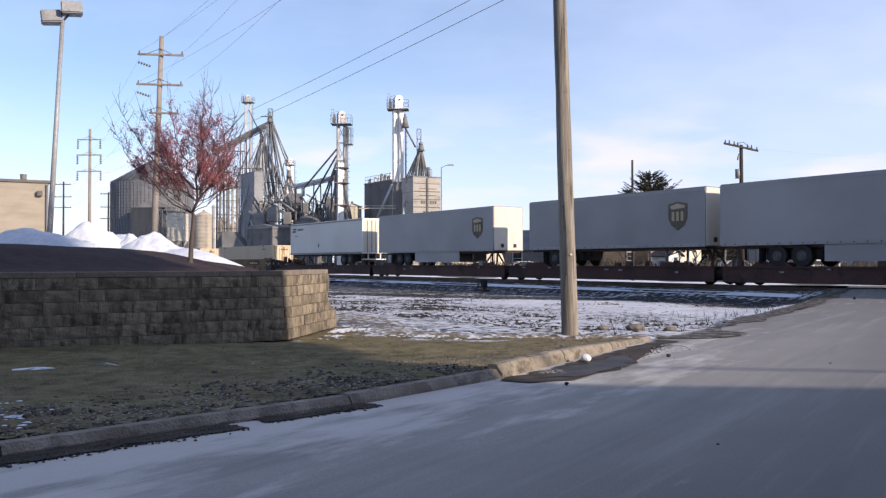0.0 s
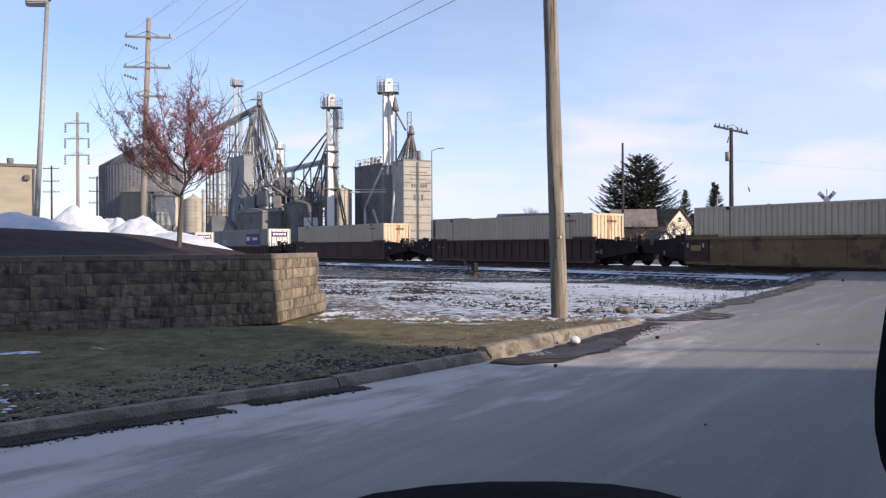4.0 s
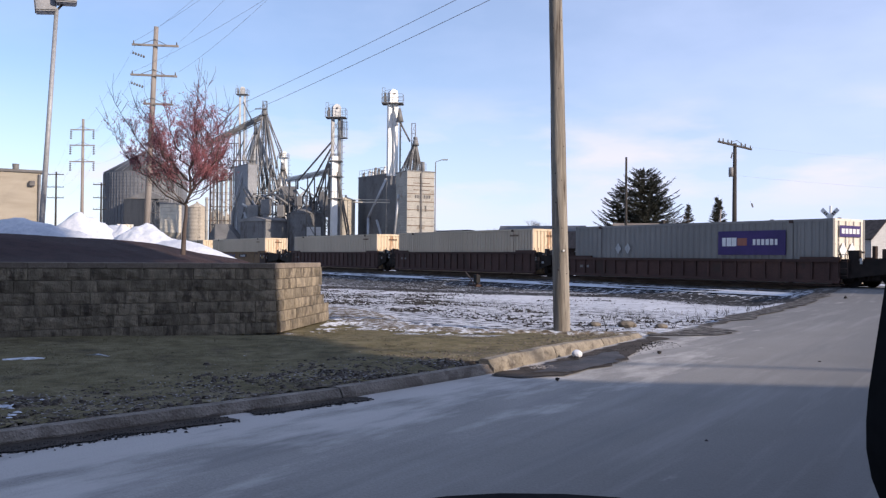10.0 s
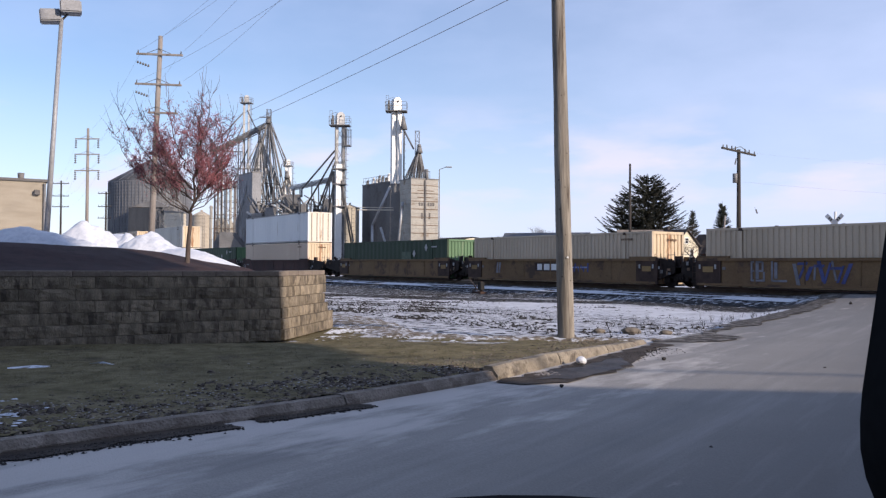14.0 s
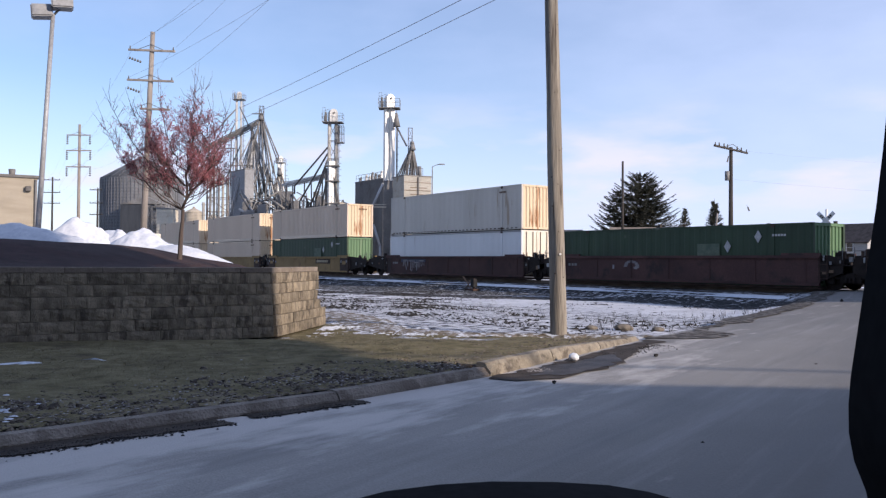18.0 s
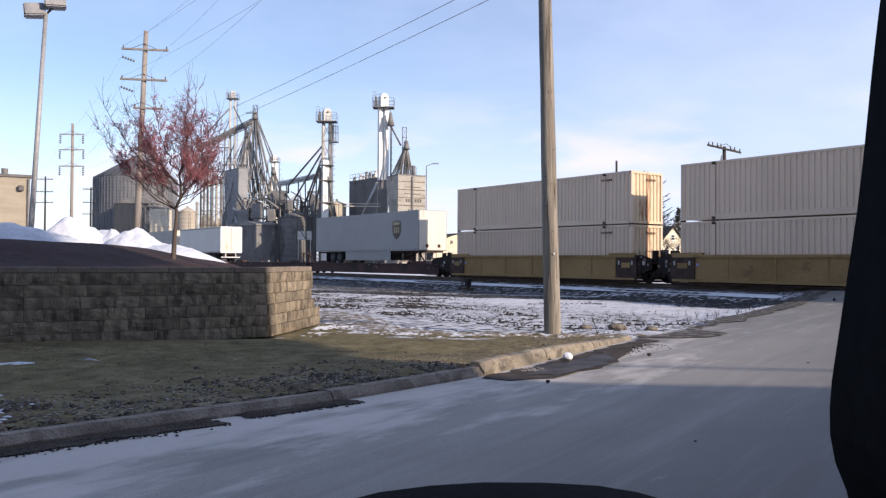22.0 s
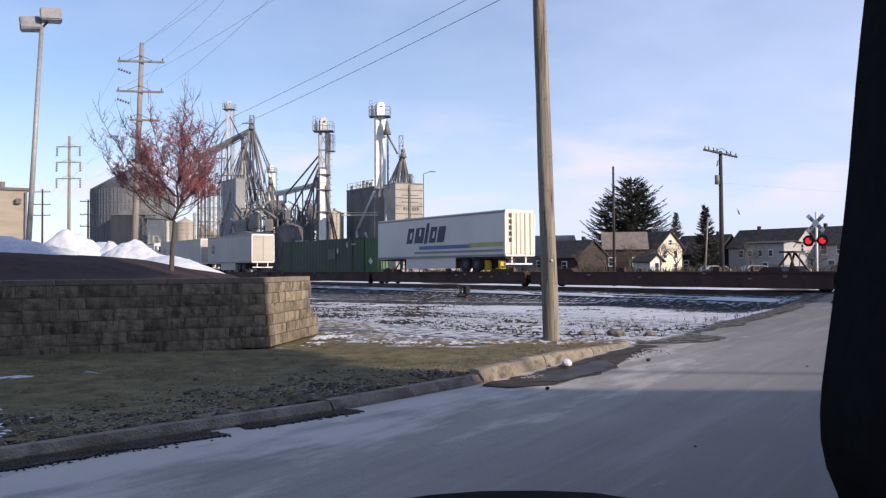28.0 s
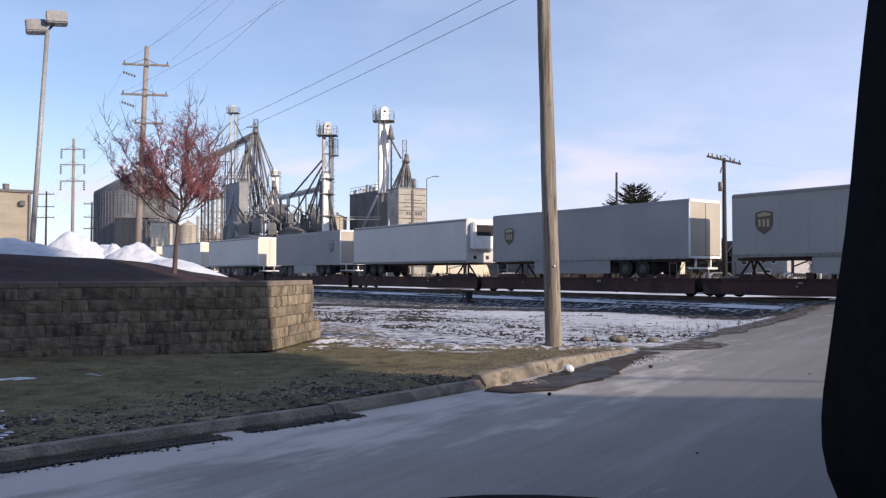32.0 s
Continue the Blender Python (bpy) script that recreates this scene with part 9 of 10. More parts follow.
    box(bm, (0.0, -2.06, 6.5), (0.16, 0.12, 12.4), rot)
    part("downpipe", bm, M_DARKSTEEL, head)
    for z, hh, xs in ((9.5, 0.45, (-0.95, -0.6, -0.25, 0.35, 0.7, 1.05)), (7.95, 0.8, (-0.6, -0.15, 0.5))):
        for xx in xs:
            bm = bmesh.new()
            box(bm, (xx + 0.2, -1.995, z), (0.24, 0.04, hh), rot)
            part("lettering_bar", bm, M_DARKSTEEL, head)
    for i in range(11):
        bm = bmesh.new()
        box(bm, (0, -2.0, 1.4 + i * 1.06), (3.92, 0.05, 0.07), rot)
        part("seam", bm, M_RUST, head)
    for z in (10.4, 11.3):
        bm = bmesh.new()
        box(bm, (0.1, -1.995, z), (2.4, 0.05, 0.08), rot)
        part("band", bm, M_RUST, head)
    bm = bmesh.new()
    for q in range(5):
        tube(bm, (-1.5 + q * 0.75, -1.6, 12.9), (-1.5 + q * 0.75, -1.6, 13.9), 0.03, seg=4)
    tube(bm, (-1.5, -1.6, 13.9), (1.5, -1.6, 13.9), 0.03, seg=4)
    part("roof_rail", bm, M_GALV_DULL, head)
    bm = bmesh.new()
    tube(bm, (1.0, 0.3, 12.9), (1.0, 0.3, 14.4), 0.3, 0.25, 10)
    part("roof_vent", bm, M_GALV_DULL, head)
    lamp = thing("street_lamp", pose(-2.1, 110.5, 0), "tall slim yard lamp with curved arm", "street lamp")
    bm = bmesh.new()
    tube(bm, (0, 0, 0.1), (0, 0, 14.0), 0.09, 0.06, 8)
    tube(bm, (0, 0, 14.0), (0.9, 0, 14.35), 0.045, seg=6)
    part("pole", bm, M_GALV_DULL, lamp)
    bm = bmesh.new()
    soft_box(bm, (1.25, 0, 14.33), (0.8, 0.3, 0.16), 0.05)
    part("lamp_head", bm, M_GALV, lamp)
    # catwalk and pipes between silo and tower
    bm = bmesh.new()
    box(bm, (-11, 115.5, 8.95), (5.0, 0.5, 0.12))
    tube(bm, (-13.5, 115.5, 9.3), (-8.5, 115.5, 9.3), 0.04, seg=5)
    solid("catwalk", bm, M_CREAMSTEEL, "pale horizontal catwalk between silo and tower", "catwalk")
    for a, b, c_ in (((-9.0, 116, 12.3), (-11.4, 115.5, 6.8), (-11.4, 115.5, 0.2)), ((-7.0, 112, 9.8), (-7.5, 111.5, 4.5), (-7.5, 111.5, 0.2)), ((-10.2, 115, 6.5), (-9.2, 114, 3.5), (-9.2, 114, 0.2))):
        bm = bmesh.new()
        tube(bm, a, b, 0.17, seg=8)
        tube(bm, b, c_, 0.17, seg=8)
        solid("grain_spout", bm, M_GALV, "sloping galvanised grain spout", "pipe", group="sloping grain spouts")
    # large bins at the far end
    big = bin_round("grain_bin", -81.0, 222, 10.5, 0.2, 22.6, 5.8, M_BLUESTEEL, "very large corrugated blue-grey grain bin with conical roof", True, False)
    bm = bmesh.new()
    box(bm, (0, 0, 0), (0.12, 0.10, 21.8))
    stiff = mesh_of("stiffener", bm, M_BLUESTEEL)
    for i in range(30):
        w = radians(200 + i * 5)
        share("stiffener", stiff, big, Matrix.Translation((10.58 * math.cos(w), 10.58 * math.sin(w), 11.4)) @ Matrix.Rotation(w + math.pi / 2, 4, "Z"))
    bm = bmesh.new()
    box(bm, (3.5, -12.5, 7.7), (7.6, 3.5, 15.0))
    part("annexe", bm, M_ANNEXE, big, "dark boxy annexe on the bin's foot")
    bm = bmesh.new()
    prism(bm, [(-5.2, 0), (5.2, 0), (0.6, 2.0)], Matrix(((1, 0, 0, 5.2), (0, 0, 4, -14.4), (0, 1, 0, 15.3), (0, 0, 0, 1))))
    part("annexe_roof", bm, M_GALV_DULL, big, "pale sloped roof over the annexe")
    shed = thing("hopper_tank", pose(-53.9, 161, 0), "square cream ribbed hopper tank on legs", "tank")
    bm = bmesh.new()
    prev = None
    for i in range(-1, 8):
        for dz, k in (((0.0, 1.0), (0.66, 0.96)) if i >= 0 else ((-1.0, 0.3), (0.68, 0.98))):
            ring = [bm.verts.new((sx * 1.6 * k, sy * 1.6 * k, 5.7 + i * 0.68 + dz)) for sx, sy in ((-1, -1), (1, -1), (1, 1), (-1, 1))]
            if prev:
                for q in range(4):
                    bm.faces.new((prev[q], prev[(q + 1) % 4], ring[(q + 1) % 4], ring[q]))
            prev = ring
    part("tank_body", bm, M_CREAMSTEEL, shed)
    for sx in (-1.5, 1.5):
        for sy in (-1.4, 1.4):
            bm = bmesh.new()
            tube(bm, (sx, sy, 0.2), (sx, sy, 5.9), 0.12, seg=6)
            part("leg", bm, M_DARKSTEEL, shed)
    bm = bmesh.new()
    prism(bm, [(-1.7, 0), (1.7, 0), (1.7, 0.15), (-1.7, 0.4)], Matrix(((1, 0, 0, 0), (0, 0, 3.3, -1.65), (0, 1, 0, 11.1), (0, 0, 0, 1))))
    part("roof", bm, M_GALV_DULL, shed)
    bm = bmesh.new()
    lattice(bm, -60, 172, 0.2, 12.5, 1.2, 2.2, 0.07)
    for q in range(5):
        tube(bm, (-58.2 + q * 0.2, 172, 15.6), (-60.4 + q * 1.2, 172, 12.2), 0.14, seg=6)
    solid("steel_frame", bm, M_GALV_DULL, "open steel spout frame beside a shed", "steel frame")
    for xx, r, top in ((-56.1, 2.2, 11.8), (-51.8, 1.5, 10.5), (-49.4, 1.4, 9.4), (-63.0, 2.0, 9.0)):
        bin_round("grain_bin", xx, 185, r, 0.2, top, 1.1, M_TANCONC if xx > -60 else M_DARKSTEEL, "small tan steel bin with conical roof", True, False)
    hop = thing("hopper_building", pose(-52.6, 152, 0), "dark low receiving shed with sloped roof", "shed")
    bm = bmesh.new()
    prism(bm, [(-2.6, 0.2), (2.6, 0.2), (2.6, 3.6), (1.5, 6.4), (-1.6, 6.8), (-2.6, 5.0)], Matrix(((1, 0, 0, 12.0), (0, 0, 5, -2.5), (0, 1, 0, 0), (0, 0, 0, 1))))
    part("wall", bm, M_GALV_DULL, hop)
    bm = bmesh.new()
    box(bm, (11.8, 0, 6.9), (4.4, 5.4, 0.15))
    part("roof", bm, M_DARKSTEEL, hop)


make_elevator()


# ---- street beyond the crossing ----
def house(x, y, w, d, eave, ridge, turn, wall, roof, label, windows=(), chimney=None, porch=None):
    """Ridge along local x; gables at +-w/2."""
    t = thing("house", pose(x, y, 0.2, 0, 0, turn), label, "house", "houses beyond the railway")
    bm = bmesh.new()
    prism(bm, [(-d / 2, 0), (d / 2, 0), (d / 2, eave), (0, ridge), (-d / 2, eave)], Matrix(((0, 0, w, -w / 2), (1, 0, 0, 0), (0, 1, 0, 0), (0, 0, 0, 1))))
    part("wall", bm, wall, t)
    bm = bmesh.new()
    sl = math.atan2(ridge - eave, d / 2)
    ln = math.hypot(ridge - eave, d / 2) + 0.45
    for o in (-1, 1):
        m = Matrix.Translation((0, 0, ridge + 0.06)) @ Matrix.Rotation(-o * sl, 4, "X") @ Matrix.Translation((0, o * ln / 2, 0))
        box(bm, (0, 0, 0), (w + 0.7, ln, 0.14), m)
    rf = part("roof", bm, roof, t)
    if chimney is not None:
        bm = bmesh.new()
        box(bm, (chimney, 0.3, ridge + 0.1), (0.45, 0.45, 1.1))
        part("chimney", bm, M_SIDING_D, rf)
    for face, u_, z, ww, hh in windows:
        if face == "front":
            m = pose(u_, -d / 2 - 0.03, z)
        else:
            m = pose(w / 2 + 0.03 if face == "right" else -w / 2 - 0.03, u_, z, 0, 0, 90)
        bm = bmesh.new()
        box(bm, (0, 0, 0), (ww + 0.24, 0.08, hh + 0.24), m)
        wi = part("window", bm, M_WHITEPAINT, t)
        bm = bmesh.new()
        box(bm, (0, 0, hh / 4), (ww, 0.14, hh / 2 - 0.06), m)
        box(bm, (0, 0, -hh / 4), (ww, 0.14, hh / 2 - 0.06), m)
        part("pane", bm, M_PANE, wi)
    if porch:
        u_, pw = porch
        bm = bmesh.new()
        box(bm, (u_, -d / 2 - 0.9, 2.7), (pw, 2.0, 0.14))
        box(bm, (u_, -d / 2 - 0.9, 0.25), (pw, 1.9, 0.3))
        for q in (-1, 0, 1):
            box(bm, (u_ + q * (pw / 2 - 0.15), -d / 2 - 1.75, 1.5), (0.14, 0.14, 2.4))
        part("porch", bm, M_WHITEPAINT, t)
    return t


STREET = -54.9
house(33.1, 135.1, 10.0, 5.7, 4.5, 6.9, STREET, M_SIDING_C, M_ROOFDARK, "cream gabled house with dark roof, gable in sun", [("right", -1.3, 3.3, 0.7, 1.1), ("right", 1.2, 3.3, 0.7, 1.1), ("right", 0.0, 5.2, 0.6, 0.8), ("right", 1.2, 1.3, 0.8, 1.2), ("front", -2.6, 2.6, 0.8, 1.2), ("front", 0.4, 2.6, 0.8, 1.2), ("front", 3.0, 2.6, 0.8, 1.2)], 1.0)
house(29.0, 132.0, 6.4, 5.6, 4.3, 6.8, -9, M_SIDING_D, M_ROOFTAN, "brown house with a weathered tan shingle roof", [("front", -2.0, 2.2, 0.9, 1.2), ("front", 1.6, 2.2, 0.9, 1.2)])
house(31.0, 125.0, 3.2, 2.8, 2.3, 3.2, STREET, M_SIDING_W, M_ROOFDARK, "small white garden shed with sunlit gable", [("right", 0.0, 1.2, 0.8, 1.6)])
house(20.9, 131.5, 8.5, 6.4, 3.0, 5.5, STREET, M_SIDING_D, M_ROOFDARK, "low dark brown house with broad roof", [("front", -2.2, 1.7, 0.9, 1.1), ("front", 1.4, 1.7, 0.9, 1.1)], 2.0)
house(45.6, 143.5, 9.5, 6.8, 3.6, 6.7, STREET, M_SIDING_D, M_ROOFDARK, "brown house with dark shingle roof between trees", [("front", -1.5, 1.8, 0.9, 1.2), ("front", 1.5, 1.8, 0.9, 1.2)], 2.2)
house(53.6, 135.0, 11.5, 7.0, 4.5, 7.3, STREET, M_SIDING_G, M_ROOFDARK, "pale grey house with dark roof and sunlit gable", [("right", -1.2, 4.2, 0.8, 1.2), ("right", 1.4, 2.0, 0.8, 1.2), ("front", -3.4, 3.4, 0.8, 1.1), ("front", -1.0, 3.4, 0.8, 1.1), ("front", 2.0, 3.4, 0.8, 1.1)], -2.6)
house(51.8, 130.5, 6.8, 4.6, 4.9, 5.2, STREET, M_SIDING_G, M_ROOFDARK, "pale grey flat-topped wing with small windows", [("front", -2.4, 3.4, 0.6, 0.9), ("front", -0.6, 3.4, 0.6, 0.9), ("front", 1.2, 3.4, 0.6, 0.9), ("front", 0.2, 1.4, 0.8, 1.1)])
house(63.0, 133, 11.0, 8.0, 4.8, 7.6, STREET, M_SIDING_G, M_ROOFDARK, "pale grey house with wide dark roof beside the crossing road", [("front", -2.6, 3.9, 0.9, 1.3), ("front", 0.2, 3.9, 0.9, 1.3), ("front", 2.8, 3.9, 0.9, 1.3), ("front", -2.6, 1.6, 1.0, 1.3), ("front", 1.4, 1.6, 1.0, 1.3)], -2.0)
house(75, 140, 10, 9, 4.5, 7.5, STREET, M_SIDING_D, M_ROOFDARK, "brown house farther along the street", [("front", -2.6, 2.2, 0.9, 1.3), ("front", 2.4, 2.2, 0.9, 1.3)], 1.0)


def quonset():
    t = thing("quonset_shed", pose(3.3, 143, 0.3, 0, 0, 35), "arched corrugated steel shed with pale sunlit end wall", "shed")
    r, rise, ln = 6.4, 5.9, 17.0
    bm = bmesh.new()
    seg = 22
    prof = [(r * math.cos(math.pi * i / seg), rise * math.sin(math.pi * i / seg)) for i in range(seg + 1)]
    n_ = 26
    prev = None
    for k in range(n_ + 1):
        b = 1.0 + (0.012 if k % 2 else 0)
        ring = [bm.verts.new((x * b, ln * k / n_, z * b)) for x, z in prof]
        if prev:
            for i in range(seg):
                bm.faces.new((prev[i], prev[i + 1], ring[i + 1], ring[i]))
        prev = ring
    bmesh.ops.solidify(bm, geom=bm.faces[:], thickness=0.06)
    part("arched_roof", bm, M_DARKSTEEL, t)
    bm = bmesh.new()
    prism(bm, [(x * 0.97, z * 0.97) for x, z in prof], Matrix(((1, 0, 0, 0), (0, 0, 0.12, 0.1), (0, 1, 0, 0), (0, 0, 0, 1))))
    ew = part("end_wall", bm, M_SIDING_C, t)
    for i in range(23):
        x = -5.8 + i * 0.527
        hh = 0.95 * rise * math.sqrt(max(0, 1 - (x / (0.97 * r)) ** 2))
        bm = bmesh.new()
        box(bm, (x, 0.08, hh / 2), (0.07, 0.06, hh))
        part("wall_rib", bm, M_SIDING_C, ew)
    bm = bmesh.new()
    for i in range(5):
        box(bm, (0.0, 0.02, 0.35 + i * 0.58), (5.2, 0.08, 0.55))
    part("roller_door", bm, M_CREAMSTEEL, t)
    for x in (-2.0, 1.7):
        bm = bmesh.new()
        box(bm, (x, 0.03, 4.4), (0.45, 0.08, 0.55))
        part("vent", bm, M_DARKSTEEL, t)


quonset()
house(17.0, 156, 15.5, 11.0, 3.6, 7.2, -20, M_GALV_DULL, M_ROOFMETAL, "long grey metal-roofed warehouse", [("front", -4.5, 2.0, 1.6, 2.4), ("front", 3.0, 2.0, 1.2, 1.2)])


def conifer(x, y, h, spread, seed, shape, label, bottom=0.12, whorl=0.5, tops=()):
    """Whorls of arching boughs, each a flat spray of pointed shoots, so that the outline is spiky with gaps."""
    t = thing("conifer_tree", pose(x, y, 0.2), label, "tree", "evergreens beyond the railway")
    rng = random.Random(seed)
    bm = bmesh.new()
    tube(bm, (0, 0, -0.2), (0, 0, h * 0.98), h * 0.020, 0.03, 8)
    verts, faces = [], []

    def shoot(c, d, ln, wd):
        """A slender pointed shoot, three-sided."""
        k = len(verts)
        a = d.cross(Vector((0, 0, 1)))
        a = a.normalized() if a.length > 0.01 else Vector((1, 0, 0))
        b = a.cross(d).normalized()
        verts.extend((c + a * wd, c - a * wd, c - b * wd * 0.9, c + d * ln))
        faces.extend(((k, k + 1, k + 3), (k + 1, k + 2, k + 3), (k + 2, k, k + 3)))

    for tx, th, wide in ((0.0, 1.0, 1.0), *tops):
        top = h * th
        if tx:
            tube(bm, (tx * 0.2, 0, h * 0.2), (tx, 0, top), h * 0.012, 0.03, 6)
        z = h * bottom
        while z < top - 0.15:
            f = (z - h * bottom) / (top - h * bottom)
            reach = spread * wide * (1 - f) ** shape + 0.05 * spread * (1 - f)
            for _ in range(11):
                a = rng.uniform(0, 6.283)
                rr = max(0.25, reach * rng.choice((0.55, 0.75, 0.9, 1.0, 1.05, 1.2)))
                base = Vector((tx * min(1.0, 0.2 + 0.8 * z / (h * 0.5)) if tx else 0.0, 0, z + rng.uniform(-0.2, 0.2)))
                out = Vector((math.cos(a), math.sin(a), 0))
                side = Vector((-out.y, out.x, 0))
                rise, turn_up = rng.uniform(-0.20, 0.12) + 0.30 * f, rng.uniform(0.06, 0.24)
                steps = max(3, int(rr / 0.35))
                prev = base
                for q in range(1, steps + 1):
                    g = q / steps
                    p = base + out * (rr * g) + Vector((0, 0, rr * (rise * g + turn_up * g * g - 0.16 * g * (1 - g) * 2)))
                    tube(bm, prev, p, 0.02 + 0.012 * rr * (1 - g), 0.012, 3, False)
                    fan = (0.22 + 0.10 * rr * (1 - g)) * min(1.0, 0.30 + 0.45 * reach)
                    for e in range(6):
                        c = prev.lerp(p, rng.random())
                        sd = side * (1 if e % 2 else -1)
                        d = (out * rng.uniform(0.5, 1.1) + sd * rng.uniform(0.25, 0.95) + Vector((0, 0, rng.uniform(-0.35, 0.30)))).normalized()
                        shoot(c, d, fan * rng.uniform(0.9, 2.0) + 0.10, rng.uniform(0.045, 0.11))
                    prev = p
                shoot(prev, (out + Vector((0, 0, turn_up + 0.25))).normalized(), 0.32, 0.05)
            z += whorl * rng.uniform(0.7, 1.2) * (0.6 + 0.4 * (1 - f))
        shoot(Vector((tx, 0, top - 0.4)), Vector((0, 0, 1)), 0.9, 0.07)
    part("trunk", bm, M_BARK, t)
    me = bpy.data.meshes.new("crown")
    me.from_pydata(verts, [], faces)
    me.materials.append(M_NEEDLE)
    ob = new("crown", me)
    ob.parent = t


conifer(32.6, 142, 16.3, 7.9, 1, 0.50, "large dark spreading evergreen with ragged pointed boughs", 0.16, 0.80, ((-3.9, 0.82, 0.62), (1.6, 0.95, 0.5)))
conifer(31.7, 100, 8.6, 2.0, 2, 0.85, "narrow dark spruce tree", 0.10, 0.42)
conifer(42.3, 150, 11.0, 1.5, 3, 0.7, "thin sparse dark evergreen", 0.40, 0.55)
conifer(38.5, 150, 7.0, 2.4, 4, 0.5, "dark rounded evergreen behind houses", 0.08, 0.6)


def bare_tree(x, y, h, seed, label, spread=0.8, levels=5):
    t = thing("bare_tree", pose(x, y, 0.2), label, "tree", "bare trees beyond the railway")
    rng = random.Random(seed)
    bm = bmesh.new()

    def grow(p, d, r, ln, depth):
        e = p + d * ln
        tube(bm, p, e, r, r * 0.7, 5 if depth < 2 else 3, False)
        if depth >= levels:
            return
        for _ in range(3 if depth else 4):
            nd = (d + Vector((rng.uniform(-1, 1), rng.uniform(-1, 1), rng.uniform(-0.2, 0.6))) * spread).normalized()
            grow(e, nd, r * 0.6, ln * rng.uniform(0.62, 0.85), depth + 1)
    grow(Vector((0, 0, -0.1)), Vector((0, 0, 1)), h * 0.018, h * 0.27, 0)
    part("branch_growth", bm, M_TWIG, t)


bare_tree(18.0, 172, 10.5, 3, "distant round bare tree behind the warehouse")
bare_tree(35.0, 124, 6.6, 4, "bare shrubby tree in front of a house", 1.0)
bare_tree(31.0, 118, 5.5, 5, "bare shrubby tree in front of a house", 1.0)
bare_tree(27.6, 122, 6.0, 12, "bare shrubby tree in front of a house", 1.0)
bare_tree(24.0, 121, 5.0, 13, "bare shrubby tree in front of a house", 1.0)
bare_tree(38.0, 121, 4.8, 14, "bare shrubby tree in front of a house", 1.0)
bare_tree(52.5, 118, 4.6, 15, "bare shrubby tree in front of a house", 1.0)
bare_tree(47.5, 128, 6.6, 16, "bare tree beside a pale house", 0.9)
bare_tree(39.5, 146, 11.0, 6, "bare tree behind the cream house")
bare_tree(43.5, 140, 8.0, 7, "bare tree behind a roof")
bare_tree(18.5, 108, 4.5, 8, "low leafless shrub by the track")
bare_tree(48.0, 108, 4.0, 9, "low leafless shrub by the track")
bare_tree(-4.5, 176, 8, 10, "distant bare tree beside the headhouse")
bare_tree(10.5, 178, 8.5, 11, "distant bare tree behind the arched shed")


def parked_car(x, y, turn, paint, label):
    t = thing("parked_car", pose(x, y, 0.2, 0, 0, turn), label, "car", "parked cars beyond the railway")
    bm = bmesh.new()
    prism(bm, [(-2.2, 0.35), (2.2, 0.35), (2.25, 0.75), (1.3, 0.92), (0.7, 1.42), (-1.1, 1.45), (-1.8, 0.98), (-2.25, 0.9)], Matrix(((1, 0, 0, 0), (0, 0, 1.7, -0.85), (0, 1, 0, 0), (0, 0, 0, 1))))
    bmesh.ops.bevel(bm, geom=bm.edges[:], offset=0.06, segments=2, affect="EDGES")
    part("body", bm, paint, t)
    bm = bmesh.new()
    prism(bm, [(-1.55, 0.98), (1.05, 0.96), (0.62, 1.36), (-1.02, 1.38)], Matrix(((1, 0, 0, 0), (0, 0, 1.74, -0.87), (0, 1, 0, 0), (0, 0, 0, 1))))
    part("window", bm, M_PANE, t)
    for sx in (-1.35, 1.35):
        for sy in (-0.78, 0.78):
            bm = bmesh.new()
            tube(bm, (sx, sy - 0.1, 0.32), (sx, sy + 0.1, 0.32), 0.32, 0.32, 16)
            w = part("tyre", bm, M_BLACK, t)
            bm = bmesh.new()
            tube(bm, (sx, sy - 0.115, 0.32), (sx, sy + 0.115, 0.32), 0.18, 0.18, 12)
            part("rim", bm, M_RIM, w)


for x, y, turn, paint in ((29.0, 88, 10, M_SIDING_G), (34.0, 90, 5, M_GALV), (39.0, 92, 8, M_SIDING_W), (44.5, 93, 5, M_CARPAINT), (9.5, 118, 12, M_SIDING_W), (-2.5, 120, 0, M_GALV)):
    parked_car(x, y, turn, paint, "parked car with snow-pale paint by the street" if paint is M_SIDING_W else "parked car by the street")
snow_far = ((30, 96, 4, 1.0), (41, 98, 5, 0.9), (47, 100, 4, 1.1), (-8, 106, 4, 0.9), (14, 110, 5, 0.8))
for i, (x, y, r, h) in enumerate(snow_far):
    bm = bmesh.new()
    bmesh.ops.create_grid(bm, x_segments=16, y_segments=10, size=1)
    for v in bm.verts:
        q = math.hypot(v.co.x, v.co.y)
        v.co.z = h * max(0, 1 - q ** 1.5) * (1 + 0.4 * noise.noise(Vector((v.co.x * 3, v.co.y * 3, i)))) - 0.2 * (q > 0.95)
        v.co.x, v.co.y = v.co.x * r, v.co.y * 1.5
    solid("snow_bank", bm, M_SNOW, "low ploughed snow bank beyond the railway", "snow", m=pose(x, y, 0.2), group="snow banks")


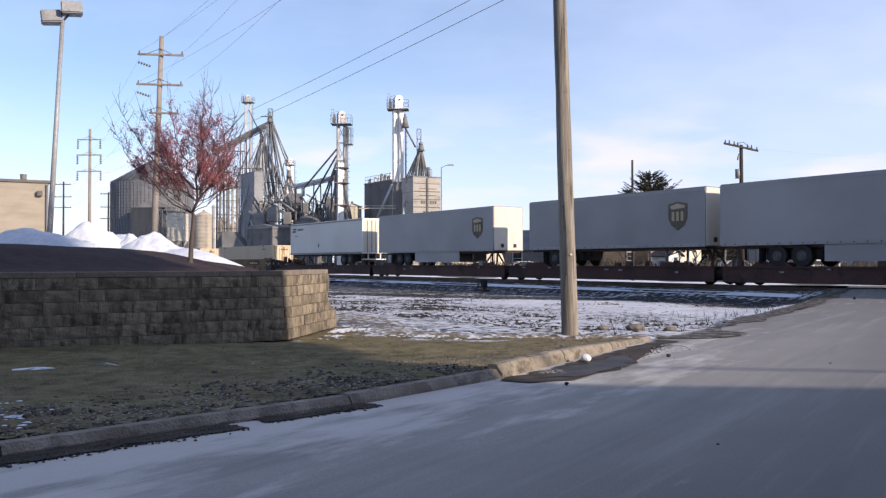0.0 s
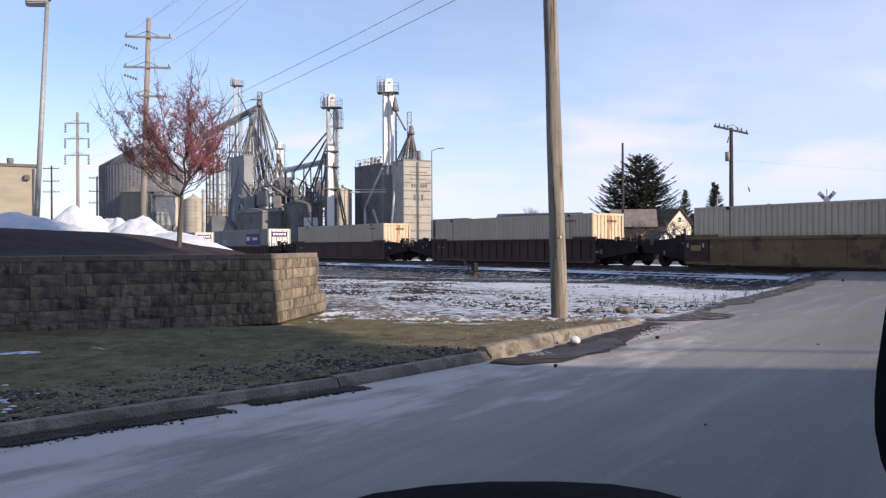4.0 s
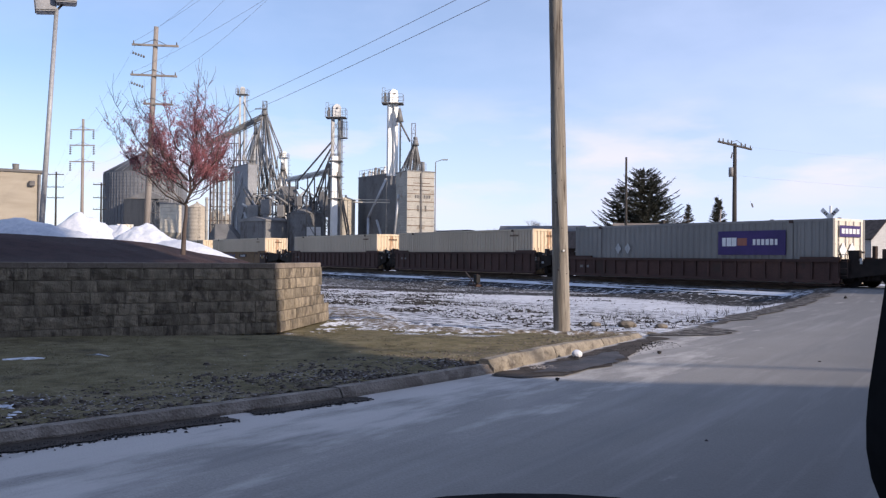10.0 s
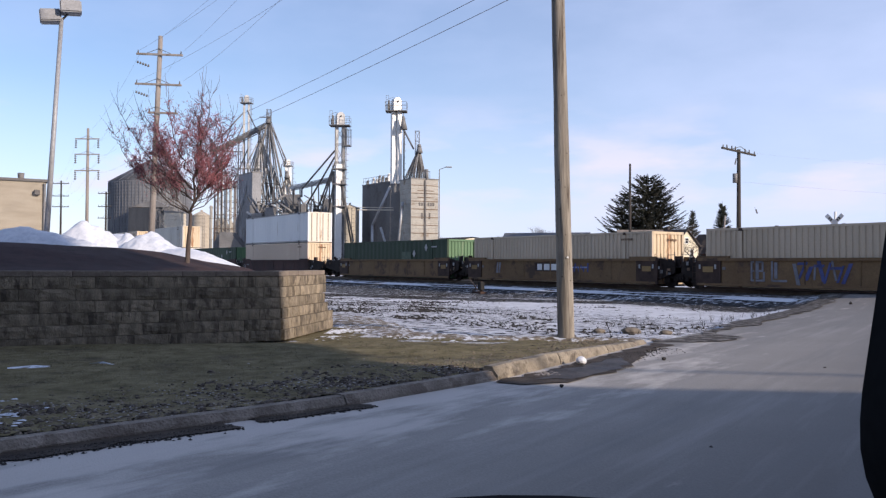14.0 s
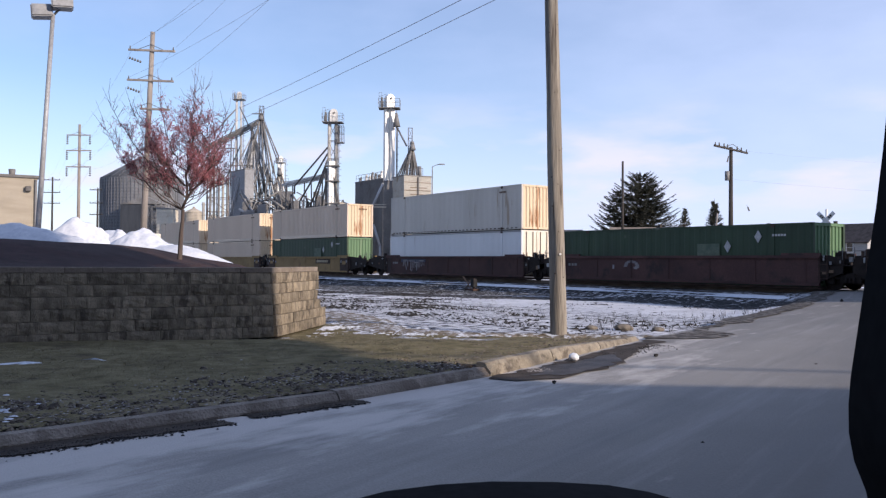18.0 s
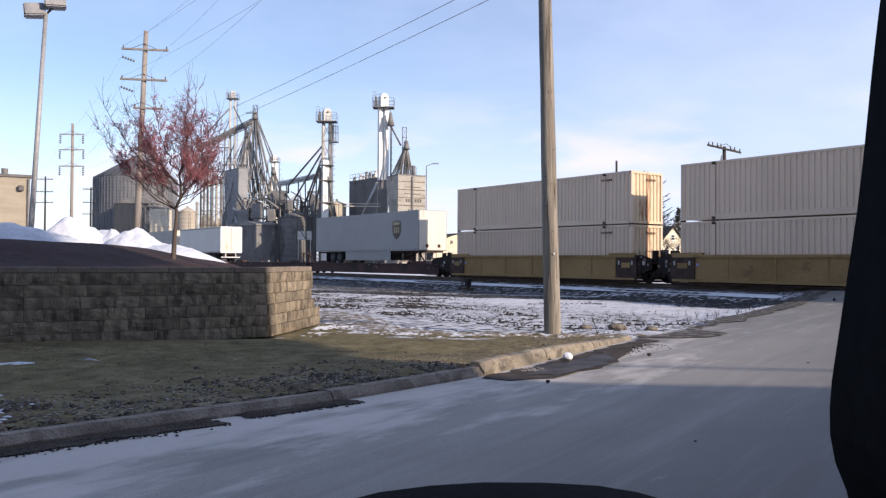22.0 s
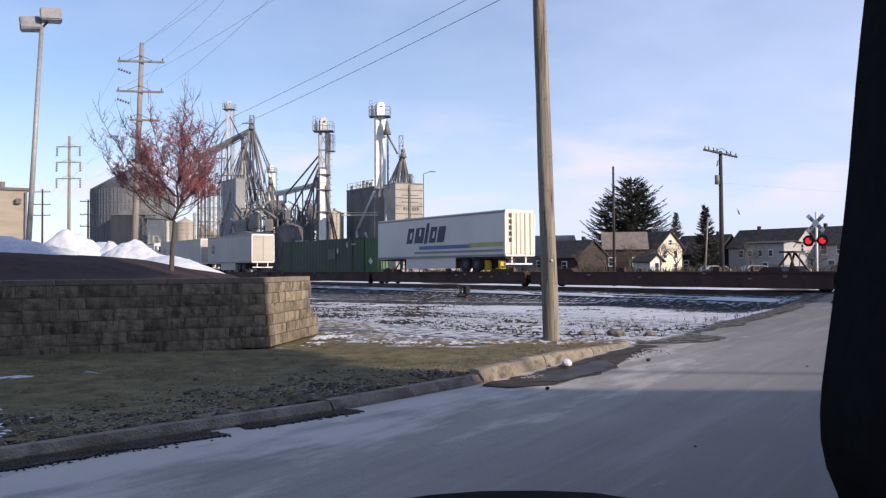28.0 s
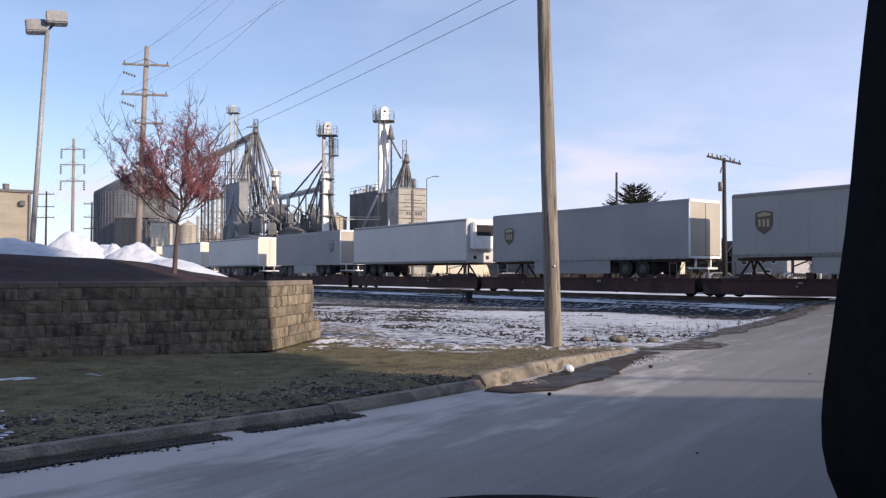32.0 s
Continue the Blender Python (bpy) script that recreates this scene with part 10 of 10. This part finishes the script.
def scrub(count, area, lo, hi, seed, label):
    """Leafless brush: thin upright twigs massed together."""
    rng = random.Random(seed)
    verts, faces = [], []
    for _ in range(count):
        s, lat = rng.uniform(*area[0]), rng.uniform(*area[1])
        if noise.noise(Vector((s * 0.06, lat * 0.1, seed))) < rng.uniform(-0.5, 0.3):
            continue
        p = on_track(s, lat, 0.1)
        hh = rng.uniform(lo, hi)
        for _ in range(7):
            k = len(verts)
            dx, dy = rng.gauss(0, 0.35) * hh, rng.gauss(0, 0.35) * hh
            w = 0.05 * hh
            verts += [(p.x - w, p.y, p.z), (p.x + w, p.y, p.z), (p.x + dx, p.y + dy, p.z + hh * rng.uniform(0.6, 1.1)), (p.x + dx * 0.5 + w, p.y + dy * 0.5, p.z + hh * 0.4)]
            faces += [(k, k + 1, k + 2), (k, k + 3, k + 2)]
    raw("scrub", verts, faces, M_SCRUB, label, "scrub")


scrub(2600, ((-110, 60), (66, 110)), 0.5, 1.8, 3, "dark leafless brush beyond the railway yard")
scrub(2600, ((-330, 260), (170, 330)), 2.0, 6.0, 4, "distant dark winter woods along the horizon")
scrub(3000, ((-110, 40), (56, 74)), 0.5, 1.7, 5, "dead brush beside the railway yard")


# ---- left: brick building ----
def brick_building():
    t = thing("brick_building", pose(-22.1, 45, 0, 0, 0, 31), "plain tan brick commercial building with flat roof", "building")
    bm = bmesh.new()
    box(bm, (-10, 5, 2.9), (20, 10, 5.8))
    part("wall", bm, M_TANBRICK, t)
    bm = bmesh.new()
    box(bm, (-10, 5, 5.86), (20.2, 10.2, 0.14))
    part("coping", bm, M_DARKSTEEL, t)
    bm = bmesh.new()
    tube(bm, (-1.1, 2.0, 5.9), (-1.1, 2.0, 6.4), 0.14, 0.18, 10)
    part("roof_vent", bm, M_DARKSTEEL, t)
    bm = bmesh.new()
    soft_box(bm, (-0.45, -0.12, 5.2), (0.3, 0.22, 0.28), 0.04)
    part("wall_lamp", bm, M_DARKSTEEL, t)
    bm = bmesh.new()
    tube(bm, (-0.08, -0.08, 0.1), (-0.08, -0.08, 5.7), 0.06, seg=8)
    part("downpipe", bm, M_GALV_DULL, t)


brick_building()


# ---- unseen block behind the car, its stepped outline cut to shade verge and near road ----
def shade_building():
    t = thing("shade_building", pose(0, 0, 0), "unseen dark building shape added to shade the verge and near road", "building")
    toward = Vector((SUN.x, SUN.y, 0)).normalized()
    across = Vector((-toward.y, toward.x, 0))
    far = 22.0
    lift = far * math.tan(ELEV)
    m = Matrix(((across.x, 0, toward.x, toward.x * far), (across.y, 0, toward.y, toward.y * far), (0, 1, 0, 0), (0, 0, 0, 1)))
    gable = [(8.97, 26.0), (8.98, 1.68 + lift), (10.45, 0.68 + lift), (20.0, -6.0 + lift), (20.0, 0.0), (-45.0, 0.0), (-45.0, 26.0)]
    bm = bmesh.new()
    prism(bm, gable, m @ Matrix.Diagonal((1, 1, 9.0, 1)))
    part("wall", bm, M_UNSEEN, t)
    # added screen, out of view: its outline sets the shade's edge on wall and verge
    bm = bmesh.new()
    prism(bm, [(8.97, 25.9), (8.97, 2.97 + lift), (11.22, 4.30 + lift), (11.22, 7.0 + lift), (13.1, 7.5 + lift), (13.1, 25.9)], m @ Matrix.Diagonal((1, 1, 0.2, 1)))
    part("screen_wall", bm, M_UNSEEN, t)
    bm = bmesh.new()
    prism(bm, [(8.97, 26.01), (-45.0, 26.01), (-45.0, 26.15), (8.97, 26.15)], m @ Matrix.Diagonal((1, 1, 9.0, 1)))
    part("coping", bm, M_DARKSTEEL, t)
    # added bar, out of view, for the thin band of shade across the road
    bm = bmesh.new()
    tube(bm, m @ Vector((8.9, 3.6 + lift, 0.5)), m @ Vector((14.5, -1.1 + lift, 0.5)), 0.06, seg=8)
    part("stay_pipe", bm, M_GALV_DULL, t)


shade_building()


def sky_block_behind():
    """Long low block, out of view, added behind the car to cut the sky's fill."""
    t = thing("sky_block", pose(-20, -24, 0), "unseen long dark block added behind the car to cut sky light", "building")
    bm = bmesh.new()
    box(bm, (0, 0, 5.0), (46, 14, 10.0))
    part("wall", bm, M_UNSEEN, t)
    bm = bmesh.new()
    box(bm, (0, 0, 10.1), (46.4, 14.4, 0.2))
    part("coping", bm, M_DARKSTEEL, t)


sky_block_behind()


# ---- the parked car that the view is taken from ----
EYE = Vector((0.0, 0.0, 1.45))


def own_car():
    car = thing("car", pose(0, 0, 0), "dark car with fat windscreen pillar, seen from its open side window", "car")
    bm = bmesh.new()
    # pillar outline: across, and height over the eye, on a plane 0.75 m ahead
    line = [(0.412, 0.34), (0.398, 0.232), (0.392, 0.18), (0.384, 0.10), (0.378, 0.05), (0.3705, 0.0), (0.363, -0.05), (0.3555, -0.10), (0.3535, -0.125), (0.3538, -0.15), (0.3585, -0.175),
            (0.3685, -0.20), (0.372, -0.215), (0.372, -0.60), (0.62, -0.60), (0.62, 0.34)]
    prism(bm, [(x, z + EYE.z) for x, z in line], Matrix(((1, 0, 0, 0), (0, 0, 0.12, 0.63), (0, 1, 0, 0), (0, 0, 0, 1))))
    part("pillar", bm, M_CARDARK, car)
    bm = bmesh.new()
    prism(bm, [(x, z + EYE.z) for x, z in ((0.30, -0.235), (0.372, -0.214), (0.42, -0.20), (0.60, -0.18), (0.60, -0.5), (0.30, -0.5))], Matrix(((1, 0, 0, 0), (0, 0, 0.05, 0.57), (0, 1, 0, 0), (0, 0, 0, 1))))
    part("dashboard_corner", bm, M_CARDARK, car)
    # rounded top of the door mirror
    bm = bmesh.new()
    top = EYE.z - 0.2474
    outline = [(-0.145, -0.16), (-0.142, -0.040), (-0.115, -0.024), (-0.07, -0.012), (-0.01, -0.004), (0.05, 0.0), (0.12, 0.0), (0.18, -0.003), (0.225, -0.010), (0.262, -0.020), (0.288, -0.036), (0.300, -0.16)]
    prism(bm, [(x, z + top) for x, z in outline], Matrix(((1, 0, 0, 0), (0, 0, 0.10, 0.85), (0, 1, 0, 0), (0, 0, 0, 1))))
    bmesh.ops.bevel(bm, geom=[e for e in bm.edges if abs(e.verts[0].co.y - e.verts[1].co.y) < 0.01 and e.verts[0].co.y < 0.9], offset=0.02, segments=3, affect="EDGES")
    part("mirror_housing", bm, M_CARDARK, car)
    bm = bmesh.new()
    box(bm, (0.10, 0.80, 0.98), (0.9, 0.14, 0.18))
    soft_box(bm, (-0.1, 0.80, 0.64), (1.9, 0.16, 0.62), 0.05)
    part("door_panel", bm, M_CARPAINT, car)
    # the rest of the body, out of sight round the eye
    def across(name, pts, y0, y1, material, label=""):
        b = bmesh.new()
        prism(b, pts, Matrix(((1, 0, 0, 0), (0, 0, y1 - y0, y0), (0, 1, 0, 0), (0, 0, 0, 1))))
        bmesh.ops.bevel(b, geom=b.edges[:], offset=0.025, segments=2, affect="EDGES")
        return part(name, b, material, car, label)
    across("bonnet", [(0.98, 0.32), (2.22, 0.32), (2.30, 0.60), (2.20, 0.80), (1.02, 0.99), (0.92, 0.96)], -0.92, 0.82, M_CARPAINT)
    across("boot", [(-2.35, 0.34), (-1.02, 0.34), (-1.02, 0.98), (-2.05, 1.02), (-2.38, 0.86)], -0.92, 0.82, M_CARPAINT)
    across("far_door", [(-1.0, 0.33), (0.92, 0.33), (0.92, 0.98), (-1.0, 0.98)], -0.94, -0.80, M_CARPAINT)
    across("roof", [(-1.55, 1.66), (-1.35, 1.76), (0.20, 1.78), (0.42, 1.74), (0.20, 1.73), (-1.35, 1.71)], -0.72, 0.60, M_CARPAINT)
    for y in (-0.82, 0.66):
        for pts in ([(-0.72, 0.97), (-0.60, 0.97), (-0.64, 1.74), (-0.74, 1.74)], [(-1.95, 1.0), (-1.70, 1.0), (-1.30, 1.72), (-1.46, 1.72)]):
            across("roof_pillar", pts, y, y + 0.09, M_CARDARK)
    across("roof_pillar", [(0.98, 0.97), (1.08, 0.99), (0.42, 1.75), (0.34, 1.74)], -0.82, -0.73, M_CARDARK)
    across("seat", [(-0.45, 0.45), (0.20, 0.50), (0.22, 0.64), (-0.34, 0.62), (-0.52, 1.25), (-0.56, 1.45), (-0.68, 1.43), (-0.62, 0.60)], -0.72, -0.22, M_CARDARK, "dark cloth seat")
    for x in (1.42, -1.48):
        for y0, y1 in ((0.72, 0.92), (-1.02, -0.82)):
            bm = bmesh.new()
            tube(bm, (x, y0, 0.36), (x, y1, 0.36), 0.33, 0.33, 20)
            wl = part("tyre", bm, M_BLACK, car)
            bm = bmesh.new()
            o = 0.92 if y0 > 0 else -1.02
            tube(bm, (x, o - 0.02, 0.36), (x, o + 0.015, 0.36), 0.21, 0.21, 16)
            part("rim", bm, M_RIM, wl)


own_car()

# dark yard between the railway and the elevator
yard = []
for i in range(60):
    s = -260 + i * 8.5
    for lat in (39.6, 52, 75, 130):
        p = on_track(s, lat + 0.6 * math.sin(i * 1.7), 0)
        yard.append((p.x, p.y, ground_z(p.x, p.y) + 0.03))
raw("yard", yard, [(i * 4 + q, i * 4 + 4 + q, i * 4 + 5 + q, i * 4 + 1 + q) for i in range(59) for q in range(3)], M_YARD, "dark gravel yard between railway and grain elevator", "yard", "structure", True)

# sunlit snow lying along the far side of the track
verts, faces = [], []
for i in range(260):
    s = -150 + i * 0.8
    for q in range(6):
        lat = 40.4 + q * 0.9 + 0.5 * noise.noise(Vector((s * 0.3, q, 2)))
        p = on_track(s, lat, 0)
        drop = smooth01(noise.noise(Vector((s * 0.12, q * 0.2, 6))), -0.30, -0.12)
        verts.append((p.x, p.y, ground_z(p.x, p.y) - 0.04 + 0.13 * drop - 0.08 * (q in (0, 5))))
    if i:
        faces += [(i * 6 + q - 6, i * 6 + q, i * 6 + q + 1, i * 6 + q - 5) for q in range(5)]
raw("snow_strip", verts, faces, M_SNOW, "old snow lying along the far side of the track", "snow", "structure", True)

motions()
